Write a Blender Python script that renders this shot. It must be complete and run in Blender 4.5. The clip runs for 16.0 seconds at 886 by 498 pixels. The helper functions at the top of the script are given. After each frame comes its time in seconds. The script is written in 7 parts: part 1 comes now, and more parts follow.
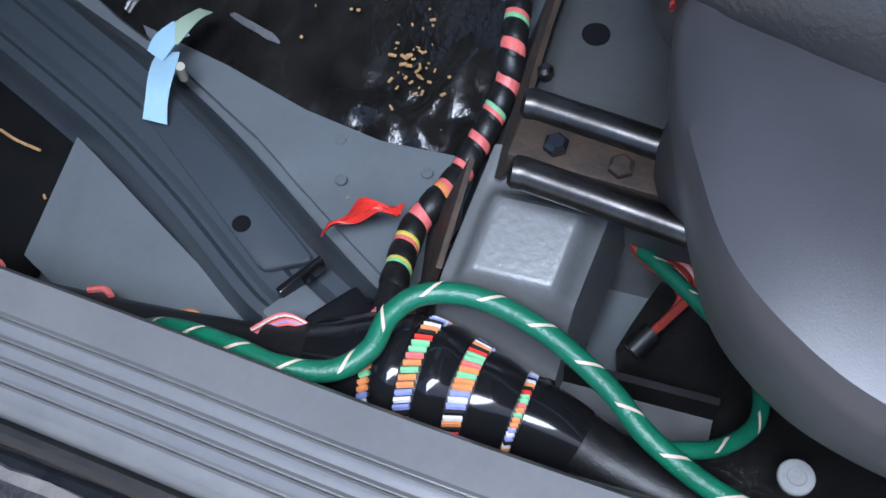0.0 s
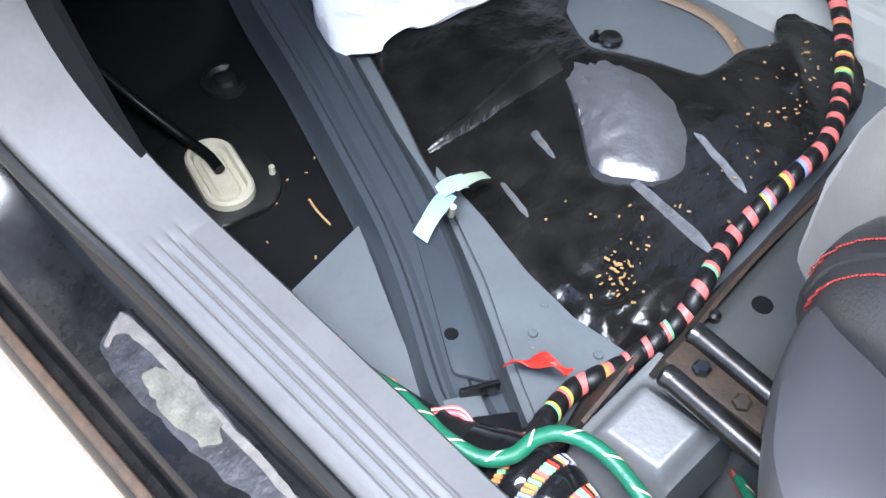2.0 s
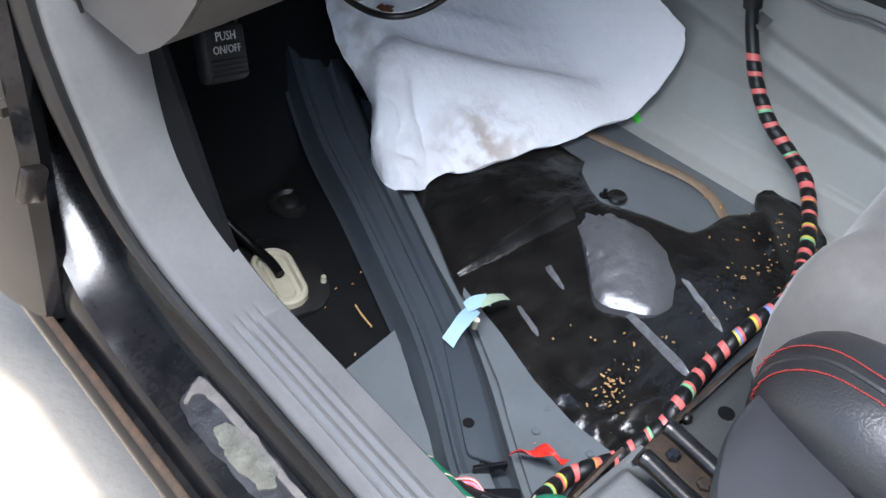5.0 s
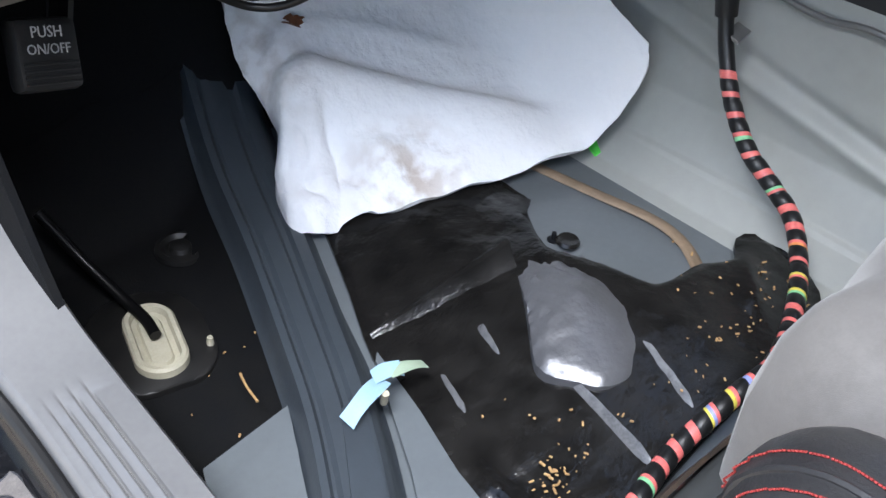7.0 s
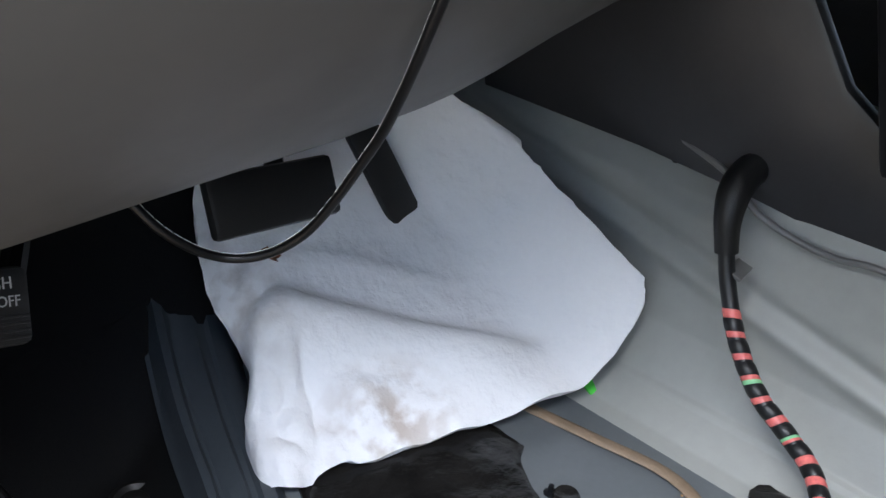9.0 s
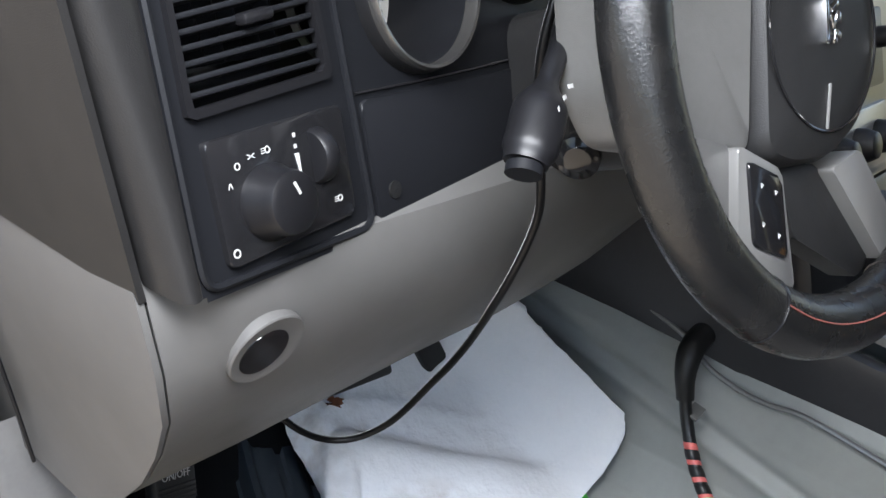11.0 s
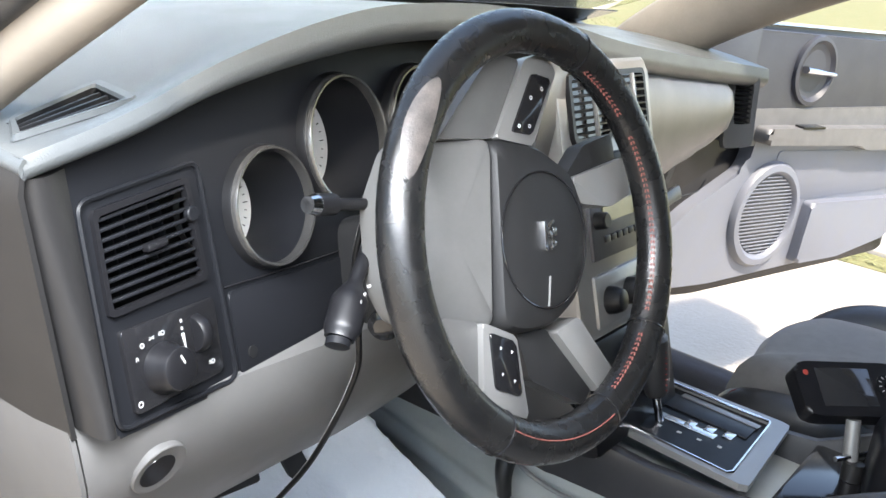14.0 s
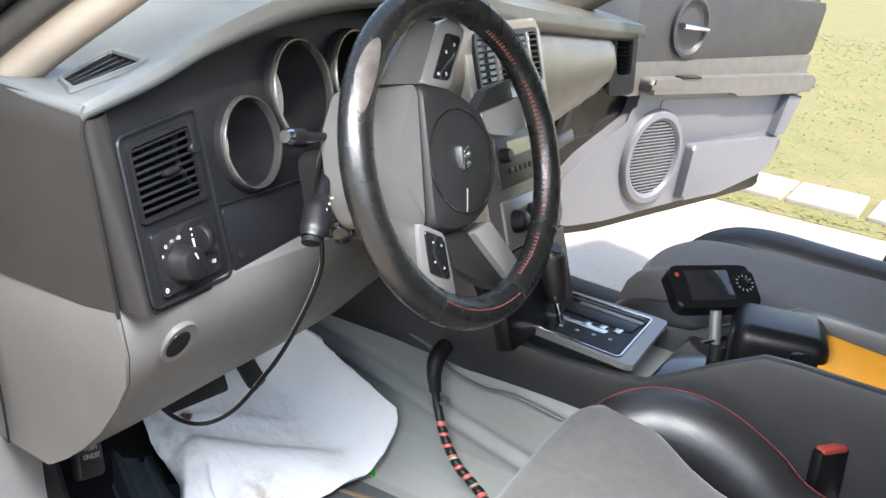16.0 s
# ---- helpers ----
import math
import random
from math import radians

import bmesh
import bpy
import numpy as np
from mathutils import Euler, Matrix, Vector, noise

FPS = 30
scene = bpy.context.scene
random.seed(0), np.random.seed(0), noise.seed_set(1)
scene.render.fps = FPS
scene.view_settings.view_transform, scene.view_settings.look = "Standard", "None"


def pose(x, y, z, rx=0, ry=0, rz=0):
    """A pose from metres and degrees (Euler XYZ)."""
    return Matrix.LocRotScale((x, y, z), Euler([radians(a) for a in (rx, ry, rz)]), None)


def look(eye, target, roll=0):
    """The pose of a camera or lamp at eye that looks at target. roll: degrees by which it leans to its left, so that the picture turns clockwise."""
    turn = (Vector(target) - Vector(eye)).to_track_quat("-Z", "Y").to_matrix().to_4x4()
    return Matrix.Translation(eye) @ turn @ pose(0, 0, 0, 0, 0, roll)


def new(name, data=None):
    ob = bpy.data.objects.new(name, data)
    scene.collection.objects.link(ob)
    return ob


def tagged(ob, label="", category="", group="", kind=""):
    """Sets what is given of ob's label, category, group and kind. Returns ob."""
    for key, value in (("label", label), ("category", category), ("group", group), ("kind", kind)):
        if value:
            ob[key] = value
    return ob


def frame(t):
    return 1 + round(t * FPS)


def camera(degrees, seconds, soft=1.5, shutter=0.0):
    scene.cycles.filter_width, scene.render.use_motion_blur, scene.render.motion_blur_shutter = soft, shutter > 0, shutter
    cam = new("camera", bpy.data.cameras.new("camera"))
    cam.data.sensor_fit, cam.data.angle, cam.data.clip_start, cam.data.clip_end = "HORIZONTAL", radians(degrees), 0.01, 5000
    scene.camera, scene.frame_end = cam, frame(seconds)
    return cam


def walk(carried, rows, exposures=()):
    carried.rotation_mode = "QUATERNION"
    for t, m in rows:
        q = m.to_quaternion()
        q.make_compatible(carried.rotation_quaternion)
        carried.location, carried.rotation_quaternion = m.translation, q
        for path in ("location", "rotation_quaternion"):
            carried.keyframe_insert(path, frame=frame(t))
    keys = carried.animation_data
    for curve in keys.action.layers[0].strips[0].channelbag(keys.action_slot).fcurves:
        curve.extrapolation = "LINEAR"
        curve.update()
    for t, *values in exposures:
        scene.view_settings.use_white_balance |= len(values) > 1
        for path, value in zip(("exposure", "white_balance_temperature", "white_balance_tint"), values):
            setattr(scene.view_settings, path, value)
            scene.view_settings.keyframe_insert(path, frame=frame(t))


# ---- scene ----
cam = camera(48.0, 16.0)


PATH = [
    (0, (-0.754, -0.145, 0.821), (0.134, 0.251, -0.927), -7.8),
    (0.5, (-0.769, -0.138, 0.848), (0.122, 0.367, -0.87), -4.2),
    (1, (-0.788, -0.14, 0.882), (0.087, 0.467, -0.811), -1.8),
    (1.5, (-0.817, -0.154, 0.917), (0.102, 0.562, -0.709), 0.6),
    (2, (-0.855, -0.179, 0.954), (0.124, 0.622, -0.595), 2.5),
    (2.5, (-0.9, -0.211, 0.994), (0.133, 0.642, -0.492), 3.0),
    (3, (-0.939, -0.236, 1.028), (0.133, 0.655, -0.406), 2.7),
    (3.5, (-0.989, -0.251, 1.059), (0.131, 0.66, -0.325), 3.1),
    (5.8, (-0.947, -0.24, 1.004), (0.179, 0.737, -0.329), 8.1),
    (6, (-0.922, -0.226, 0.977), (0.207, 0.742, -0.361), 8.1),
    (6.5, (-0.872, -0.21, 0.94), (0.285, 0.758, -0.373), 8.1),
    (7, (-0.818, -0.207, 0.926), (0.371, 0.797, -0.33), 7.1),
    (7.5, (-0.77, -0.184, 0.918), (0.5, 0.846, -0.234), 7.4),
    (8, (-0.771, -0.138, 0.897), (0.633, 0.881, -0.098), 9.1),
    (8.5, (-0.75, -0.137, 0.895), (0.619, 0.975, -0.047), 7.8),
    (10.8, (-0.941, -0.225, 1.136), (0.409, 0.958, 0.253), 6.1),
    (11, (-0.953, -0.232, 1.144), (0.443, 0.938, 0.317), 6.3),
    (11.5, (-0.97, -0.258, 1.186), (0.449, 0.906, 0.392), 6.8),
    (12, (-0.989, -0.283, 1.222), (0.47, 0.889, 0.516), 7.8),
    (12.5, (-1.008, -0.304, 1.252), (0.485, 0.868, 0.623), 8.7),
    (13, (-1.033, -0.328, 1.272), (0.495, 0.811, 0.665), 9.0),
    (13.5, (-1.062, -0.361, 1.282), (0.491, 0.74, 0.668), 8.7),
    (14, (-1.102, -0.395, 1.286), (0.481, 0.661, 0.67), 8.1),
    (14.5, (-1.148, -0.418, 1.287), (0.466, 0.582, 0.659), 7.8),
    (15, (-1.199, -0.443, 1.293), (0.438, 0.506, 0.646), 7.6),
    (15.5, (-1.265, -0.485, 1.302), (0.385, 0.437, 0.648), 7.0),
    (16, (-1.333, -0.515, 1.312), (0.333, 0.376, 0.657), 7.2),
]
EXPOSURES = [(0.0, 1.2, 6100, 13), (0.5, 1.62, 6350, 13), (1.0, 1.92, 6450, 13), (2.0, 2.3, 6600, 13), (3.5, 2.08, 6750, 13), (6.0, 1.56, 6850, 13), (7.0, 1.9, 6950, 13), (7.6, 2.12, 7050, 13), (8.5, 1.78, 7050, 13), (11.0, 1.65, 7150, 12), (12.2, 2.1, 7150, 11), (13.5, 2.3, 7150, 11), (15.0, 2.4, 7250, 12), (16.0, 2.2, 7400, 12)]
walk(cam, [(t, look(eye, target, roll)) for t, eye, target, roll in PATH], EXPOSURES)


# ---- world, sun, exposure ----
SUN_EL, SUN_AZ = radians(62), radians(189)
wd = bpy.data.worlds.new("sky")
scene.world = wd
wd.use_nodes = True
wn = wd.node_tree.nodes
sky = wn.new("ShaderNodeTexSky")
sky.sky_type, sky.sun_disc = "NISHITA", False
sky.sun_elevation, sky.sun_rotation = SUN_EL, SUN_AZ
wd.node_tree.links.new(sky.outputs[0], wn["Background"].inputs[0])
wn["Background"].inputs[1].default_value = 0.13
sun = new("sun", bpy.data.lights.new("sun", "SUN"))
sun.data.energy, sun.data.angle, sun.data.color = 2.2, radians(4), (1.0, 0.95, 0.87)
sun.matrix_world = look((0, 0, 0), (-math.sin(SUN_AZ) * math.cos(SUN_EL), -math.cos(SUN_AZ) * math.cos(SUN_EL), -math.sin(SUN_EL)))
# sky light that falls in through the open driver's door
opening = new("door_opening_light", bpy.data.lights.new("door_opening_light", "AREA"))
opening.data.shape, opening.data.size, opening.data.size_y = "RECTANGLE", 1.0, 0.30
opening.data.energy, opening.data.color = 21.0, (0.85, 0.94, 1.07)
opening.matrix_world = look((-0.87, -0.31, 1.52), (-0.20, 0.20, 0.32))


# ---- building helpers ----
def V(*a):
    return Vector(a)


def link_bm(name, bm, mat, smooth=True):
    me = bpy.data.meshes.new(name)
    bmesh.ops.recalc_face_normals(bm, faces=bm.faces)
    bm.to_mesh(me)
    bm.free()
    if smooth:
        me.shade_smooth()
        me.set_sharp_from_angle(angle=radians(38))
    me.materials.append(mat)
    return new(name, me)


def part(name, bm, mat, parent=None, label="", smooth=True):
    ob = link_bm(name, bm, mat, smooth)
    if parent is not None:
        ob.parent = parent
        ob.matrix_parent_inverse = parent.matrix_basis.inverted()
    if label:
        ob["label"] = label
    return ob


def thing(name, label, category, at=(0, 0, 0), group="", kind=""):
    ob = new(name)
    ob.empty_display_size = 0.05
    ob.location = at
    return tagged(ob, label, category, group, kind)


def solo(name, bm, mat, label, category, group="", kind="", smooth=True):
    return tagged(link_bm(name, bm, mat, smooth), label, category, group, kind)


def basis(o, x, y):
    """A frame at o with x along x and y near y."""
    x, y = Vector(x).normalized(), Vector(y)
    z = x.cross(y).normalized()
    y = z.cross(x)
    m = Matrix((x, y, z)).transposed().to_4x4()
    m.translation = o
    return m


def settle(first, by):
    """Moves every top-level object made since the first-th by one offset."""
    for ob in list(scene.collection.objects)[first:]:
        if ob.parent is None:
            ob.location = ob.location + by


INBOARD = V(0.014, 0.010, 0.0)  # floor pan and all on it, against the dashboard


def smooth_path(pts, n=8, closed=False):
    """A Catmull-Rom path through pts."""
    p = [Vector(q) for q in pts]
    out, k = [], len(p)
    for i in range(k if closed else k - 1):
        a, b = p[i], p[(i + 1) % k]
        a0 = p[i - 1] if (i or closed) else a * 2 - b
        b1 = p[(i + 2) % k] if (i + 2 < k or closed) else b * 2 - a
        for j in range(n):
            t = j / n
            out.append(0.5 * (2 * a + (b - a0) * t + (2 * a0 - 5 * a + 4 * b - b1) * t * t + (3 * a - a0 - 3 * b + b1) * t ** 3))
    if not closed:
        out.append(p[-1])
    return out


def skin(bm, rings, closed=True, cap=True, loop=False):
    """Faces between rings of points."""
    vs = [[bm.verts.new(q) for q in r] for r in rings]
    m = len(vs[0])
    for i in range(len(vs) if loop else len(vs) - 1):
        a, b = vs[i], vs[(i + 1) % len(vs)]
        for j in range(m if closed else m - 1):
            bm.faces.new((a[j], a[(j + 1) % m], b[(j + 1) % m], b[j]))
    if cap and closed and not loop:
        bm.faces.new(vs[0][::-1])
        bm.faces.new(vs[-1])
    return vs


def path_frames(p, closed=False):
    out, up = [], None
    for i, q in enumerate(p):
        d = (p[(i + 1) % len(p)] - p[i - 1]) if closed or 0 < i < len(p) - 1 else (p[1] - p[0] if i == 0 else p[-1] - p[-2])
        d.normalize()
        if up is None:
            up = V(0, 0, 1) if abs(d.z) < 0.9 else V(1, 0, 0)
        s = d.cross(up).normalized()
        up = s.cross(d)
        out.append((q, s, up.copy(), d))
    return out


def tube(pts, r, n=10, smooth=8, closed=False, bm=None, flat=1.0, turn=0.0):
    bm = bm or bmesh.new()
    p = smooth_path(pts, smooth, closed) if smooth else [Vector(q) for q in pts]
    rings, total = [], len(p)
    for i, (q, s, u, d) in enumerate(path_frames(p, closed)):
        rr = r(i / (total - 1)) if callable(r) else r
        rings.append([q + s * rr * math.cos(a + turn) + u * rr * flat * math.sin(a + turn) for a in (2 * math.pi * k / n for k in range(n))])
    skin(bm, rings, True, True, closed)
    return bm


def box(size, m=None, bevel=0.0, seg=2, bm=None):
    bm = bm or bmesh.new()
    b2 = bmesh.new()
    bmesh.ops.create_cube(b2, size=1, matrix=Matrix.Diagonal((*size, 1)))
    if bevel:
        bmesh.ops.bevel(b2, geom=b2.edges[:], offset=bevel, segments=seg, profile=0.5, affect="EDGES")
    return merge(bm, b2, m)


def merge(bm, b2, m=None):
    if m is not None:
        bmesh.ops.transform(b2, matrix=m, verts=b2.verts)
    me = bpy.data.meshes.new("tmp")
    b2.to_mesh(me)
    b2.free()
    bm.from_mesh(me)
    bpy.data.meshes.remove(me)
    return bm


def plate(outline, depth, m=None, bevel=0.0, seg=2, bm=None):
    """A prism on a flat outline (x, y), depth along +z, its top edge rounded."""
    bm = bm or bmesh.new()
    b2 = bmesh.new()
    lo = [b2.verts.new((x, y, 0)) for x, y in outline]
    hi = [b2.verts.new((x, y, depth)) for x, y in outline]
    k = len(lo)
    b2.faces.new(lo[::-1])
    top = b2.faces.new(hi)
    for i in range(k):
        b2.faces.new((lo[i], lo[(i + 1) % k], hi[(i + 1) % k], hi[i]))
    if bevel:
        bmesh.ops.bevel(b2, geom=list(top.edges), offset=bevel, segments=seg, profile=0.5, affect="EDGES")
    return merge(bm, b2, m)


def lathe(profile, n=40, m=None, bm=None, arc=2 * math.pi):
    """Rings (r, z) turned about z."""
    bm = bm or bmesh.new()
    b2 = bmesh.new()
    rings = [[V(r * math.cos(arc * k / n), r * math.sin(arc * k / n), z) for k in range(n)] for r, z in profile]
    skin(b2, rings, True, False)
    return merge(bm, b2, m)


def disc_solid(profile, n=32, m=None, bm=None):
    """As lathe, with both ends closed."""
    bm = bm or bmesh.new()
    b2 = bmesh.new()
    skin(b2, [[V(r * math.cos(2 * math.pi * k / n), r * math.sin(2 * math.pi * k / n), z) for k in range(n)] for r, z in profile], True, True)
    return merge(bm, b2, m)


def sheet(fn, nu, nv, thick=0.0, bm=None, keep=None):
    """A grid of fn(u, v), u and v from 0 to 1, with thickness against its normal."""
    bm = bm or bmesh.new()
    b2 = bmesh.new()
    vs = [[b2.verts.new(fn(i / nu, j / nv)) for j in range(nv + 1)] for i in range(nu + 1)]
    for i in range(nu):
        for j in range(nv):
            if keep is None or keep((i + 0.5) / nu, (j + 0.5) / nv):
                b2.faces.new((vs[i][j], vs[i + 1][j], vs[i + 1][j + 1], vs[i][j + 1]))
    for v in [v for v in b2.verts if not v.link_faces]:
        b2.verts.remove(v)
    if thick:
        thicken(b2, thick)
    return merge(bm, b2)


def thicken(b2, t):
    """Turns an open sheet into a shell t thick, grown against its normals."""
    b2.normal_update()
    off = {v: v.normal.copy() for v in b2.verts}
    edge = [e for e in b2.edges if len(e.link_faces) == 1]
    pairs = [(e.verts[0], e.verts[1]) for e in edge]
    faces = [list(f.verts) for f in b2.faces]
    low = {v: b2.verts.new(v.co - off[v] * t) for v in off}
    for f in faces:
        b2.faces.new([low[v] for v in reversed(f)])
    for a, c in pairs:
        b2.faces.new((a, c, low[c], low[a]))


def inside(poly, x, y):
    c = False
    for i in range(len(poly)):
        (x1, y1), (x2, y2) = poly[i], poly[i - 1]
        if (y1 > y) != (y2 > y) and x < (x2 - x1) * (y - y1) / (y2 - y1) + x1:
            c = not c
    return c


def edge_dist(poly, x, y):
    best = 9.0
    for i in range(len(poly)):
        a, b, p = Vector(poly[i - 1]), Vector(poly[i]), V(x, y)
        ab = b - a
        t = max(0, min(1, (p - a).dot(ab) / max(ab.length_squared, 1e-12)))
        best = min(best, (p - a - ab * t).length)
    return best


def draped(poly, height, step, thick, rim=0.004, bm=None):
    """A sheet cut to poly (x, y) and laid at height(x, y), its edge rolled down."""
    bm = bm or bmesh.new()
    b2 = bmesh.new()
    xs, ys = [p[0] for p in poly], [p[1] for p in poly]
    b2.faces.new([b2.verts.new((x, y, 0)) for x, y in poly])
    span_x, span_y = max(xs) - min(xs), max(ys) - min(ys)
    for i in range(1, int(span_x / step) + 1):
        bmesh.ops.bisect_plane(b2, geom=b2.verts[:] + b2.edges[:] + b2.faces[:], plane_co=(min(xs) + i * step, 0, 0), plane_no=(1, 0, 0))
    for i in range(1, int(span_y / step) + 1):
        bmesh.ops.bisect_plane(b2, geom=b2.verts[:] + b2.edges[:] + b2.faces[:], plane_co=(0, min(ys) + i * step, 0), plane_no=(0, 1, 0))
    for v in b2.verts:
        v.co.z = height(v.co.x, v.co.y)
    ret = bmesh.ops.extrude_face_region(b2, geom=b2.faces[:])
    for v in [g for g in ret["geom"] if isinstance(g, bmesh.types.BMVert)]:
        v.co.z -= thick
    return merge(bm, b2)


def step01(a, b, x):
    t = max(0.0, min(1.0, (x - a) / (b - a)))
    return t * t * (3 - 2 * t)


def nz(x, y, z=0.0, s=1.0):
    return noise.noise(V(x * s, y * s, z * s))


# ---- materials ----
def material(name, colour, rough=0.5, metal=0.0, dark=None, scale=40.0, mix=0.5, bump=0.0, bump_scale=400.0, coat=0.0, spec=0.5, rough_var=0.1, sheen=0.0, stretch=None, fine=None):
    """A surface with a stain at one scale, grain at a finer one, relief and uneven gloss."""
    m = bpy.data.materials.new(name)
    m.use_nodes = True
    n, l = m.node_tree.nodes, m.node_tree.links
    b = n["Principled BSDF"]
    tc = n.new("ShaderNodeTexCoord")
    src = tc.outputs["Object"]
    if stretch:
        mp = n.new("ShaderNodeMapping")
        mp.inputs["Scale"].default_value = stretch
        l.new(src, mp.inputs["Vector"])
        src = mp.outputs[0]
    t1 = n.new("ShaderNodeTexNoise")
    t1.inputs["Scale"].default_value, t1.inputs["Detail"].default_value = scale, 6
    t2 = n.new("ShaderNodeTexNoise")
    t2.inputs["Scale"].default_value, t2.inputs["Detail"].default_value = fine or scale * 9, 3
    for t in (t1, t2):
        l.new(src, t.inputs["Vector"])
    add = n.new("ShaderNodeMath")
    add.operation = "MULTIPLY_ADD"
    l.new(t2.outputs["Fac"], add.inputs[0])
    add.inputs[1].default_value = 0.45
    l.new(t1.outputs["Fac"], add.inputs[2])
    ramp = n.new("ShaderNodeMapRange")
    ramp.inputs["From Min"].default_value, ramp.inputs["From Max"].default_value = 0.72 - mix * 0.5, 0.72 + mix * 0.5
    l.new(add.outputs[0], ramp.inputs["Value"])
    mx = n.new("ShaderNodeMix")
    mx.data_type = "RGBA"
    dark = dark or tuple(c * 0.75 for c in colour)
    mx.inputs[6].default_value, mx.inputs[7].default_value = (*dark, 1), (*colour, 1)
    l.new(ramp.outputs[0], mx.inputs[0])
    l.new(mx.outputs[2], b.inputs["Base Color"])
    rr = n.new("ShaderNodeMapRange")
    rr.inputs["To Min"].default_value, rr.inputs["To Max"].default_value = min(1, rough + rough_var), max(0.02, rough - rough_var)
    l.new(t1.outputs["Fac"], rr.inputs["Value"])
    l.new(rr.outputs[0], b.inputs["Roughness"])
    b.inputs["Metallic"].default_value = metal
    b.inputs["Specular IOR Level"].default_value = spec
    b.inputs["Coat Weight"].default_value = coat
    b.inputs["Coat Roughness"].default_value = 0.15
    if sheen:
        b.inputs["Sheen Weight"].default_value = sheen
    if bump:
        bt = n.new("ShaderNodeTexNoise")
        bt.inputs["Scale"].default_value, bt.inputs["Detail"].default_value = bump_scale, 4
        l.new(src, bt.inputs["Vector"])
        bp = n.new("ShaderNodeBump")
        bp.inputs["Strength"].default_value, bp.inputs["Distance"].default_value = bump, 0.4 / bump_scale
        l.new(bt.outputs["Fac"], bp.inputs["Height"])
        l.new(bp.outputs[0], b.inputs["Normal"])
    return m


M = {}
M["sill"] = material("light grey plastic", (0.141, 0.140, 0.138), 0.42, dark=(0.113, 0.112, 0.112), scale=25, bump=0.25, bump_scale=1500)
M["knee"] = material("pale grey plastic", (0.083, 0.081, 0.079), 0.46, dark=(0.074, 0.072, 0.070), scale=12, bump=0.2, bump_scale=1800, spec=0.35)
M["dark"] = material("charcoal plastic", (0.0070, 0.0076, 0.0090), 0.42, dark=(0.006375, 0.00675, 0.00825), scale=20, bump=0.3, bump_scale=1600, spec=0.14)
M["charcoal"] = material("mid charcoal plastic", (0.0085, 0.0087, 0.0095), 0.33, dark=(0.0068, 0.0070, 0.0076), scale=18, bump=0.45, bump_scale=1100, spec=0.16)
# fascia charcoal made lighter, with the light its outer end catches in the colour
M["endpanel_lit"] = material("charcoal end panel with light painted in", (0.0150, 0.0146, 0.0148), 0.38, dark=(0.0122, 0.0119, 0.0120), scale=18, bump=0.4, bump_scale=1100, spec=0.22)
M["passpanel"] = material("mid grey dash panel", (0.0759, 0.0759, 0.0759), 0.36, dark=(0.066, 0.066, 0.066), scale=14, bump=0.25, bump_scale=1300)
M["footmetal"] = material("dusty grey steel", (0.1425, 0.1462, 0.1462), 0.32, dark=(0.0975, 0.0975, 0.09375), scale=30, mix=0.8, bump=0.15, bump_scale=260)
M["dashtop"] = material("grey grained dash skin", (0.050, 0.055, 0.057), 0.42, dark=(0.041, 0.045, 0.047), scale=14, bump=0.45, bump_scale=650, spec=0.5)
M["blackplastic"] = material("black plastic", (0.007, 0.007, 0.008), 0.38, dark=(0.005, 0.005, 0.006), scale=40, bump=0.15, bump_scale=1500, spec=0.26)
M["console"] = material("dark charcoal console vinyl", (0.036, 0.036, 0.038), 0.38, dark=(0.029, 0.029, 0.031), scale=22, bump=0.35, bump_scale=1500, spec=0.45)
M["gloss"] = material("gloss black", (0.01, 0.01, 0.011), 0.12, dark=(0.008, 0.008, 0.009), scale=20, rough_var=0.05)
M["chrome"] = material("chrome", (0.75, 0.75, 0.76), 0.12, 1.0, dark=(0.6, 0.6, 0.6), scale=60, rough_var=0.06)
M["satin"] = material("satin silver trim", (0.22, 0.216, 0.211), 0.30, 0.45, dark=(0.207, 0.203, 0.198), scale=14, rough_var=0.02)
M["ringmetal"] = material("brushed dark silver gauge ring", (0.17, 0.167, 0.163), 0.26, 0.85, dark=(0.15, 0.147, 0.144), scale=14, rough_var=0.03)
M["pan"] = material("blue grey body paint", (0.136, 0.153, 0.1632), 0.34, dark=(0.102, 0.1142, 0.121), scale=16, bump=0.12, bump_scale=300, mix=0.8, coat=0.15)
M["beampaint"] = material("dark blue grey beam paint", (0.051, 0.06256, 0.07344), 0.38, dark=(0.0374, 0.04488, 0.05304), scale=14, bump=0.12, bump_scale=300, mix=0.8, coat=0.1)
M["member"] = material("dark grey member paint", (0.0714, 0.0748, 0.0748), 0.38, dark=(0.0476, 0.04896, 0.0476), scale=20, bump=0.15, bump_scale=260, mix=0.8)
M["plateinsert"] = material("black gear plate", (0.004, 0.004, 0.0045), 0.34, dark=(0.004, 0.004, 0.004), scale=30, spec=0.12)
M["tunnel"] = material("grey green primer paint", (0.352, 0.36, 0.336), 0.40, dark=(0.288, 0.296, 0.276), scale=9, bump=0.08, bump_scale=200, mix=0.8)
M["tar"] = material("black tar damping mat", (0.0060, 0.0057, 0.0055), 0.22, dark=(0.015, 0.014, 0.013), scale=34, bump=0.34, bump_scale=210, mix=0.5, rough_var=0.14, fine=420)
M["tarflat"] = material("flat black felt mat", (0.005, 0.0055, 0.0065), 0.75, dark=(0.008, 0.008, 0.008), scale=35, bump=0.5, bump_scale=500, spec=0.12)
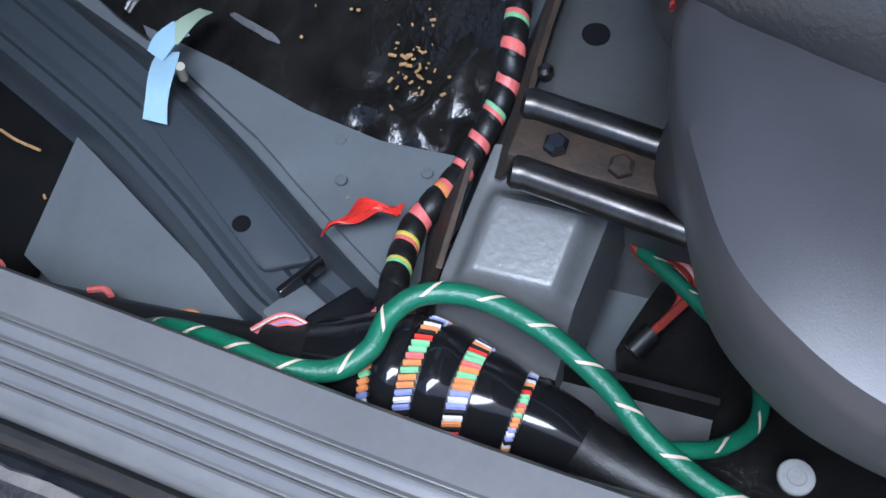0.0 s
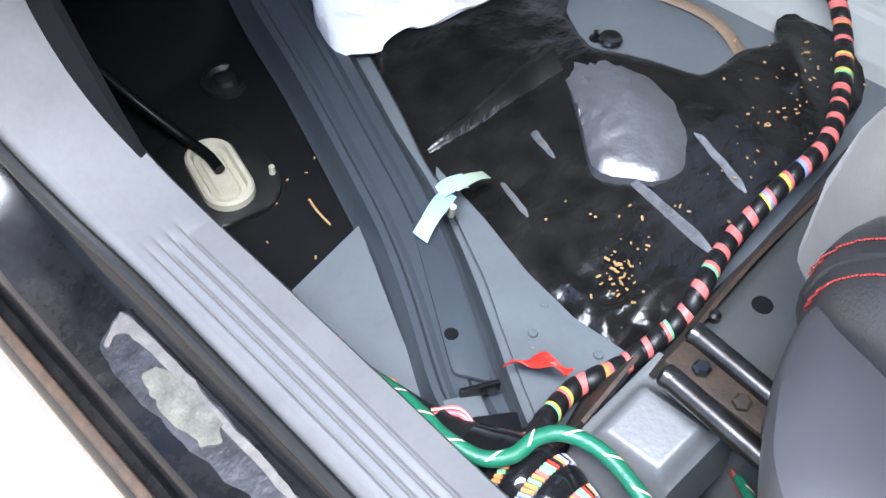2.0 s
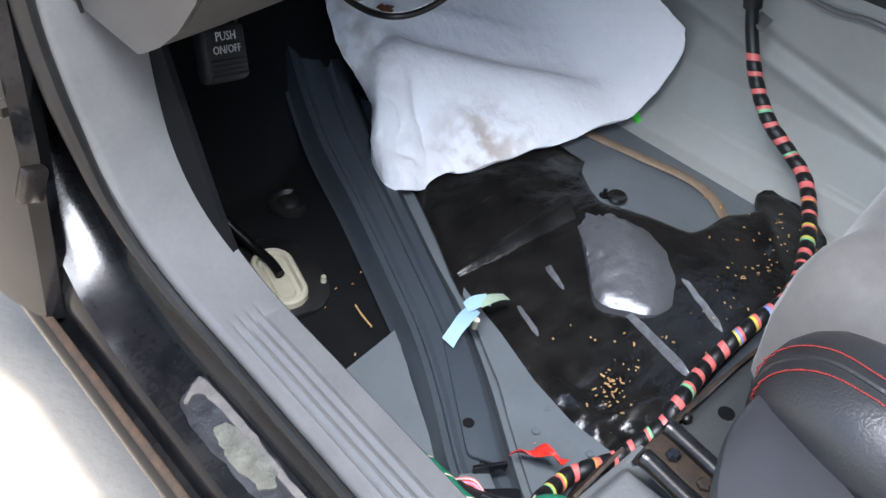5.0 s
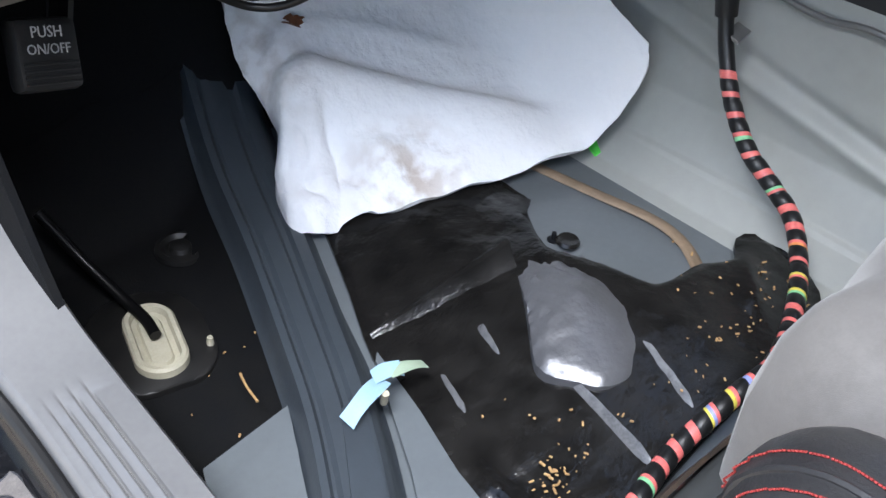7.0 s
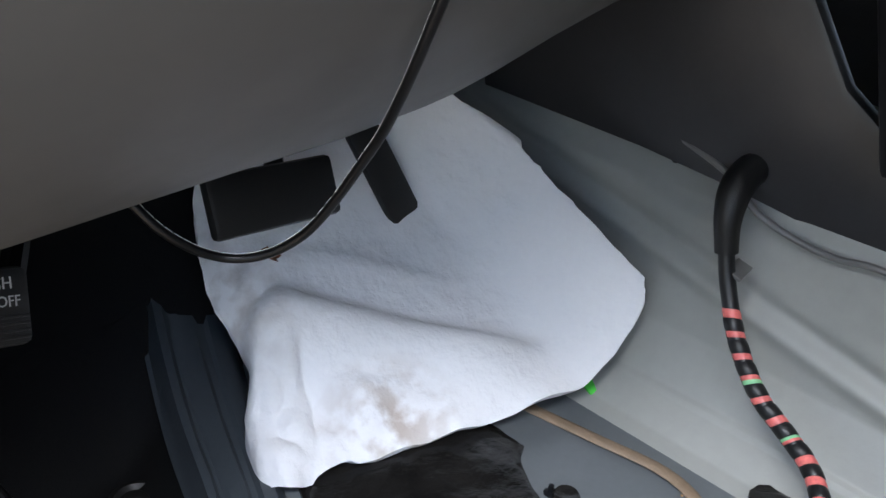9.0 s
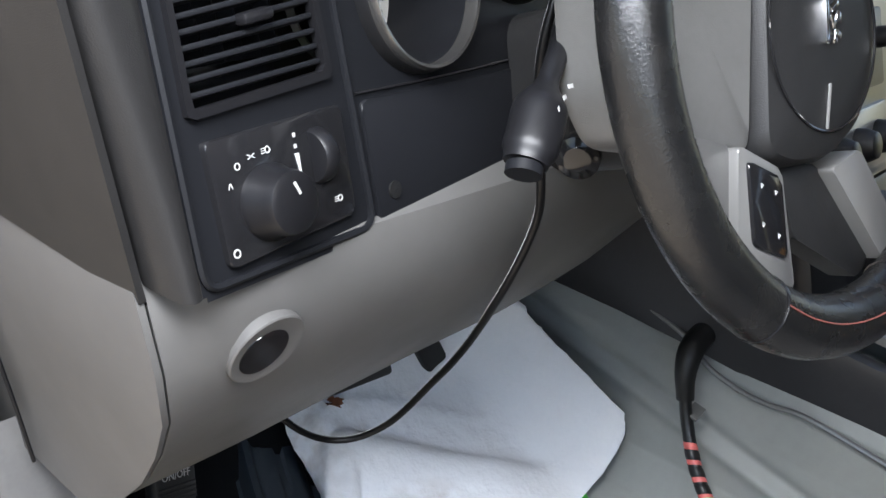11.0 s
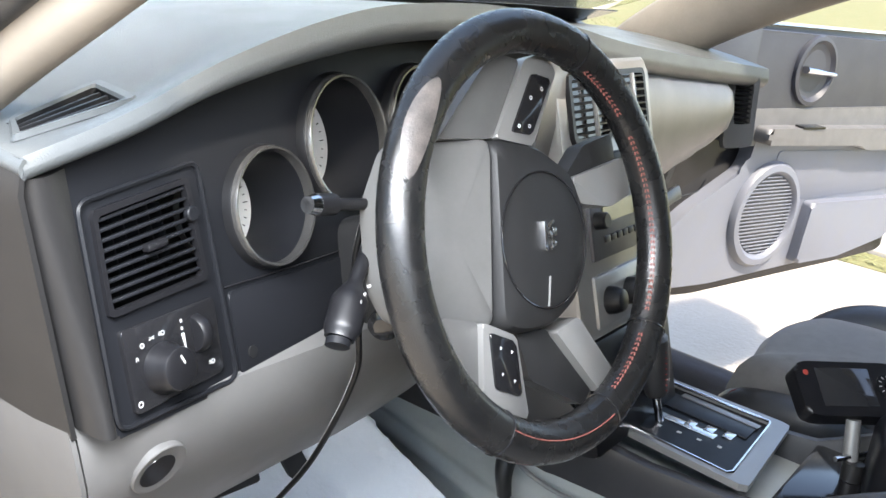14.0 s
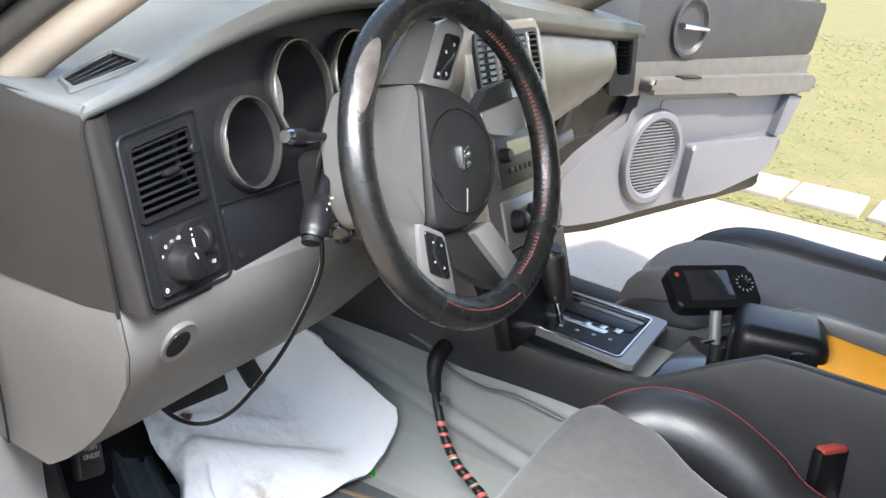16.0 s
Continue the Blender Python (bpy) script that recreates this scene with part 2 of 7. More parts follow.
M["foil"] = material("glossy grey damping pad", (0.13, 0.132, 0.140), 0.36, dark=(0.10, 0.10, 0.106), scale=30, bump=0.3, bump_scale=180, rough_var=0.10, metal=0.3, spec=0.8)
M["cloth"] = material("white felt padding", (0.90, 0.90, 0.91), 0.9, dark=(0.80, 0.81, 0.83), scale=7, bump=0.5, bump_scale=60, mix=1.0, fine=200)
M["loom"] = material("black cloth tape", (0.006, 0.006, 0.0065), 0.42, dark=(0.010, 0.010, 0.010), scale=120, bump=0.4, bump_scale=800)
M["pink"] = material("pink wires", (0.85, 0.20, 0.17), 0.45, dark=(0.62, 0.12, 0.12), scale=300)
M["yellow"] = material("yellow wire", (0.75, 0.62, 0.10), 0.45, scale=200)
M["white"] = material("white wire", (0.75, 0.72, 0.68), 0.45, scale=200)
M["wgreen"] = material("light green wire", (0.25, 0.62, 0.32), 0.45, scale=200)
M["wblue"] = material("violet blue wire", (0.30, 0.34, 0.68), 0.45, scale=200)
M["orange"] = material("orange wire", (0.85, 0.30, 0.10), 0.45, scale=200)
M["red"] = material("red tape", (0.80, 0.045, 0.03), 0.45, dark=(0.60, 0.03, 0.02), scale=90, bump=0.3, bump_scale=250)
M["redwire"] = material("red wire", (0.36, 0.05, 0.035), 0.4, scale=200)
M["green"] = material("green cloth tape", (0.0096, 0.16, 0.084), 0.38, dark=(0.0064, 0.104, 0.056), scale=90, bump=0.5, bump_scale=500)
M["beige"] = material("exposed beige wires", (0.70, 0.55, 0.42), 0.5, scale=300)
M["limegreen"] = material("bright green clip plastic", (0.08, 0.75, 0.09), 0.4, scale=80)
M["bluetape"] = material("pale blue paper tape", (0.3024, 0.4752, 0.576), 0.75, dark=(0.2592, 0.4176, 0.5184), scale=60, bump=0.2, bump_scale=200)
M["greentape"] = material("pale green paper tape", (0.3456, 0.432, 0.3168), 0.75, dark=(0.288, 0.3744, 0.2736), scale=60, bump=0.2, bump_scale=200)
M["cream"] = material("cream rubber plug", (0.462, 0.434, 0.336), 0.5, dark=(0.35, 0.322, 0.238), scale=50)
# sky sheen on the mat's ribs, put into a pale base colour
M["ribsheen"] = material("pressed rib with pale sheen painted in", (0.28, 0.28, 0.29), 0.24, dark=(0.02, 0.02, 0.021), scale=60, bump=0.3, bump_scale=300, mix=0.9)
M["jacket"] = material("black cable jacket", (0.004, 0.004, 0.0043), 0.35, scale=60, spec=0.22)
M["rubber"] = material("black rubber seal", (0.0063, 0.0063, 0.00665), 0.5, dark=(0.0112, 0.0105, 0.0098), scale=40, bump=0.3, bump_scale=600)
M["paint"] = material("black body paint", (0.004, 0.0045, 0.0055), 0.14, dark=(0.012, 0.012, 0.013), scale=22, coat=0.05, spec=0.25, mix=0.35, rough_var=0.08)
M["seam"] = material("tan seam sealer", (0.255, 0.18, 0.12), 0.55, dark=(0.18, 0.1275, 0.0825), scale=60, bump=0.4, bump_scale=200)
M["steel"] = material("oiled steel rail", (0.085, 0.081, 0.078), 0.32, 0.9, dark=(0.035, 0.03, 0.028), scale=60, rough_var=0.12)
M["rust"] = material("rusty brown steel", (0.078, 0.04875, 0.0325), 0.6, 0.3, dark=(0.026, 0.02275, 0.0195), scale=70, bump=0.3, bump_scale=300)
M["leather"] = material("black leather", (0.016, 0.016, 0.0175), 0.40, dark=(0.020, 0.0195, 0.020), scale=25, bump=0.45, bump_scale=520, rough_var=0.14, spec=0.75)
M["rimleather"] = material("worn black rim leather", (0.005, 0.0052, 0.0056), 0.27, dark=(0.009, 0.0088, 0.0088), scale=45, bump=0.6, bump_scale=700, rough_var=0.12, coat=0.12, spec=0.42)
M["wornpatch"] = material("scuffed grey leather", (0.085, 0.074, 0.068), 0.36, dark=(0.030, 0.027, 0.026), scale=80, bump=0.4, bump_scale=500)
M["fabric"] = material("grey seat fabric", (0.104, 0.097, 0.091), 0.85, dark=(0.084, 0.078, 0.073), scale=60, bump=0.6, bump_scale=1800, sheen=0.2)
M["seattrim"] = material("dark grey seat plastic", (0.039, 0.039, 0.04368), 0.42, dark=(0.0312, 0.0312, 0.0351), scale=20, bump=0.2, bump_scale=1700)
M["stitch"] = material("red thread", (0.27, 0.025, 0.022), 0.6, scale=300)
M["wstitch"] = material("pale orange thread", (0.2108, 0.062, 0.0496), 0.6, scale=300)
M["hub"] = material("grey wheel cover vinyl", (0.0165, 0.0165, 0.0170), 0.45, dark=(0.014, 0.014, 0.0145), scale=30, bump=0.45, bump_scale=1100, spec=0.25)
# lighter wheel vinyl for left facet and left spokes, light put into colour
M["hub_lit"] = material("grey wheel vinyl with light painted in", (0.088, 0.087, 0.085), 0.40, dark=(0.076, 0.075, 0.073), scale=30, bump=0.4, bump_scale=1100, spec=0.4)
M["print"] = material("white printing", (0.45, 0.45, 0.44), 0.5, scale=200)
M["fadedprint"] = material("faded white printing", (0.42, 0.42, 0.41), 0.6, scale=200)
M["gauge"] = material("white gauge face", (0.46, 0.45, 0.42), 0.5, dark=(0.38, 0.37, 0.35), scale=60)
M["doorgrey"] = material("blue grey door trim", (0.145, 0.158, 0.195), 0.45, dark=(0.1573, 0.1658, 0.187), scale=12, bump=0.2, bump_scale=1200)
M["doordark"] = material("slate door trim", (0.040, 0.042, 0.050), 0.45, dark=(0.032, 0.033, 0.040), scale=12, bump=0.2, bump_scale=1200)
M["pillar"] = material("beige pillar trim", (0.19, 0.165, 0.135), 0.6, dark=(0.165, 0.142, 0.117), scale=20, bump=0.2, bump_scale=1500)
M["head"] = material("beige headliner", (0.27, 0.2475, 0.21), 0.9, dark=(0.2325, 0.21, 0.18), scale=30, bump=0.3, bump_scale=900)
M["concrete"] = material("sunlit concrete", (0.48, 0.43, 0.36), 0.85, dark=(0.38, 0.325, 0.26), scale=1.1, bump=0.5, bump_scale=60, mix=0.9, fine=40)
M["paver"] = material("pale stone paver", (0.42, 0.38, 0.33), 0.85, dark=(0.33, 0.295, 0.25), scale=6, bump=0.5, bump_scale=90)
M["grass"] = material("lawn grass", (0.145, 0.19, 0.052), 0.8, dark=(0.28, 0.235, 0.11), scale=1.6, mix=1.0, fine=60)
M["soil"] = material("lawn soil", (0.11, 0.13, 0.042), 0.95, dark=(0.21, 0.175, 0.085), scale=2.2, mix=0.9, bump=0.8, bump_scale=30)
M["card"] = material("orange card", (0.95, 0.42, 0.03), 0.6, dark=(0.90, 0.37, 0.025), scale=20)
M["screen"] = material("dark screen", (0.02, 0.021, 0.023), 0.08, dark=(0.016, 0.016, 0.018), scale=10, rough_var=0.03)
M["radio"] = material("olive display", (0.20, 0.19, 0.10), 0.2, dark=(0.16, 0.15, 0.08), scale=30)
M["putty"] = material("cracked grey green filler", (0.1275, 0.1275, 0.1062), 0.7, dark=(0.0425, 0.0425, 0.0357), scale=60, bump=0.6, bump_scale=160)
M["bare"] = material("bare worn metal edge", (0.03825, 0.0408, 0.0476), 0.5, 0.2, dark=(0.0102, 0.0102, 0.01275), scale=55, bump=0.5, bump_scale=200, mix=0.35)
M["worn"] = material("pale worn primer edge", (0.17, 0.153, 0.1403), 0.6, dark=(0.051, 0.0476, 0.0476), scale=70, bump=0.4, bump_scale=220, mix=0.8)
M["straw"] = material("straw crumbs", (0.50, 0.30, 0.13), 0.8, dark=(0.36, 0.20, 0.08), scale=200)
M["leaf"] = material("dry brown leaf", (0.22, 0.075, 0.025), 0.6, dark=(0.12, 0.04, 0.015), scale=120)
# the padding carries a brown water stain and a dirty upper corner
cn, cl_ = M["cloth"].node_tree.nodes, M["cloth"].node_tree.links
cb = cn["Principled BSDF"]
base_out = cb.inputs["Base Color"].links[0].from_socket
for centre, size, tint, weight in (((-0.255, 0.325, 0.365), 0.075, (0.42, 0.33, 0.26, 1), 0.75), ((-0.325, 0.50, 0.44), 0.11, (0.45, 0.40, 0.36, 1), 0.6)):
    geo = cn.new("ShaderNodeTexCoord")
    dist = cn.new("ShaderNodeVectorMath")
    dist.operation = "DISTANCE"
    dist.inputs[1].default_value = centre
    cl_.new(geo.outputs["Object"], dist.inputs[0])
    fall = cn.new("ShaderNodeMapRange")
    fall.inputs["From Min"].default_value, fall.inputs["From Max"].default_value = size, size * 0.2
    fall.inputs["To Min"].default_value, fall.inputs["To Max"].default_value = 0.0, weight
    cl_.new(dist.outputs["Value"], fall.inputs["Value"])
    blot = cn.new("ShaderNodeTexNoise")
    blot.inputs["Scale"].default_value, blot.inputs["Detail"].default_value = 42, 7
    cl_.new(geo.outputs["Object"], blot.inputs["Vector"])
    sharp = cn.new("ShaderNodeMapRange")
    sharp.inputs["From Min"].default_value, sharp.inputs["From Max"].default_value = 0.42, 0.62
    cl_.new(blot.outputs["Fac"], sharp.inputs["Value"])
    mul = cn.new("ShaderNodeMath")
    mul.operation = "MULTIPLY"
    cl_.new(fall.outputs[0], mul.inputs[0])
    cl_.new(sharp.outputs[0], mul.inputs[1])
    stain = cn.new("ShaderNodeMix")
    stain.data_type = "RGBA"
    stain.inputs[7].default_value = tint
    cl_.new(mul.outputs[0], stain.inputs[0])
    cl_.new(base_out, stain.inputs[6])
    base_out = stain.outputs[2]
cl_.new(base_out, cb.inputs["Base Color"])
gl = bpy.data.materials.new("window glass")
gl.use_nodes = True
gb = gl.node_tree.nodes["Principled BSDF"]
gb.inputs["Transmission Weight"].default_value, gb.inputs["Roughness"].default_value, gb.inputs["IOR"].default_value = 1.0, 0.0, 1.45
gb.inputs["Base Color"].default_value = (0.93, 0.97, 0.95, 1)
M["glass"] = gl


# ---- ground outside ----
GROUND = 0.06


solo("ground", sheet(lambda u, v: V(-60 + 64.0 * u, -80 + 160 * v, GROUND), 8, 12, 0.0), M["concrete"], "pale sunlit concrete driveway beside the car", "driveway", kind="structure")
solo("lawn", sheet(lambda u, v: V(3.62 + 1200 * u ** 3, -800 + 1600 * (0.5 + 4 * (v - 0.5) ** 3), GROUND + 0.003 + 0.017 * min(1, u * 24)), 24, 24, 0.0), M["soil"], "dry yellow green lawn beyond the driveway", "lawn", kind="structure")


def edging():
    base = thing("paving_edge", "row of pale concrete paving slabs edging the lawn", "paving", (4.2, 0, GROUND), kind="structure")
    for i in range(-7, 7):
        b = box((0.47, 0.355, 0.06), pose(4.06 + random.uniform(-.02, .02), 0.13 + 0.405 * i + random.uniform(-.02, .02), GROUND + 0.015, 0, 0, random.uniform(-3, 3)), 0.010)
        part("slab", b, M["paver"], base)


edging()


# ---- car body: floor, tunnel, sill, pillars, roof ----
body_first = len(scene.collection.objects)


def floor_z(x, y):
    z = 0.303 + 0.05 * step01(-0.47, -0.20, x)
    z -= 0.034 * step01(-0.42, -0.50, x - 0.40 * (y - 0.30)) * step01(0.17, 0.23, y)
    z += max(0, y - 0.50) * 1.25 * step01(0.46, 0.58, y)
    return z


def floor_fn(u, v):
    x, y = -0.66 + 0.64 * u, -0.95 + 1.62 * v
    z = floor_z(x, y)
    # pressed swages beside the beam
    z += 0.006 * math.exp(-((x + 0.47 - 0.35 * (y - 0.05)) / 0.008) ** 2) * step01(-0.06, 0.0, y) * step01(0.12, 0.05, y)
    return V(x, y, z)


floor = solo("floor", sheet(floor_fn, 64, 110, 0.004), M["pan"], "bare blue grey painted steel car floor with the carpet removed", "car floor", kind="structure")

TUN = [(-0.10, 0.345), (-0.055, 0.358), (-0.02, 0.385), (0.005, 0.43), (0.018, 0.50), (0.025, 0.56), (0.05, 0.605), (0.12, 0.62), (0.30, 0.62), (0.36, 0.56), (0.40, 0.40), (0.46, 0.345), (1.0, 0.33)]


def tunnel_fn(u, v):
    k = u * (len(TUN) - 1)
    i = min(int(k), len(TUN) - 2)
    a, b, f = TUN[i], TUN[i + 1], k - min(int(k), len(TUN) - 2)
    x, z = a[0] + (b[0] - a[0]) * f, a[1] + (b[1] - a[1]) * f
    y = -0.95 + 1.60 * v
    if 0.38 < z < 0.6 and x < 0.1:
        z += 0.004 * math.sin(y * 9 + 1)
        # two pressings along the tunnel side: a rounded groove and a step above it
        g = z - 0.185 * (y - 0.247) - 0.5067
        x += 0.005 * math.exp(-((g - 0.007) / 0.008) ** 2) - 0.006 * math.exp(-((g + 0.010) / 0.009) ** 2)
        g = z - 0.085 * (y - 0.2365) - 0.549 - 0.006 * step01(0.24, 0.36, y)
        x += 0.006 * step01(-0.008, 0.008, g) * step01(0.12, 0.24, y)
    if y > 0.42 and i < 4:
        z += (y - 0.42) * 0.6
    return V(x, y, z)


solo("tunnel_wall", sheet(tunnel_fn, 300, 260, 0.004), M["tunnel"], "pale grey green painted transmission tunnel pressing", "car body", kind="structure")


def firewall():
    solo("firewall", box((1.9, 0.03, 0.9), pose(0, 0.72, 0.75), 0.005), M["tarflat"], "black insulated firewall behind the pedals", "car body", kind="structure")


firewall()

SILL_IN = [(-0.95, -0.688), (-0.4, -0.66), (-0.12, -0.648), (0.046, -0.634), (0.15, -0.626), (0.24, -0.622)]


def sill():
    """The scuff plate: ridged along the door, then smooth and curving up the pillar foot."""
    sill_thing = thing("sill_trim", "light grey ridged plastic sill scuff plate along the door opening", "sill trim", (-0.66, 0, 0.42), kind="structure")
    rows = [(-0.95, -0.690, -0.752, 0.425, 0), (-0.4, -0.662, -0.726, 0.425, 0), (-0.12, -0.648, -0.712, 0.425, 0), (0.046, -0.634, -0.698, 0.425, 0),
            (0.15, -0.626, -0.690, 0.427, 0), (0.225, -0.622, -0.686, 0.432, 0), (0.275, -0.623, -0.690, 0.450, 0.35), (0.315, -0.626, -0.697, 0.482, 0.7),
            (0.343, -0.630, -0.705, 0.525, 1.0), (0.358, -0.634, -0.712, 0.575, 1.25), (0.366, -0.638, -0.720, 0.63, 1.35), (0.372, -0.640, -0.726, 0.70, 1.4)]
    dense = []
    for i in range(len(rows) - 1):
        n = 14
        for j in range(n):
            t = j / n
            dense.append([a + (b - a) * t for a, b in zip(rows[i], rows[i + 1])])
    dense.append(list(rows[-1]))
    pp = smooth_path([V(r[0], r[1], r[3]) for r in rows], 14)
    po = smooth_path([V(r[0], r[2], r[3]) for r in rows], 14)
    rings = []
    for i, d in enumerate(dense):
        (y, xi, z), (yo, xo, zo) = pp[i], po[i]
        a = d[4]
        nrm = V(0, -math.sin(a * 0.95), math.cos(a * 0.95))
        ridge = step01(0.235, 0.205, y) if y > 0 else 1.0
        sec = [(0.0, -0.030), (0.0, -0.012), (0.02, -0.004), (0.06, 0.0)]
        for c, h in ((0.38, 1.0), (0.53, 1.0), (0.67, 0.9), (0.80, 0.6)):
            sec += [(c - 0.03, 0.0), (c - 0.012, -0.0022 * ridge * h), (c, -0.0024 * ridge * h), (c + 0.02, 0.0012 * ridge * h), (c + 0.04, 0.0018 * ridge * h), (c + 0.065, 0.0006 * ridge * h)]
        sec += [(0.93, 0.0), (0.98, -0.003), (1.0, -0.010), (1.0, -0.030)]
        rings.append([V(xi + (xo - xi) * s, y, z) + nrm * h for s, h in sec])
    bm = bmesh.new()
    skin(bm, rings, False)
    part("scuff_plate", bm, M["sill"], sill_thing)
    # rubber seal outside it
    bm = tube([V(r[2] - 0.0045, r[0], r[3] - 0.014) for r in rows] + [V(-0.742, 0.36, 0.85), V(-0.747, 0.34, 1.05)], lambda t: 0.0052 + 0.003 * step01(0.55, 0.75, t), 10, 8, flat=1.2)
    part("door_seal", bm, M["rubber"], sill_thing, "black ribbed rubber door seal")
    return sill_thing


sill_trim = sill()


def rocker():
    body = thing("rocker_panel", "black painted door sill with chipped worn paint", "car body", (-0.74, 0, 0.35), kind="structure")
    ys = [-0.95, -0.6, -0.3, -0.1, 0.05, 0.15, 0.25, 0.32, 0.38, 0.44, 0.50, 0.56]
    rings = []
    for y in ys:
        off, out = 0.06 * (0.1 - y), 0.075 * (0.145 - y)
        up = 0.9 * max(0, y - 0.34) ** 1.4 * 2.2
        rings.append([V(-0.60 - off, y, 0.25), V(-0.688 - off, y, 0.398 + up), V(-0.698 - off, y, 0.386 + up), V(-0.703 - off, y, 0.3715 + up), V(-0.730 - out, y, 0.3655 + up), V(-0.749 - out, y, 0.3625 + up * 0.9), V(-0.755 - out, y, 0.354 + up * 0.6), V(-0.7565 - out, y, 0.330 + up * 0.2), V(-0.763 - out, y, 0.326), V(-0.767 - out, y, 0.341), V(-0.774 - out, y, 0.343), V(-0.779 - out, y, 0.336), V(-0.780 - out, y, 0.325), V(-0.745 - out, y, 0.25), V(-0.70, y, 0.22), V(-0.6, y, 0.22)])
    bm = bmesh.new()
    skin(bm, rings, True, True)
    part("painted_sill", bm, M["paint"], body)
    part("lower_strip", tube([V(-0.7705 - 0.075 * (0.145 - y), y, 0.3435) for y in (-0.95, -0.4, 0.0, 0.2, 0.35, 0.46)], 0.0042, 8, 6, flat=0.6), M["rust"], body, "dirty brown rubber strip")
    # worn patch: bare edge and a cracked filler island
    def h(x, y):
        off, out = 0.06 * (0.1 - y), 0.075 * (0.145 - y)
        k = (x + 0.730 + out) / (0.027 + out - off)
        return 0.3660 + (0.006 * min(k, 1) if k > 0 else 0.004 * k) + 0.0008 * nz(x, y, 3, 90)

    worn = [(-0.697, 0.238), (-0.703, 0.243), (-0.713, 0.240), (-0.725, 0.233), (-0.733, 0.20), (-0.735, 0.15), (-0.734, 0.10), (-0.731, 0.05), (-0.724, 0.025), (-0.717, 0.030), (-0.710, 0.07), (-0.704, 0.13), (-0.699, 0.19)]
    part("bare_patch", draped([(x + 0.003 * nz(x, y, 1, 60), y) for x, y in smooth_ring(worn, 6)], lambda x, y: h(x, y) + 0.0004, 0.006, 0.003), M["bare"], body, "scraped bare metal")
    isl = [(-0.708, 0.178), (-0.719, 0.191), (-0.729, 0.172), (-0.731, 0.145), (-0.729, 0.120), (-0.720, 0.114), (-0.712, 0.122), (-0.7075, 0.15)]
    part("filler_patch", draped([(x + 0.004 * nz(x, y, 5, 120), y + 0.004 * nz(x, y, 8, 120)) for x, y in smooth_ring(isl, 6)], lambda x, y: h(x, y) + 0.0022, 0.005, 0.003), M["putty"], body, "cracked grey green filler")
    rim = [(-0.698, 0.236), (-0.704, 0.241), (-0.722, 0.233), (-0.722, 0.228), (-0.710, 0.230), (-0.7065, 0.20), (-0.711, 0.14), (-0.715, 0.08), (-0.720, 0.035), (-0.713, 0.05), (-0.707, 0.11), (-0.701, 0.17)]
    part("worn_rim", draped([(x + 0.0022 * nz(x, y, 2, 140), y) for x, y in smooth_ring(rim, 6)], lambda x, y: h(x, y) + 0.0014, 0.005, 0.003), M["worn"], body, "pale worn edge of the paint patch")
    return body


def smooth_ring(pts, n=4):
    return [(q.x, q.y) for q in smooth_path([V(x, y, 0) for x, y in pts], n, True)]


rocker()


def door_post():
    p = thing("door_post", "black painted front door post with steel hinge parts", "car body", (-0.75, 0.45, 0.6), kind="structure")
    rings = []
    for z, y in ((0.34, 0.40), (0.45, 0.385), (0.55, 0.375), (0.70, 0.372), (0.85, 0.36), (1.05, 0.345)):
        rings.append([V(-0.722, y + 0.02, z), V(-0.738, y + 0.006, z), V(-0.752, y + 0.012, z), V(-0.764, y + 0.06, z), V(-0.775, y + 0.16, z), V(-0.73, y + 0.18, z)])
    bm = bmesh.new()
    skin(bm, rings, True, True)
    part("post", bm, M["paint"], p)
    part("hinge", box((0.03, 0.06, 0.05), pose(-0.777, 0.47, 0.62, 0, 0, 10), 0.006), M["steel"], p, "worn steel hinge")
    part("hinge", disc_solid([(0.012, -0.03), (0.012, 0.03)], 16, pose(-0.79, 0.44, 0.62)), M["bare"], p, "hinge pin")
    part("striker", box((0.020, 0.012, 0.03), pose(-0.760, 0.352, 0.545, 0, 20, 0), 0.003), M["steel"], p, "worn steel stop")
    part("bolt", disc_solid([(0.008, 0), (0.008, 0.005), (0.005, 0.007)], 6, pose(-0.757, 0.378, 0.60, 0, -90)), M["steel"], p)


door_post()
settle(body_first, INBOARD)


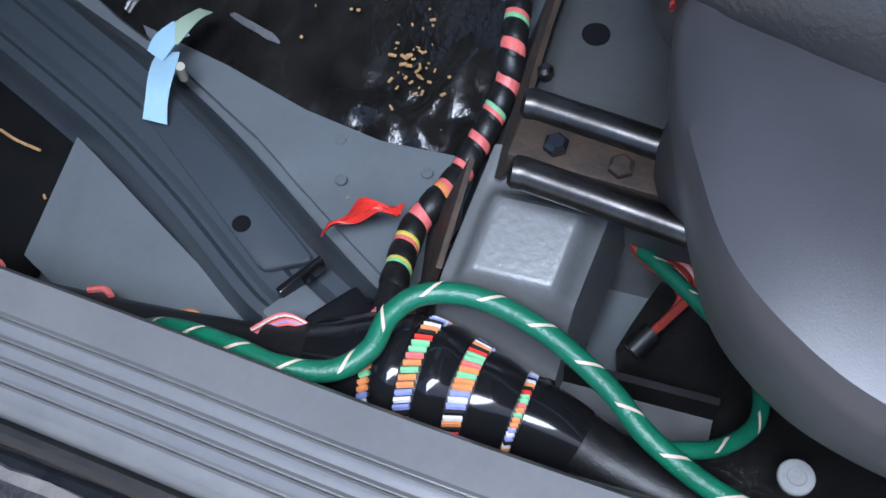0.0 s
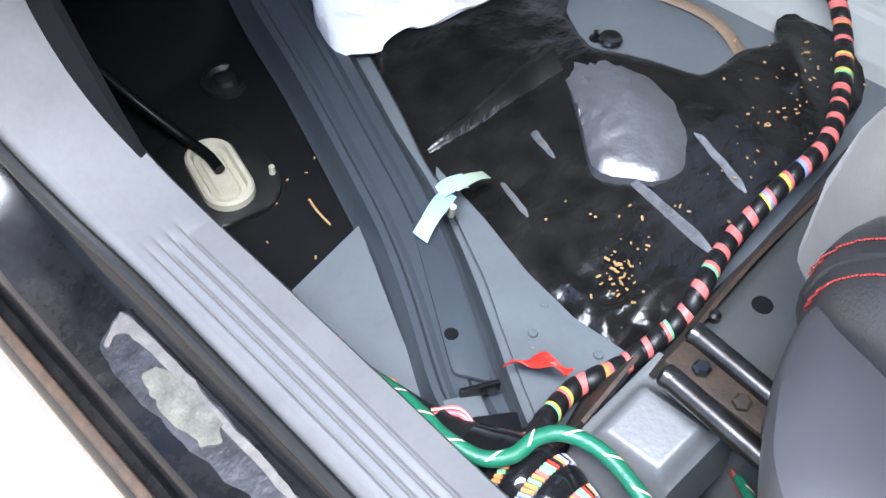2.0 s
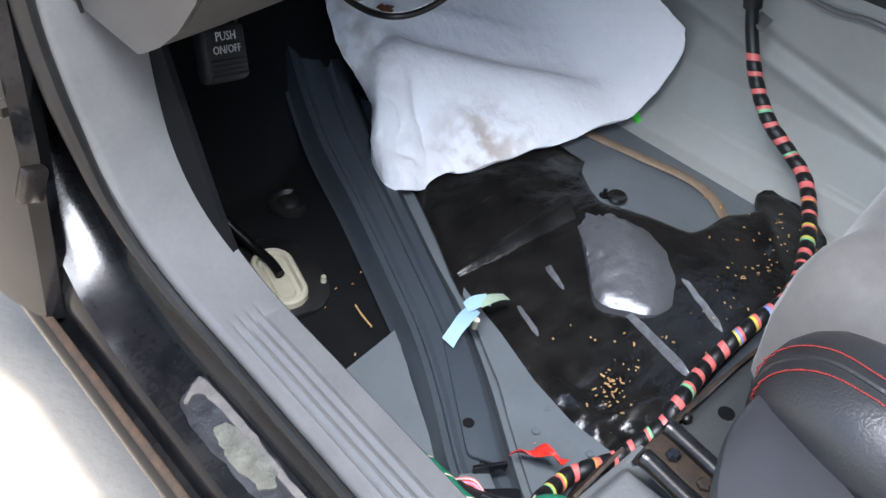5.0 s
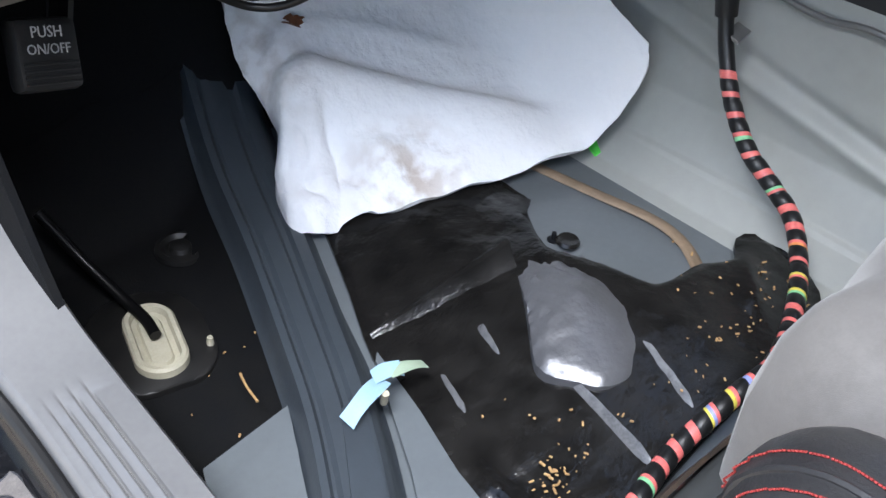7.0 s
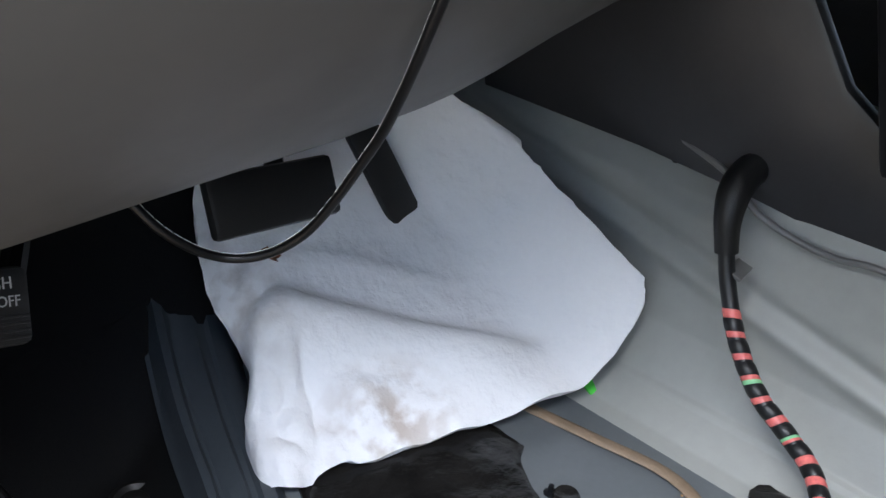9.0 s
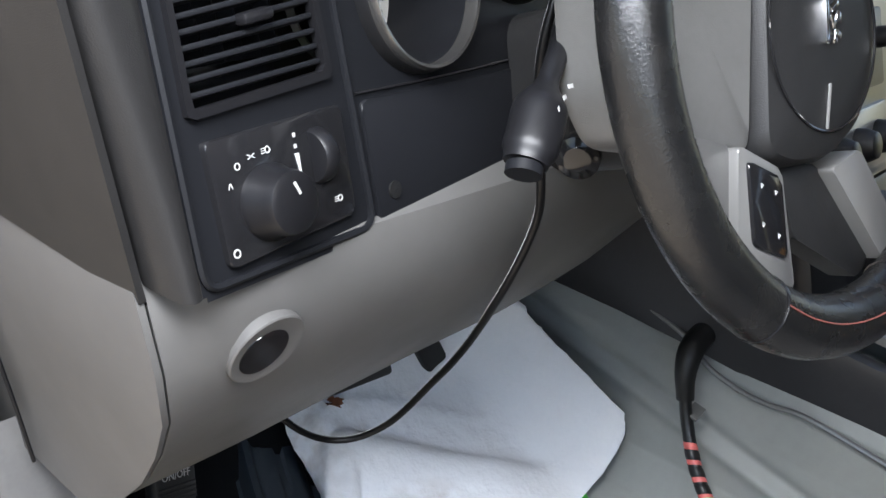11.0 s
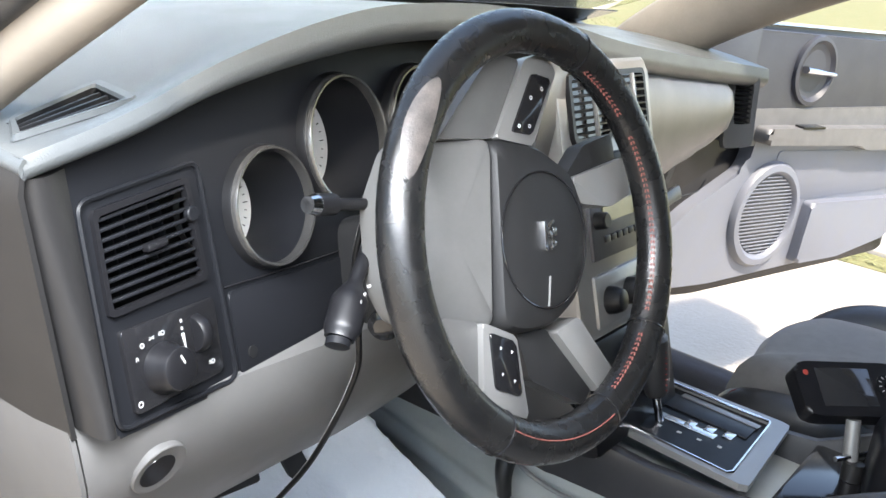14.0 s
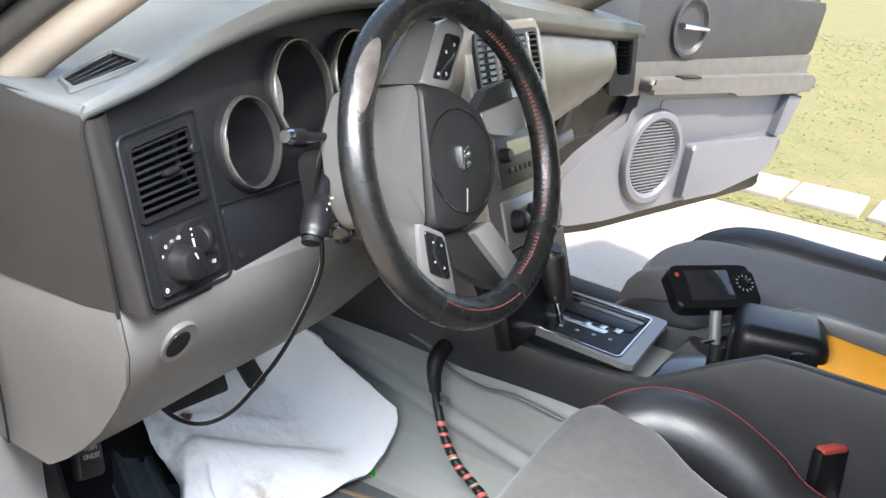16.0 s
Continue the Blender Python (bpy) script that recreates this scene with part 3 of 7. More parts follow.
def pillars_and_roof():
    for side, name in ((-1, "pillar_left"), (1, "pillar_right")):
        cx = 0.05
        fat = 0.034 if side < 0 else 0.052
        path = [V(cx + side * 0.80, 0.46, 0.98), V(cx + side * 0.79, 0.36, 1.08), V(cx + side * 0.765, 0.20, 1.21), V(cx + side * 0.72, -0.02, 1.36), V(cx + side * 0.68, -0.25, 1.42)]
        ob = thing(name, "beige trimmed windscreen pillar with a dark outer seal", "car pillar", path[0], kind="structure")
        if side > 0:
            path = [V(0.815, 0.53, 1.04), V(0.80, 0.43, 1.13), V(0.785, 0.28, 1.23), V(0.75, 0.0, 1.36), V(0.73, -0.25, 1.42)]
        part("pillar_trim", tube(path, fat, 14, 8, flat=1.3), M["pillar"], ob)
        part("pillar_seal", tube([q + V(side * (fat + 0.001), -0.018, 0.0) for q in path], 0.014, 10, 8), M["rubber"], ob, "black rubber door seal")
        part("pillar_skin", tube([q + V(side * (fat + 0.026), 0.02, 0.012) for q in path], 0.026, 10, 8), M["paint"], ob, "black painted outer pillar")

    def roof(u, v):
        x, y = -0.80 + 1.66 * u, -0.03 - 2.6 * v
        return V(x, y, 1.44 + 0.035 * (1 - (2 * u - 1) ** 2) - 0.06 * (v - 0.3) ** 2 - 0.02 * (1 - v) ** 6)

    solo("ceiling", sheet(roof, 24, 24, 0.03), M["head"], "beige fabric headliner under the car roof", "ceiling", kind="structure")
    ws = sheet(lambda u, v: V((-0.76 + 0.06 * v) + (1.62 - 0.12 * v) * u, 0.74 - 0.86 * v + 0.05 * (1 - (2 * u - 1) ** 2), 1.10 + 0.34 * v + 0.02 * (1 - (2 * u - 1) ** 2) * v), 20, 14, 0.005)
    g = solo("windshield", ws, M["glass"], "clear curved windscreen above the dashboard", "windscreen", kind="structure")
    g.visible_shadow = False
    frit = sheet(lambda u, v: V((-0.755 + 0.012 * v) + (1.61 - 0.024 * v) * u, 0.732 - 0.180 * v + 0.05 * (1 - (2 * u - 1) ** 2), 1.091 + 0.0715 * v + 0.004 * (1 - (2 * u - 1) ** 2) * v), 24, 4, 0.002)
    solo("windshield_border", frit, M["gloss"], "black painted border along the foot of the windscreen", "windscreen", kind="structure")
    solo("cowl", box((1.7, 0.14, 0.05), pose(0.05, 0.70, 1.095, -8), 0.02), M["blackplastic"], "black cowl strip at the foot of the windscreen", "car body", kind="structure")
    solo("bonnet", sheet(lambda u, v: V(-0.8 + 1.7 * u, 0.74 + 1.1 * v, 1.06 + 0.03 * (1 - (2 * u - 1) ** 2) - 0.18 * v * v), 16, 12, 0.01), M["paint"], "black painted bonnet ahead of the windscreen", "car body", kind="structure")
    solo("wall_rear", box((1.6, 0.05, 1.1), pose(0.05, -1.7, 0.85), 0.01), M["doordark"], "plain dark rear end of the cabin", "car body", kind="structure")
    solo("wall_left", box((0.06, 1.0, 1.14), pose(-0.765, -1.24, 0.87), 0.015), M["doordark"], "plain dark body side behind the driver's door opening", "car body", kind="structure")
    bm = bmesh.new()
    skin(bm, [[V(x, -0.44, 0.40), V(x, -0.40, 0.60), V(x, -0.44, 0.80), V(x, -0.54, 1.42), V(x, -1.72, 1.42), V(x, -1.72, 0.40)] for x in (0.955, 1.0)], True, True)
    solo("wall_right", bm, M["seattrim"], "dark grey trimmed body side behind the passenger door opening", "car body", kind="structure")
    solo("floor_rear", box((1.7, 1.6, 0.05), pose(0.05, -1.45, 0.27), 0.01), M["tarflat"], "plain black rear cabin floor", "car floor", kind="structure")
    solo("floor_passenger", box((0.55, 1.7, 0.04), pose(0.70, -0.15, 0.30), 0.01), M["tarflat"], "black covered passenger side floor", "car floor", kind="structure")
    solo("sill_passenger", tube([V(0.90, -0.95, 0.42), V(0.90, 0.3, 0.42), V(0.90, 0.50, 0.48)], 0.05, 12, 6, flat=0.9), M["doordark"], "dark plastic sill under the open passenger door", "sill trim", kind="structure")


pillars_and_roof()


# ---- dashboard ----
def face_y(x, z):
    """The fascia plane of the dashboard."""
    return 0.135 + 0.30 * (z - 0.93) + 0.10 * (x + 0.57)


FM = basis(V(-0.57, 0.135, 0.93), V(1, 0.10, 0), V(0, 0.30, 1))  # fascia frame, z out towards the seats


def fpt(x, z):
    """World x and z on the fascia to its own flat coordinates."""
    q = FM.inverted() @ V(x, face_y(x, z), z)
    return q.x, q.y


def fpoly(pts):
    return [fpt(x, z) for x, z in pts]


LIP = [V(-0.757, 0.152, 1.110), V(-0.677, 0.152, 1.134), V(-0.591, 0.154, 1.168), V(-0.484, 0.157, 1.197), V(-0.383, 0.160, 1.211), V(-0.22, 0.170, 1.212), V(-0.05, 0.19, 1.194), V(0.20, 0.215, 1.160), V(0.45, 0.225, 1.135), V(0.70, 0.220, 1.114), V(0.86, 0.215, 1.100)]
CREST = smooth_path(LIP, 8)


def crest(x):
    for a, b in zip(CREST, CREST[1:]):
        if a.x <= x <= b.x:
            return a.lerp(b, (x - a.x) / (b.x - a.x))
    return CREST[0] if x < 0 else CREST[-1]


def pad_z(x, y):
    """The height of the dashboard's top pad."""
    p = crest(x)
    yb, zb = 0.70 - 0.10 * abs(x - 0.05) ** 2, 1.118 + 0.012 * (1 - abs(x))
    t = max(0.0, min(1.0, (y - p.y) / (yb - p.y)))
    return p.z + 0.004 + (zb - p.z) * t ** 0.8 + 0.014 * math.sin(math.pi * t) * step01(-0.75, -0.50, x) - 0.020 * step01(-0.50, -0.64, x) * step01(-0.765, -0.66, x) * step01(0.155, 0.225, y)


def ring_hole(bm_outline, hole, depth, m, bevel=0.0):
    """A flat frame: outline with one hole, both with the same number of points."""
    b2 = bmesh.new()
    rings = []
    for z in (0.0, depth):
        rings.append(([V(x, y, z) for x, y in bm_outline], [V(x, y, z) for x, y in hole]))
    (o0, h0), (o1, h1) = rings
    skin(b2, [o0, o1, h1, h0], True, False, True)
    bmesh.ops.transform(b2, matrix=m, verts=b2.verts)
    return b2


def resample(poly, n):
    p = [Vector(q) for q in poly]
    seg = [(p[(i + 1) % len(p)] - p[i]).length for i in range(len(p))]
    total, out = sum(seg), []
    for k in range(n):
        d, i = total * k / n, 0
        while d > seg[i]:
            d -= seg[i]
            i += 1
        q = p[i] + (p[(i + 1) % len(p)] - p[i]) * (d / seg[i])
        out.append((q.x, q.y))
    return out


def rounded(poly, r, n=4):
    """A polygon with its corners rounded."""
    out, k = [], len(poly)
    for i in range(k):
        a, b, c = Vector(poly[i - 1]), Vector(poly[i]), Vector(poly[(i + 1) % k])
        d1, d2 = (a - b), (c - b)
        t = min(r, d1.length * 0.45, d2.length * 0.45)
        s, e = b + d1.normalized() * t, b + d2.normalized() * t
        for j in range(n + 1):
            f = j / n
            q = s * (1 - f) ** 2 + b * 2 * f * (1 - f) + e * f * f
            out.append((q.x, q.y))
    return out


G1, G2, G3, G4 = (-0.523, 1.043, 0.050), (-0.410, 1.083, 0.061), (-0.277, 1.085, 0.061), (-0.165, 1.045, 0.050)


def text_mesh(body, size, m, mat, parent, name="printing", extrude=0.0002):
    cu = bpy.data.curves.new(name, "FONT")
    cu.body, cu.size, cu.extrude, cu.align_x, cu.align_y, cu.resolution_u = body, size, extrude, "CENTER", "CENTER", 2
    tmp = bpy.data.objects.new("tmp", cu)
    me = bpy.data.meshes.new_from_object(tmp)
    bpy.data.objects.remove(tmp)
    me.transform(m)
    me.materials.clear()
    me.materials.append(mat)
    ob = new(name, me)
    ob.parent = parent
    ob.matrix_parent_inverse = parent.matrix_basis.inverted()
    return ob


def dashboard():
    dash = thing("dashboard", "charcoal moulded dashboard with a grained grey top pad", "dashboard", (0.05, 0.3, 0.9))
    lip = smooth_path(LIP, 8)

    # top pad, from the rolled lip to the windscreen
    def top(u, v):
        x = -0.757 + 1.617 * u
        p = crest(x)
        r = 0.0085 + 0.011 * step01(-0.76, -0.40, x)
        if v < 0.16:
            a = v / 0.16 * math.pi * 0.60
            return V(x, p.y + r * (1 - math.sin(a)), p.z + 0.004 - r - r * math.cos(a))
        t = ((v - 0.16) / 0.84) ** 1.3
        yb = 0.70 - 0.10 * abs(x - 0.05) ** 2
        y = p.y + 0.004 + (yb - p.y - 0.004) * t
        return V(x, y, pad_z(x, y))

    ga, gb_, gc, gd = V(-0.738, 0.186, 0), V(-0.716, 0.228, 0), V(-0.634, 0.256, 0), V(-0.650, 0.198, 0)

    def gp(u, v, lift=0.0):
        """A place on the demister grille, u along it and v across."""
        q = ga.lerp(gd, u).lerp(gb_.lerp(gc, u), v)
        za, zb, zc, zd = (pad_z(k.x, k.y) for k in (ga, gb_, gc, gd))
        q.z = (za + (zd - za) * u) * (1 - v) + (zb + (zc - zb) * u) * v + lift
        return q

    slot = [(q.x, q.y) for q in (gp(-0.05, -0.09), gp(1.06, -0.09), gp(1.06, 1.09), gp(-0.05, 1.09))]

    def solid(u, v):
        q = top(u, v)
        return v < 0.16 or not inside(slot, q.x, q.y)

    part("top_pad", sheet(top, 240, 130, 0.0, keep=solid), M["dashtop"], dash, "grey grained soft top pad")

    # fascia panel with the gauge tunnels cut by separate tunnels set in front
    out = [(-0.728, 1.104), (-0.706, 0.915), (-0.66, 0.915), (-0.594, 0.914), (-0.45, 0.905), (-0.30, 0.898), (-0.10, 0.890), (-0.08, 0.98), (-0.08, 1.180), (-0.22, 1.195), (-0.35, 1.195), (-0.478, 1.180), (-0.59, 1.152), (-0.677, 1.122), (-0.715, 1.110)]
    # fascia as a grid with round openings left out
    fo = fpoly(out)
    fx, fy = [p[0] for p in fo], [p[1] for p in fo]
    centres = [(*fpt(g[0], g[1]), g[2]) for g in (G1, G2, G3, G4)]
    vent_o = fpoly([(-0.704, 1.070), (-0.609, 1.080), (-0.602, 1.001), (-0.702, 0.995)])

    def keep(x, y):
        return inside(fo, x, y) and not any((x - cx) ** 2 + (y - cy) ** 2 < (r * 1.03) ** 2 for cx, cy, r in centres) and not (inside(vent_o, x, y) and edge_dist(vent_o, x, y) > 0.003)

    x0, x1, y0, y1 = min(fx), max(fx), min(fy), max(fy)
    b = sheet(lambda u, v: FM @ V(x0 + (x1 - x0) * u, y0 + (y1 - y0) * v, 0.0), 300, 124, 0.0, keep=lambda u, v: keep(x0 + (x1 - x0) * u, y0 + (y1 - y0) * v))
    part("fascia", b, M["dark"], dash, "charcoal fascia panel", smooth=False)
    # seam of the lower cover
    s = [fpt(-0.586, 0.991), fpt(-0.50, 0.989), fpt(-0.40, 0.989)]
    part("panel_seam", tube([FM @ V(x, y, 0.0005) for x, y in s], 0.0011, 6, 4), M["gloss"], dash, "dark joint between the panels")
    part("lower_cover", plate(rounded(fpoly([(-0.583, 0.987), (-0.579, 0.9185), (-0.45, 0.910), (-0.30, 0.902), (-0.25, 0.93), (-0.30, 0.980)]), 0.006), 0.0022, FM, 0.0015), M["dark"], dash, "charcoal lower column cover")
    part("key_hole", disc_solid([(0.0052, 0), (0.0052, 0.0036), (0.003, 0.0037)], 16, FM @ pose(*fpt(-0.5645, 0.935), 0)), M["tarflat"], dash, "small black hole")

    # black sheet under the lip, in place of the shadow gap there
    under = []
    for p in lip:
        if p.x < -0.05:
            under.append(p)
    part("hood_shadow", sheet(lambda u, v: lip[min(int(u * (len(under) - 1)), len(under) - 1)].lerp(V(lip[min(int(u * (len(under) - 1)), len(under) - 1)].x, face_y(lip[min(int(u * (len(under) - 1)), len(under) - 1)].x, lip[min(int(u * (len(under) - 1)), len(under) - 1)].z - 0.012) + 0.004, lip[min(int(u * (len(under) - 1)), len(under) - 1)].z - 0.016), v) + V(0, 0.008 * (1 - v), -0.014 * (1 - v)), len(under) - 1, 4, 0.0), M["blackplastic"], dash, "black sheet for the shadow under the hood")

    # end bezel that frames the vent and the light switch
    eb = rounded(fpoly([(-0.713, 1.0755), (-0.598, 1.089), (-0.585, 0.920), (-0.706, 0.920)]), 0.010, 5)
    n = 64
    part("end_bezel_rim", tube([FM @ V(x, y, 0.0015) for x, y in eb], 0.0022, 6, 0, True), M["dark"], dash, "raised bezel edge")
    # vertical left horn of the fascia
    def outer(z):
        """The corner between fascia and end cap leans in towards its foot."""
        return -0.757 + 0.037 * max(0.0, min(1.0, (1.095 - z) / 0.19))

    horn = []
    for z in [0.917 + 0.0152 * i for i in range(13)]:
        xo, yo = outer(z), 0.138 + 0.012 * (z - 0.90) / 0.19
        xi = -0.7075 - 0.008 * (z - 0.911) / 0.164
        p0, p1, p2, p3 = V(xi, face_y(xi, z) - 0.0005, z), V(xi - 0.012, face_y(xi, z) - 0.0085, z), V(xo + 0.002, yo - 0.010, z), V(xo, yo + 0.020, z)
        roll = [p0 * (1 - f) ** 3 + p1 * 3 * f * (1 - f) ** 2 + p2 * 3 * f * f * (1 - f) + p3 * f ** 3 for f in (k / 12 for k in range(13))]
        horn.append(roll + [V(xo + 0.002, yo + 0.04, z), V(xi, yo + 0.04, z)])
    bm = bmesh.new()
    skin(bm, horn, True, True)
    # lighter than the fascia for the light that falls on this edge
    part("end_horn", bm, M["endpanel_lit"], dash, "rounded outer edge of the fascia, painted lighter as lit")

    def cap_fn(u, v):
        y0 = 0.142 + 0.012 * v
        y = y0 + (0.58 - y0) * u
        z = 0.910 + (pad_z(-0.757, max(y, 0.153)) - 0.004 - 0.910) * v
        return V(outer(z) - 0.0012 - 0.010 * u + 0.004 * step01(0.9, 1.0, v), y, z)

    part("end_cap", sheet(cap_fn, 40, 20, 0.004), M["endpanel_lit"], dash, "charcoal dashboard end panel")
    # rolled outer end of the top pad
    part("pad_end", sheet(lambda u, v: V(-0.757 - 0.004 * math.sin(math.pi * v), 0.153 + 0.44 * u, pad_z(-0.757, 0.153 + 0.44 * u) - 0.014 * v), 40, 5, 0.003), M["dashtop"], dash, "rolled end of the top pad")

    # closed outer end of the rolled lip
    bm = bmesh.new()
    bm.faces.new([bm.verts.new(top(0.0, 0.16 * k / 12) + V(-0.0008, 0, 0)) for k in range(13)] + [bm.verts.new(V(-0.7578, 0.185, pad_z(-0.757, 0.185) - dz)) for dz in (0.002, 0.022)])
    thicken(bm, 0.003)
    part("lip_end", bm, M["dashtop"], dash, "closed end of the rolled lip")

    # gauge tunnels with satin rings
    for g in (G1, G2, G3, G4):
        cx, cy = fpt(g[0], g[1])
        r = g[2]
        mm = FM @ pose(cx, cy, 0)
        part("gauge_ring", lathe([(r * 0.935, -0.006), (r * 0.94, 0.010), (r * 0.955, 0.0130), (r * 0.99, 0.0135), (r * 1.012, 0.011), (r * 1.018, 0.008)], 64, mm), M["ringmetal"], dash, "satin silver gauge ring")
        part("gauge_collar", lathe([(r * 1.012, 0.0085), (r * 1.035, 0.006), (r * 1.055, 0.0), (r * 1.07, -0.004)], 64, mm), M["charcoal"], dash, "charcoal collar behind the ring")
        part("gauge_tunnel", lathe([(r * 0.938, 0.004), (r * 0.91, -0.02), (r * 0.87, -0.058)], 64, mm), M["dark"], dash, "black gauge tunnel")
        face = part("gauge_face", disc_solid([(r * 0.90, -0.062), (r * 0.90, -0.056)], 48, mm), M["gauge"], dash, "white gauge face with dark scale marks")
        b2 = bmesh.new()
        for k in range(25):
            ang = math.radians(225 - 270 * k / 24)
            ln = 0.006 if k % 4 == 0 else 0.0032
            box((ln, 0.0008, 0.0006), mm @ pose(0, 0, -0.0555, 0, 0, math.degrees(ang)) @ pose(r * 0.72, 0, 0), bm=b2)
        part("scale_mark", b2, M["gloss"], face)
        part("needle", box((r * 0.62, 0.0022, 0.002), mm @ pose(0, 0, -0.052, 0, 0, 222) @ pose(r * 0.26, 0, 0), 0.0006), M["gloss"], face)
        part("needle_hub", disc_solid([(0.008, -0.056), (0.008, -0.050), (0.006, -0.048)], 20, mm), M["gloss"], face)

    # air vent
    vent = part("air_vent", ring_hole(resample(rounded(fpoly([(-0.703, 1.069), (-0.610, 1.079), (-0.603, 1.002), (-0.701, 0.996)]), 0.004), n), resample(rounded(fpoly([(-0.699, 1.0645), (-0.6145, 1.0745), (-0.6075, 1.0065), (-0.697, 1.0005)]), 0.003), n), 0.006, FM @ pose(0, 0, -0.002)), M["blackplastic"], dash, "black air vent frame")
    part("vent_box", plate(fpoly([(-0.706, 1.072), (-0.607, 1.082), (-0.600, 0.999), (-0.704, 0.993)]), 0.002, FM @ pose(0, 0, -0.045)), M["gloss"], vent, "dark duct behind the slats")
    for k in range(9):
        z0, z1 = 1.0055 + 0.0069 * k, 1.0105 + 0.0075 * k
        a, b = fpt(-0.6975, z0), fpt(-0.6085 - 0.0006 * k, z1)
        mid = ((a[0] + b[0]) / 2, (a[1] + b[1]) / 2)
        ang = math.degrees(math.atan2(b[1] - a[1], b[0] - a[0]))
        part("slat", box((math.dist(a, b), 0.0030, 0.012), FM @ pose(*mid, -0.004, -10, 0, ang), 0.0012), M["dark"], vent)
    for k in range(6):
        x, y = fpt(-0.684 + 0.0125 * k, 1.040)
        part("fin", box((0.0022, 0.048, 0.012), FM @ pose(x, y, -0.024, 0, 18, 4), 0.0006), M["dark"], vent)
    part("thumb_tab", box((0.020, 0.006, 0.009), FM @ pose(*fpt(-0.652, 1.037), 0.004, 0, 0, 6), 0.002), M["blackplastic"], vent)
    part("thumb_wheel", disc_solid([(0.006, 0), (0.006, 0.004), (0.005, 0.005)], 16, FM @ pose(*fpt(-0.6115, 1.052), 0.001)), M["dark"], vent)

    # headlamp switch panel
    sw = part("light_switch_panel", plate(rounded(fpoly([(-0.695, 0.986), (-0.6015, 0.9885), (-0.600, 0.931), (-0.6905, 0.926)]), 0.004), 0.004, FM, 0.0012), M["gloss"], dash, "gloss black headlamp switch panel")
    km = FM @ pose(*fpt(-0.660, 0.951), 0.003)
    knob = part("knob", disc_solid([(0.0195, 0), (0.0195, 0.004), (0.017, 0.008), (0.0165, 0.016), (0.0155, 0.019), (0.0125, 0.0205)], 40, km), M["blackplastic"], sw, "round rotary switch")
    part("pointer", box((0.0014, 0.007, 0.001), km @ pose(0.001, 0.007, 0.0206, 0, 0, 25)), M["print"], knob, "white pointer mark")
    dm = FM @ pose(*fpt(-0.623, 0.966), 0.002)
    part("dimmer_wheel", disc_solid([(0.0135, -0.005), (0.015, -0.003), (0.015, 0.003), (0.0135, 0.005)], 32, dm @ pose(0, 0, 0, 0, 90)), M["blackplastic"], sw, "ribbed dimmer wheel")
    pm = FM @ pose(0, 0, 0.0042)
    for x, z, s, kind in ((-0.6835, 0.9635, 0.0045, "A"), (-0.6775, 0.9715, 0.0045, "o"), (-0.668, 0.9745, 0.0045, "w"), (-0.657, 0.9755, 0.0045, "d"), (-0.686, 0.9325, 0.0055, "o"), (-0.611, 0.9415, 0.0045, "d"), (-0.635, 0.949, 0.0035, "o"), (-0.638, 0.979, 0.003, "s"), (-0.638, 0.9735, 0.003, "s")):
        q = pm @ pose(*fpt(x, z), 0) @ Matrix.Diagonal((0.68, 0.68, 1, 1))
        s *= 0.75
        marks = bmesh.new()
        if kind == "s":
            box((0.0026, 0.0032, 0.0003), q, bm=marks)
        elif kind == "A":
            box((0.0007, 0.0045, 0.0003), q @ pose(-0.001, 0, 0, 0, 0, -20), bm=marks)
            box((0.0007, 0.0045, 0.0003), q @ pose(0.001, 0, 0, 0, 0, 20), bm=marks)
        elif kind == "w":
            for d in (-0.002, 0.002):
                box((0.0032, 0.0007, 0.0003), q @ pose(d, 0.001, 0, 0, 0, 25 * (1 if d > 0 else -1)), bm=marks)
                box((0.0032, 0.0007, 0.0003), q @ pose(d, -0.001, 0, 0, 0, -25 * (1 if d > 0 else -1)), bm=marks)
        else:
            lathe([(s * 0.52, 0), (s * 0.7, 0.0003), (s * 0.85, 0)], 16, q, bm=marks)
            if kind == "d":
                for d in (-1, 0, 1):
                    box((0.003, 0.0006, 0.0003), q @ pose(-0.0045, d * 0.0017, 0), bm=marks)
        part("symbol", marks, M["fadedprint"], sw, smooth=False)
    tri = [fpt(-0.6395, 0.970), fpt(-0.6365, 0.970), fpt(-0.6360, 0.953)]
    part("symbol", plate(tri, 0.0003, pm), M["print"], sw, smooth=False)

    # defroster grille in the top pad
    rim_o = [(-0.10, -0.16), (0.5, -0.16), (1.12, -0.14), (1.12, 1.14), (0.5, 1.18), (-0.08, 1.18)]
    rim_i = [(0.0, 0.0), (0.5, 0.0), (1.0, 0.0), (1.0, 1.0), (0.5, 1.0), (0.0, 1.0)]
    ro, ri = resample(rounded(rim_o, 0.10, 4), 60), resample(rounded(rim_i, 0.05, 4), 60)
    bm = bmesh.new()
    skin(bm, [[gp(u, v, 0.0) for u, v in ro], [gp(u * 0.97 + 0.015, v * 0.95 + 0.025, 0.0045) for u, v in ro], [gp(u * 1.03 - 0.015, v * 1.06 - 0.03, 0.0040) for u, v in ri], [gp(u, v, 0.0015) for u, v in ri]], True, False)
    gr = part("side_grille", bm, M["dashtop"], dash, "grey side demister frame")
    bm = bmesh.new()
    skin(bm, [[gp(u, v, 0.0015) for u, v in ri], [gp(u * 0.96 + 0.02, v * 0.96 + 0.02, -0.024) for u, v in ri]], True, False)
    bm.faces.new([bm.verts.new(gp(u * 0.96 + 0.02, v * 0.96 + 0.02, -0.024)) for u, v in ri])
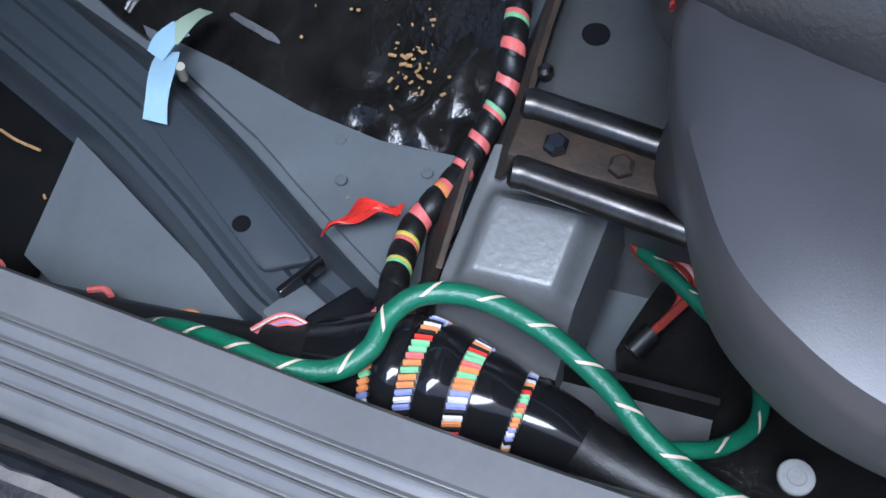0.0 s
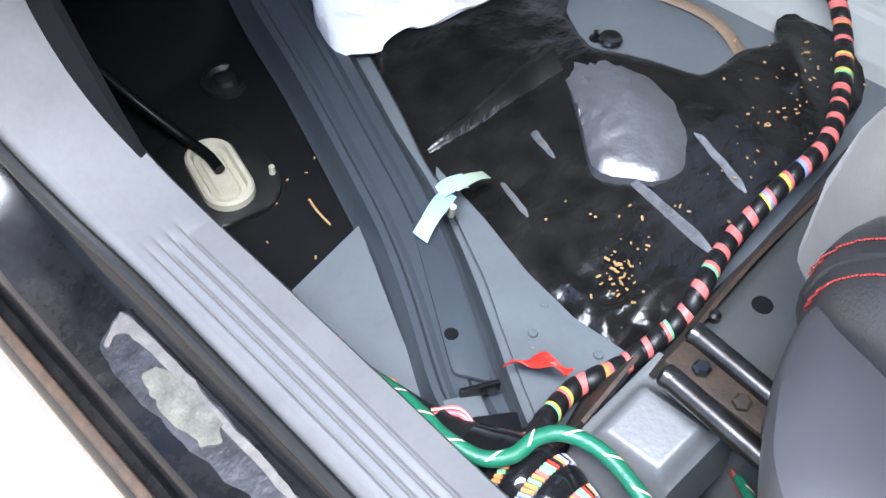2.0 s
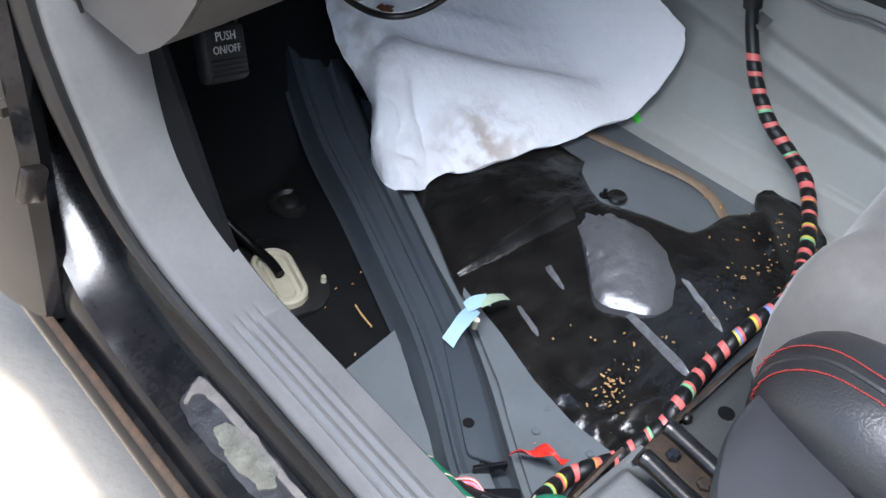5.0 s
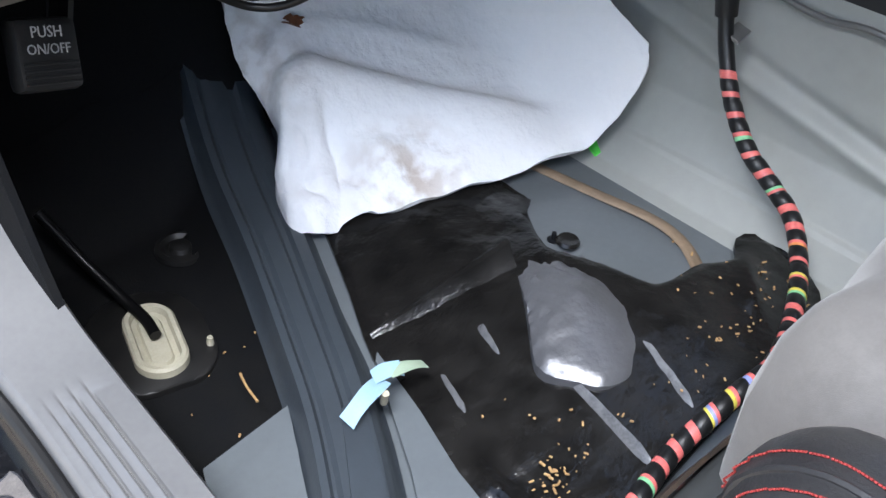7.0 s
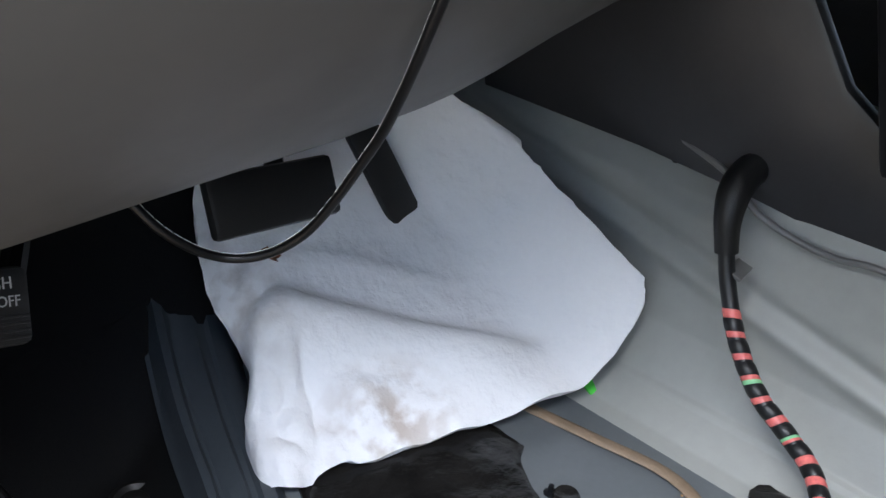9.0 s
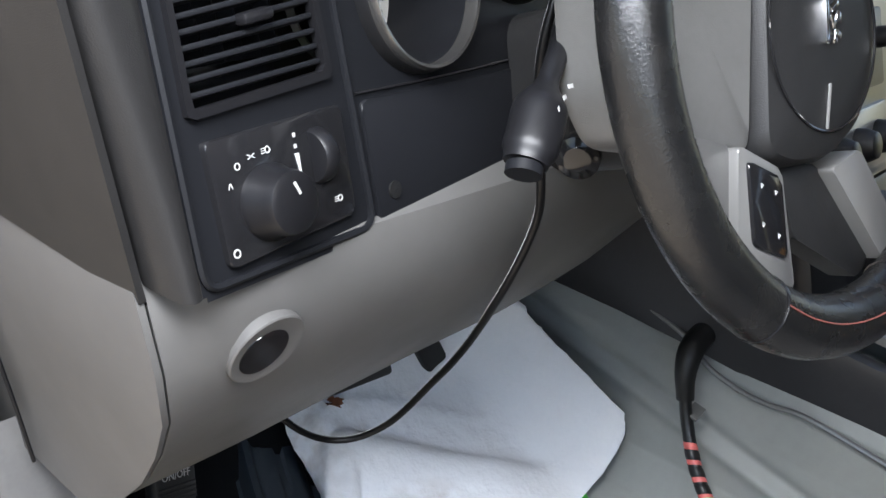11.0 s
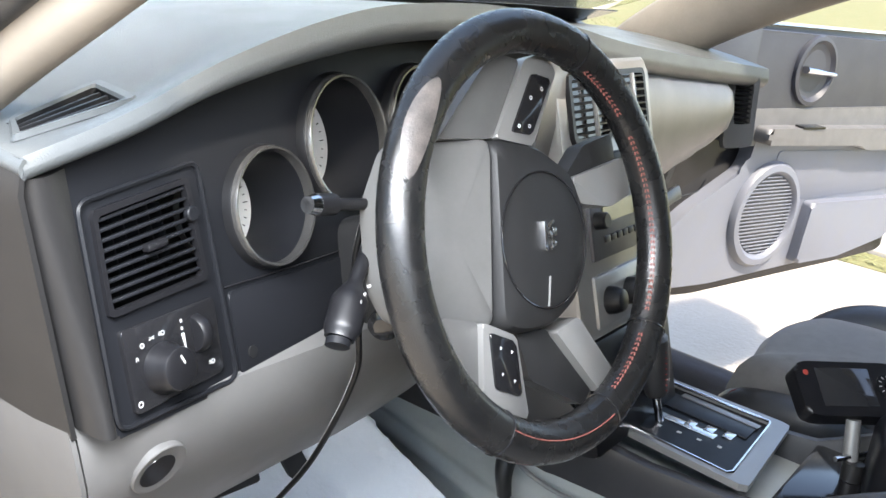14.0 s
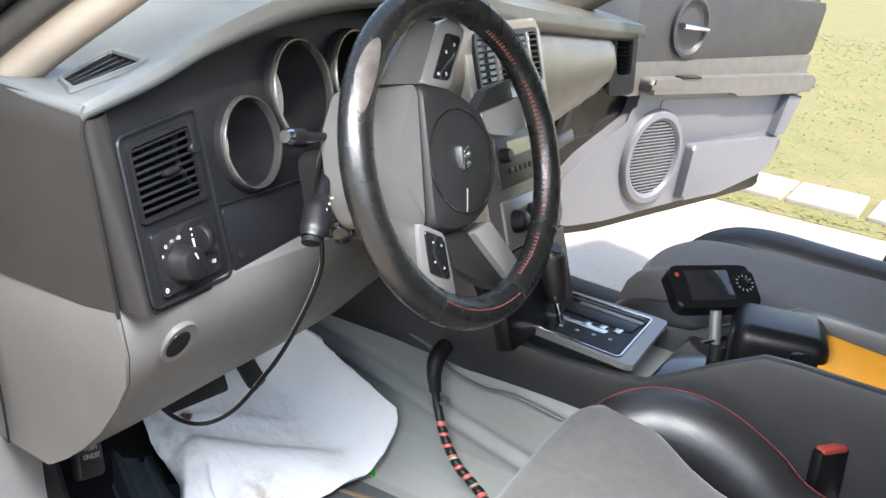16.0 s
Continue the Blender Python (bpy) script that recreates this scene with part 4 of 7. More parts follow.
    part("grille_well", bm, M["tarflat"], gr, "dark duct under the slats")
    for v0 in (0.27, 0.52, 0.76):
        part("slat", box(((gp(0.99, v0) - gp(0.01, v0)).length, 0.0026, 0.008), basis(gp(0.5, v0, -0.0035), gp(0.98, v0) - gp(0.02, v0), V(0, 1, 0)), 0.0006), M["charcoal"], gr)
    # far demister slot and speaker grille along the windscreen
    part("demister_slot", box((0.50, 0.03, 0.004), pose(-0.28, 0.56, 1.153, 0, 0, -3), 0.002), M["gloss"], dash, "long dark demister slot")
    part("sun_sensor", disc_solid([(0.012, 0), (0.012, 0.005), (0.007, 0.010)], 20, pose(-0.02, 0.50, 1.160)), M["gloss"], dash, "small black dome sensor")

    # passenger side: pad face, glovebox, outer vent
    pf = []
    for x in [-0.08 + 0.0235 * i for i in range(40)]:
        q = min(lip, key=lambda p: abs(p.x - x))
        y, z, f = q.y + 0.085 * step01(0.66, 0.84, x) ** 1.3, q.z, 1 - 0.56 * step01(0.30, 0.86, x)
        pf.append([V(x, y + 0.012, z - 0.004), V(x, y + 0.022, z - 0.025), V(x, y + 0.014, z - 0.032), V(x, y - 0.002, z - 0.032 - 0.028 * f), V(x, y - 0.012, z - 0.032 - 0.088 * f), V(x, y - 0.007, z - 0.032 - 0.145 * f), V(x, y + 0.018, z - 0.032 - 0.20 * f), V(x, y + 0.06, z - 0.032 - 0.238 * f), V(x, y + 0.25, z - 0.032 - 0.25 * f)])
    bm = bmesh.new()
    skin(bm, pf, False)
    thicken(bm, 0.004)
    part("passenger_panel", bm, M["passpanel"], dash, "mid grey passenger side dash panel")
    part("glovebox_seam", tube([V(0.31, 0.196, 0.95), V(0.33, 0.215, 0.915), V(0.60, 0.222, 0.888), V(0.66, 0.225, 0.905)], 0.0012, 6, 6), M["dark"], dash, "joint round the glovebox lid")
    part("glovebox_latch", box((0.085, 0.012, 0.026), pose(0.47, 0.214, 0.900, -20, -8), 0.006), M["passpanel"], dash, "grey glovebox latch")
    vm = basis(V(0.782, 0.236, 1.030), V(0.8, -0.6, 0), V(0, 0.25, 0.95))
    pv = part("air_vent", ring_hole(resample(rounded([(-0.034, -0.080), (0.030, -0.072), (0.034, 0.062), (-0.038, 0.066)], 0.01), 40), resample(rounded([(-0.016, -0.032), (0.020, -0.030), (0.022, 0.048), (-0.020, 0.050)], 0.006), 40), 0.014, vm), M["passpanel"], dash, "grey passenger vent frame")
    part("vent_box", box((0.046, 0.09, 0.002), vm @ pose(0.001, 0.009, -0.002)), M["gloss"], pv, "dark duct behind the slats")
    for k in range(9):
        part("slat", box((0.040, 0.0026, 0.010), vm @ pose(0.001, -0.026 + 0.0088 * k, 0.006, 20), 0.0008), M["dark"], pv)

    # centre stack: vents, radio, climate knobs
    cm = basis(V(0.10, 0.170, 1.03), V(1, 0.02, 0), V(0, 0.33, 1))
    part("centre_panel", plate(rounded([(-0.13, -0.235), (0.14, -0.235), (0.15, 0.12), (-0.13, 0.12)], 0.02), 0.05, cm @ pose(0, 0, -0.045), 0.006), M["satin"], dash, "satin silver centre panel")
    for cx in (-0.052, 0.068):
        cv = part("air_vent", ring_hole(resample(rounded([(cx - 0.055, 0.015), (cx + 0.055, 0.015), (cx + 0.055, 0.105), (cx - 0.055, 0.105)], 0.01), 40), resample(rounded([(cx - 0.048, 0.022), (cx + 0.048, 0.022), (cx + 0.048, 0.098), (cx - 0.048, 0.098)], 0.008), 40), 0.008, cm @ pose(0, 0, 0.004)), M["blackplastic"], dash, "black centre air vent frame")
        part("vent_box", box((0.1, 0.08, 0.001), cm @ pose(cx, 0.06, 0.0055)), M["gloss"], cv, "dark duct")
        for k in range(8):
            part("slat", box((0.096, 0.0024, 0.007), cm @ pose(cx, 0.028 + 0.0095 * k, 0.009, 15), 0.0007), M["blackplastic"], cv)
        part("thumb_bar", box((0.005, 0.076, 0.006), cm @ pose(cx + 0.004, 0.06, 0.015, 0, 0, 0), 0.001), M["satin"], cv)
    part("switch_bank", box((0.085, 0.020, 0.01), cm @ pose(0.02, -0.012, 0.006), 0.004), M["dark"], dash, "row of dark grey switches")
    rad = part("radio", box((0.18, 0.085, 0.02), cm @ pose(0.005, -0.095, 0.0), 0.004), M["seattrim"], dash, "grey car radio with an olive display")
    part("display", box((0.10, 0.024, 0.002), cm @ pose(0.0, -0.078, 0.0105)), M["radio"], rad)
    for k in range(6):
        part("button", box((0.015, 0.009, 0.004), cm @ pose(-0.045 + 0.018 * k, -0.112, 0.0105), 0.001), M["blackplastic"], rad)
    for k in (-1, 1):
        part("knob", disc_solid([(0.012, 0), (0.011, 0.014), (0.009, 0.016)], 24, cm @ pose(0.005 + k * 0.073, -0.085, 0.01)), M["blackplastic"], rad)
    cl = part("climate_panel", box((0.19, 0.07, 0.02), cm @ pose(0.005, -0.19, 0.0), 0.004), M["satin"], dash, "silver climate control panel")
    for k in range(3):
        part("knob", disc_solid([(0.019, 0), (0.018, 0.010), (0.014, 0.020), (0.012, 0.021)], 28, cm @ pose(-0.055 + 0.06 * k, -0.192, 0.01)), M["blackplastic"], cl)
    part("lower_panel", box((0.265, 0.15, 0.03), cm @ pose(0.005, -0.312, -0.008), 0.008), M["blackplastic"], dash, "black lower stack panel")
    return dash


dash = dashboard()


def knee_panel():
    """The pale panel under the fascia, with its outer end cap and the hood release bowl."""
    kp = thing("knee_panel", "pale grey plastic knee panel under the dashboard", "dash panel", (-0.4, 0.25, 0.78))
    prof = [(0.150, 0.932), (0.128, 0.922), (0.122, 0.904), (0.126, 0.870), (0.142, 0.835), (0.168, 0.795), (0.202, 0.752), (0.240, 0.712), (0.272, 0.684), (0.296, 0.667), (0.305, 0.662), (0.33, 0.664), (0.42, 0.70)]
    xs = [-0.722, -0.712, -0.70, -0.685, -0.66, -0.60, -0.52, -0.44, -0.36, -0.28, -0.21, -0.15, -0.10, -0.075]

    def edge(x, z):
        """The outer end of the panel draws in towards its foot."""
        return x + 0.052 * step01(0.92, 0.655, z) * step01(-0.50, -0.722, x)

    def back(x, z):
        """The upper outer corner turns back round the end of the dash."""
        return 0.020 * step01(-0.675, -0.722, x) * step01(0.83, 0.915, z)

    rings = []
    for x in xs:
        t = step01(-0.34, -0.075, x)
        rings.append([V(edge(x, z), y + 0.02 * t + back(x, z), z + 0.045 * t * max(0, min(1, (0.92 - z) / 0.25)) + 0.014 * step01(-0.66, -0.3, x) * step01(0.80, 0.68, z)) for y, z in prof])
    bm = bmesh.new()
    skin(bm, rings, False)
    thicken(bm, 0.004)
    part("panel", bm, M["knee"], kp)
    rings = []
    for k in range(7):
        f = k / 6
        rings.append([V(edge(-0.722, z) - 0.0015 - 0.010 * f * step01(0.92, 0.66, z), y + back(-0.722, z) + (0.44 - y - back(-0.722, z)) * f, z + 0.02 * f * step01(0.75, 0.66, z)) for y, z in prof[1:11]])
    bm = bmesh.new()
    skin(bm, rings, False)
    thicken(bm, 0.004)
    part("end_cap", bm, M["knee"], kp, "pale grey end cap")
    part("cap_seam", tube([V(-0.7265, 0.335, 0.912), V(-0.718, 0.340, 0.82), V(-0.698, 0.350, 0.73), V(-0.684, 0.360, 0.672)], 0.0016, 6, 4), M["dark"], kp, "thin dark joint")
    # bowl, nearly flush; a black disc stands for the shade in its slot
    km = basis(V(-0.660, 0.127, 0.868), V(1, 0.0, 0), V(0, -0.34, 0.94))
    part("pull_bowl", lathe([(0.0245, -0.010), (0.0243, 0.0002), (0.0235, 0.0010), (0.0220, 0.0010), (0.0190, 0.0003), (0.012, 0.0002), (0.001, 0.0002)], 36, km), M["knee"], kp, "round recessed pull")
    part("pull_slot_shade", disc_solid([(0.0160, 0.0001), (0.0158, 0.0006), (0.0105, 0.0007), (0.005, 0.0006)], 26, km @ pose(-0.002, -0.001, 0.0)), M["gloss"], kp, "dark disc for the shadowed slot")
    return kp


knee_panel()


# ---- steering wheel and column ----
WM = basis(V(-0.388, -0.020, 1.051), V(0.9939, -0.1104, 0), V(0.0398, 0.3585, 0.9327))


def steering_wheel():
    w = thing("steering_wheel", "four spoke steering wheel with worn black leather rim and red stitching", "steering wheel", WM.translation)
    R, r = 0.1715, 0.0185

    def rim(a0, a1, n, rr, name, mat, label="", squash=1.0):
        bm = bmesh.new()
        rings = []
        for i in range(n + 1):
            a = math.radians(a0 + (a1 - a0) * i / n)
            c, s = math.cos(a), math.sin(a)
            ring = []
            for k in range(20):
                b = 2 * math.pi * k / 20
                q = R + rr * math.cos(b)
                ring.append(WM @ V(q * c, q * s, rr * 0.92 * math.sin(b)))
            rings.append(ring)
        skin(bm, rings, True, True)
        return part(name, bm, mat, w, label)

    # four leather sections with thin joints
    cuts = [(-38, 64, 0.0), (64, 236, 1), (236, 286, 2), (286, 322, 3)]
    for a0, a1, k in cuts:
        rim(a0 + 0.35, a1 - 0.35, 60, r - (0.0006 if k in (0, 3) else 0), "rim", M["rimleather"], "black leather rim section")
    rim(-38, 322, 120, r - 0.0014, "rim_core", M["gloss"])
    # worn bare patch near the top left
    bm = bmesh.new()
    rings = []
    for i in range(25):
        t = i / 24
        a = math.radians(133 + 27 * t)
        wdt = math.sin(math.pi * t) ** 0.6 * 0.8 + 0.02
        ring = []
        for k in range(9):
            b = math.radians(62) + (k / 8 - 0.5) * 2 * wdt * 0.75
            q = R + (r + 0.0006) * math.cos(b)
            ring.append(WM @ V(q * math.cos(a), q * math.sin(a), (r + 0.0006) * 0.92 * math.sin(b)))
        rings.append(ring)
    skin(bm, rings, False)
    thicken(bm, -0.0006)
    part("worn_patch", bm, M["wornpatch"], w, "scuffed grey worn spot")
    # stitching along the inner side of the rim
    for a0, a1 in ((-34, 30), (38, 62), (292, 318)):
        bm = bmesh.new()
        k = a0
        while k < a1:
            a = math.radians(k)
            for b, tilt in ((math.radians(148), 25), (math.radians(156), -25)):
                q = R + (r + 0.0004) * math.cos(b)
                box((0.0009, 0.0030, 0.0012), WM @ pose(q * math.cos(a), q * math.sin(a), (r + 0.0004) * 0.92 * math.sin(b), 0, 0, k + tilt), bm=bm)
            k += 2.0
        part("stitching", bm, M["wstitch"], w, "pale red cross stitching", smooth=False)
    # joint rings
    for a in (64, 236, 286, 322):
        ca = math.radians(a)
        part("joint", tube([WM @ V((R + (r + 0.0002) * math.cos(b)) * math.cos(ca), (R + (r + 0.0002) * math.cos(b)) * math.sin(ca), (r + 0.0002) * 0.92 * math.sin(b)) for b in (2 * math.pi * k / 20 for k in range(20))], 0.0007, 5, 0, True), M["gloss"], w)
    # red thread line on the lower section
    part("red_thread", tube([WM @ V((R - 0.003) * math.cos(math.radians(a)), (R - 0.003) * math.sin(math.radians(a)), r * 0.93) for a in range(236, 290, 6)], 0.0005, 5, 2), M["wstitch"], w, "red thread")

    # airbag cover: a domed pad, its left facet coloured lighter as the lit side
    hub = [(-0.040, 0.088), (0.018, 0.078), (0.062, 0.052), (0.078, 0.010), (0.068, -0.035), (0.045, -0.064), (0.008, -0.080), (-0.034, -0.078), (-0.060, -0.068)]
    left = [(-0.040, 0.088), (-0.060, -0.068), (-0.126, -0.050), (-0.136, -0.02), (-0.132, 0.045), (-0.108, 0.092)]

    def pad(outline, top, name, mat, label):
        b2 = bmesh.new()
        c = V(sum(p[0] for p in outline) / len(outline), sum(p[1] for p in outline) / len(outline))
        o = rounded(outline, 0.012, 4)
        rings = []
        for s, z in ((1.0, -0.045), (1.0, top - 0.014), (0.985, top - 0.007), (0.94, top - 0.002), (0.8, top + 0.001), (0.5, top + 0.003), (0.1, top + 0.004)):
            rings.append([WM @ V(c.x + (x - c.x) * s, c.y + (y - c.y) * s, z) for x, y in o])
        skin(b2, rings, True, True)
        return part(name, b2, mat, w, label)

    pad(hub, -0.008, "airbag_cover", M["hub"], "dark grey airbag cover")
    b2 = bmesh.new()
    # facet falls away towards the rim
    o = rounded(left, 0.010, 4)
    rings = []
    for s, dz in ((1.0, -0.04), (1.0, -0.012), (0.97, -0.006), (0.9, -0.003), (0.1, 0.0)):
        c = V(-0.088, 0.012)
        rings.append([WM @ V(c.x + (x - c.x) * s, c.y + (y - c.y) * s, -0.008 + dz + min(0, (c.x + (x - c.x) * s + 0.045)) * 0.38) for x, y in o])
    skin(b2, rings, True, True)
    part("cover_facet", b2, M["hub_lit"], w, "side of the airbag cover, painted lighter as lit")
    ec = (0.006, -0.004)
    part("badge_ring", tube([WM @ V(ec[0] + 0.058 * math.cos(a), ec[1] + 0.058 * math.sin(a), -0.0055) for a in (2 * math.pi * k / 60 for k in range(60))], 0.0009, 6, 0, True), M["gloss"], w, "fine round groove")
    part("cover_crease", tube([WM @ V(-0.002, -0.06, -0.0052), WM @ V(0.004, -0.035, -0.0042)], 0.0010, 6, 2), M["satin"], w)
    bd = part("badge", plate(rounded([(-0.0085, 0.0125), (-0.0115, -0.0120), (-0.0085, -0.0135), (-0.0058, 0.0120)], 0.0012), 0.004, WM @ pose(0.010, 0.0, -0.005), 0.001), M["chrome"], w, "small chrome badge")
    for bx, by, bw, bh, ba in ((0.0015, 0.0085, 0.0105, 0.0050, 25), (0.0048, 0.0015, 0.0060, 0.0075, -15), (-0.0012, -0.0005, 0.0042, 0.0085, 12), (0.0030, -0.0080, 0.0075, 0.0048, -30), (-0.0008, -0.0115, 0.0050, 0.0035, 20)):
        part("badge_piece", box((bw, bh, 0.004), WM @ pose(0.010 + bx, by, -0.003, 0, 0, ba), 0.0016), M["chrome"], bd)

    # spokes
    def slab(outline, z, t, name, mat, label="", parent=w, bev=0.0015):
        return part(name, plate(rounded(outline, 0.004), t, WM @ pose(0, 0, z), bev), mat, parent, label)

    slab([(-0.100, 0.090), (-0.034, 0.086), (0.016, 0.150), (-0.012, 0.156), (-0.03, 0.148)], -0.036, 0.020, "spoke", M["hub_lit"], "grey upper spoke")
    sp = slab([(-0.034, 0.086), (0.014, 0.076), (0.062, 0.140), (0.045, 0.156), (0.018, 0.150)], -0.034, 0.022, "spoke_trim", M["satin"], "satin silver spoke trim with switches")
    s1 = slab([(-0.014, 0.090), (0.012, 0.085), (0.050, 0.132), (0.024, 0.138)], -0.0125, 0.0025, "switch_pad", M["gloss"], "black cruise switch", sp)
    slab([(-0.122, -0.046), (-0.080, -0.058), (-0.092, -0.122), (-0.118, -0.115), (-0.14, -0.08)], -0.036, 0.018, "spoke", M["hub_lit"], "grey lower spoke")
    sp2 = slab([(-0.081, -0.058), (-0.042, -0.077), (-0.040, -0.146), (-0.068, -0.150), (-0.092, -0.120)], -0.034, 0.022, "spoke_trim", M["satin"], "satin silver spoke trim with switches")
    s2 = slab([(-0.076, -0.067), (-0.046, -0.081), (-0.047, -0.127), (-0.078, -0.113)], -0.0125, 0.0025, "switch_pad", M["gloss"], "black cruise switch", sp2)
    for x, y in ((0.017, 0.117), (0.034, 0.124), (-0.004, 0.094), (0.010, 0.093)):
        part("printing", lathe([(0.0011, 0), (0.0015, 0.0003), (0.0019, 0)], 10, WM @ pose(x, y, -0.0099)), M["print"], s1, smooth=False)
    for x, y in ((-0.066, -0.082), (-0.053, -0.088), (-0.068, -0.103), (-0.054, -0.112)):
        part("printing", lathe([(0.0009, 0), (0.0014, 0.0003), (0.0019, 0)], 3, WM @ pose(x, y, -0.0099)), M["print"], s2, smooth=False)
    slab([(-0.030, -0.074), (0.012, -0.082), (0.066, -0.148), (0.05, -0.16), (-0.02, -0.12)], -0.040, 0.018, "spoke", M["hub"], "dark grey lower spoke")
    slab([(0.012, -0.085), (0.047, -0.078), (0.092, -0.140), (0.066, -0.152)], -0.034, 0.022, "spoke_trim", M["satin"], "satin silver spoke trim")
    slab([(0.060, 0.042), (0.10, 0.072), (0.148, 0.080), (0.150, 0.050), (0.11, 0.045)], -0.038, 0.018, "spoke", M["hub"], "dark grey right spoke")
    slab([(0.072, 0.020), (0.066, 0.044), (0.110, 0.050), (0.152, 0.056), (0.156, 0.020), (0.12, 0.012)], -0.034, 0.022, "spoke_trim", M["satin"], "satin silver spoke trim")
    # hub barrel towards the column
    part("hub_barrel", disc_solid([(0.055, -0.10), (0.058, -0.05), (0.05, -0.035)], 32, WM), M["blackplastic"], w)
    return w


steering_wheel()


def column():
    c = thing("steering_column", "dark grey steering column shroud with two stalks", "steering column", (-0.40, 0.12, 0.98))
    m = WM @ pose(0, -0.012, 0)
    sec = rounded([(-0.062, 0.048), (0.062, 0.048), (0.066, -0.03), (0.04, -0.062), (-0.04, -0.062), (-0.066, -0.03)], 0.02, 5)
    bm = bmesh.new()
    rings = [[m @ V(x * s, y * s, z) for x, y in sec] for z, s in ((-0.05, 0.86), (-0.056, 0.97), (-0.07, 1.0), (-0.19, 1.02))]
    skin(bm, rings, True, True)
    part("shroud", bm, M["hub"], c)
    # upper thin stalk
    a, b = V(-0.578, 0.078, 1.079), V(-0.47, 0.085, 1.062)
    st = part("tilt_stalk", tube([b, a.lerp(b, 0.35), a.lerp(b, 0.22)], 0.0048, 10, 4), M["blackplastic"], c, "thin black stalk with a chrome tip")
    part("stalk_collar", tube([a.lerp(b, 0.28), a.lerp(b, 0.08)], 0.0085, 14, 0), M["blackplastic"], st)
    part("stalk_tip", tube([a.lerp(b, 0.09), a.lerp(b, 0.0)], lambda t: 0.0085 - 0.002 * t, 14, 0), M["chrome"], st)
    # turn signal stalk with a fat end
    p = [V(-0.492, 0.085, 1.032), V(-0.515, 0.071, 1.024), V(-0.536, 0.061, 1.007), V(-0.552, 0.052, 0.991), V(-0.563, 0.047, 0.979)]
    s2 = part("turn_stalk", tube(p, lambda t: 0.0060 + 0.0090 * step01(0.40, 0.60, t) - 0.003 * step01(0.85, 1.0, t), 18, 8, flat=0.8), M["blackplastic"], c, "black turn signal stalk")
    part("end_button", tube([V(-0.5635, 0.0468, 0.9785), V(-0.567, 0.0445, 0.9745)], 0.0098, 16, 0, flat=0.8), M["dark"], s2, "dark end button")
    for k in range(3):
        part("printing", box((0.004, 0.0022, 0.0006), basis(V(-0.535 - 0.005 * k, 0.046 - 0.001 * k, 1.016 - 0.005 * k), V(1, 0.3 * k, 0), V(0, 0.5, 1)), 0), M["print"], s2)
    # lower lever and ignition barrel
    part("tilt_lever", tube([V(-0.430, 0.102, 0.966), V(-0.455, 0.084, 0.959), V(-0.468, 0.077, 0.956), V(-0.474, 0.074, 0.955)], lambda t: 0.009 + 0.005 * step01(0.2, 0.6, t) - 0.006 * step01(0.82, 1.0, t), 16, 6), M["gloss"], c, "black tilt lever knob")
    return c


column()


CABLE = [V(-0.470, 0.10, 1.075), V(-0.486, 0.098, 1.045), V(-0.491, 0.098, 1.015), V(-0.484, 0.10, 0.985), V(-0.477, 0.095, 0.935), V(-0.468, 0.100, 0.905), V(-0.465, 0.114, 0.862), V(-0.450, 0.145, 0.805), V(-0.435, 0.175, 0.758), V(-0.424, 0.205, 0.716), V(-0.427, 0.250, 0.650), V(-0.453, 0.280, 0.629), V(-0.490, 0.300, 0.650), V(-0.52, 0.33, 0.70)]


def obd_cable():
    """Black printed lead that hangs from the column down behind the knee panel."""
    pts = CABLE
    t = thing("cable", "thin black cable with white printing hanging below the column", "cable", pts[0])
    part("jacket", tube(pts, 0.0029, 10, 10), M["jacket"], t)
    p = smooth_path(pts, 24)
    bm = bmesh.new()
    for i, (q, s, u, d) in enumerate(path_frames(p)):
        if i % 3 and 10 < i < len(p) - 10:
            box((0.003, 0.0012, 0.0004), basis(q + s * 0.0027, d, u) @ pose(0, 0, 0, 90, 0, 0) @ pose(0, 0, 0), bm=bm)
    part("printing", bm, M["print"], t, "fine white printing", smooth=False)


obd_cable()


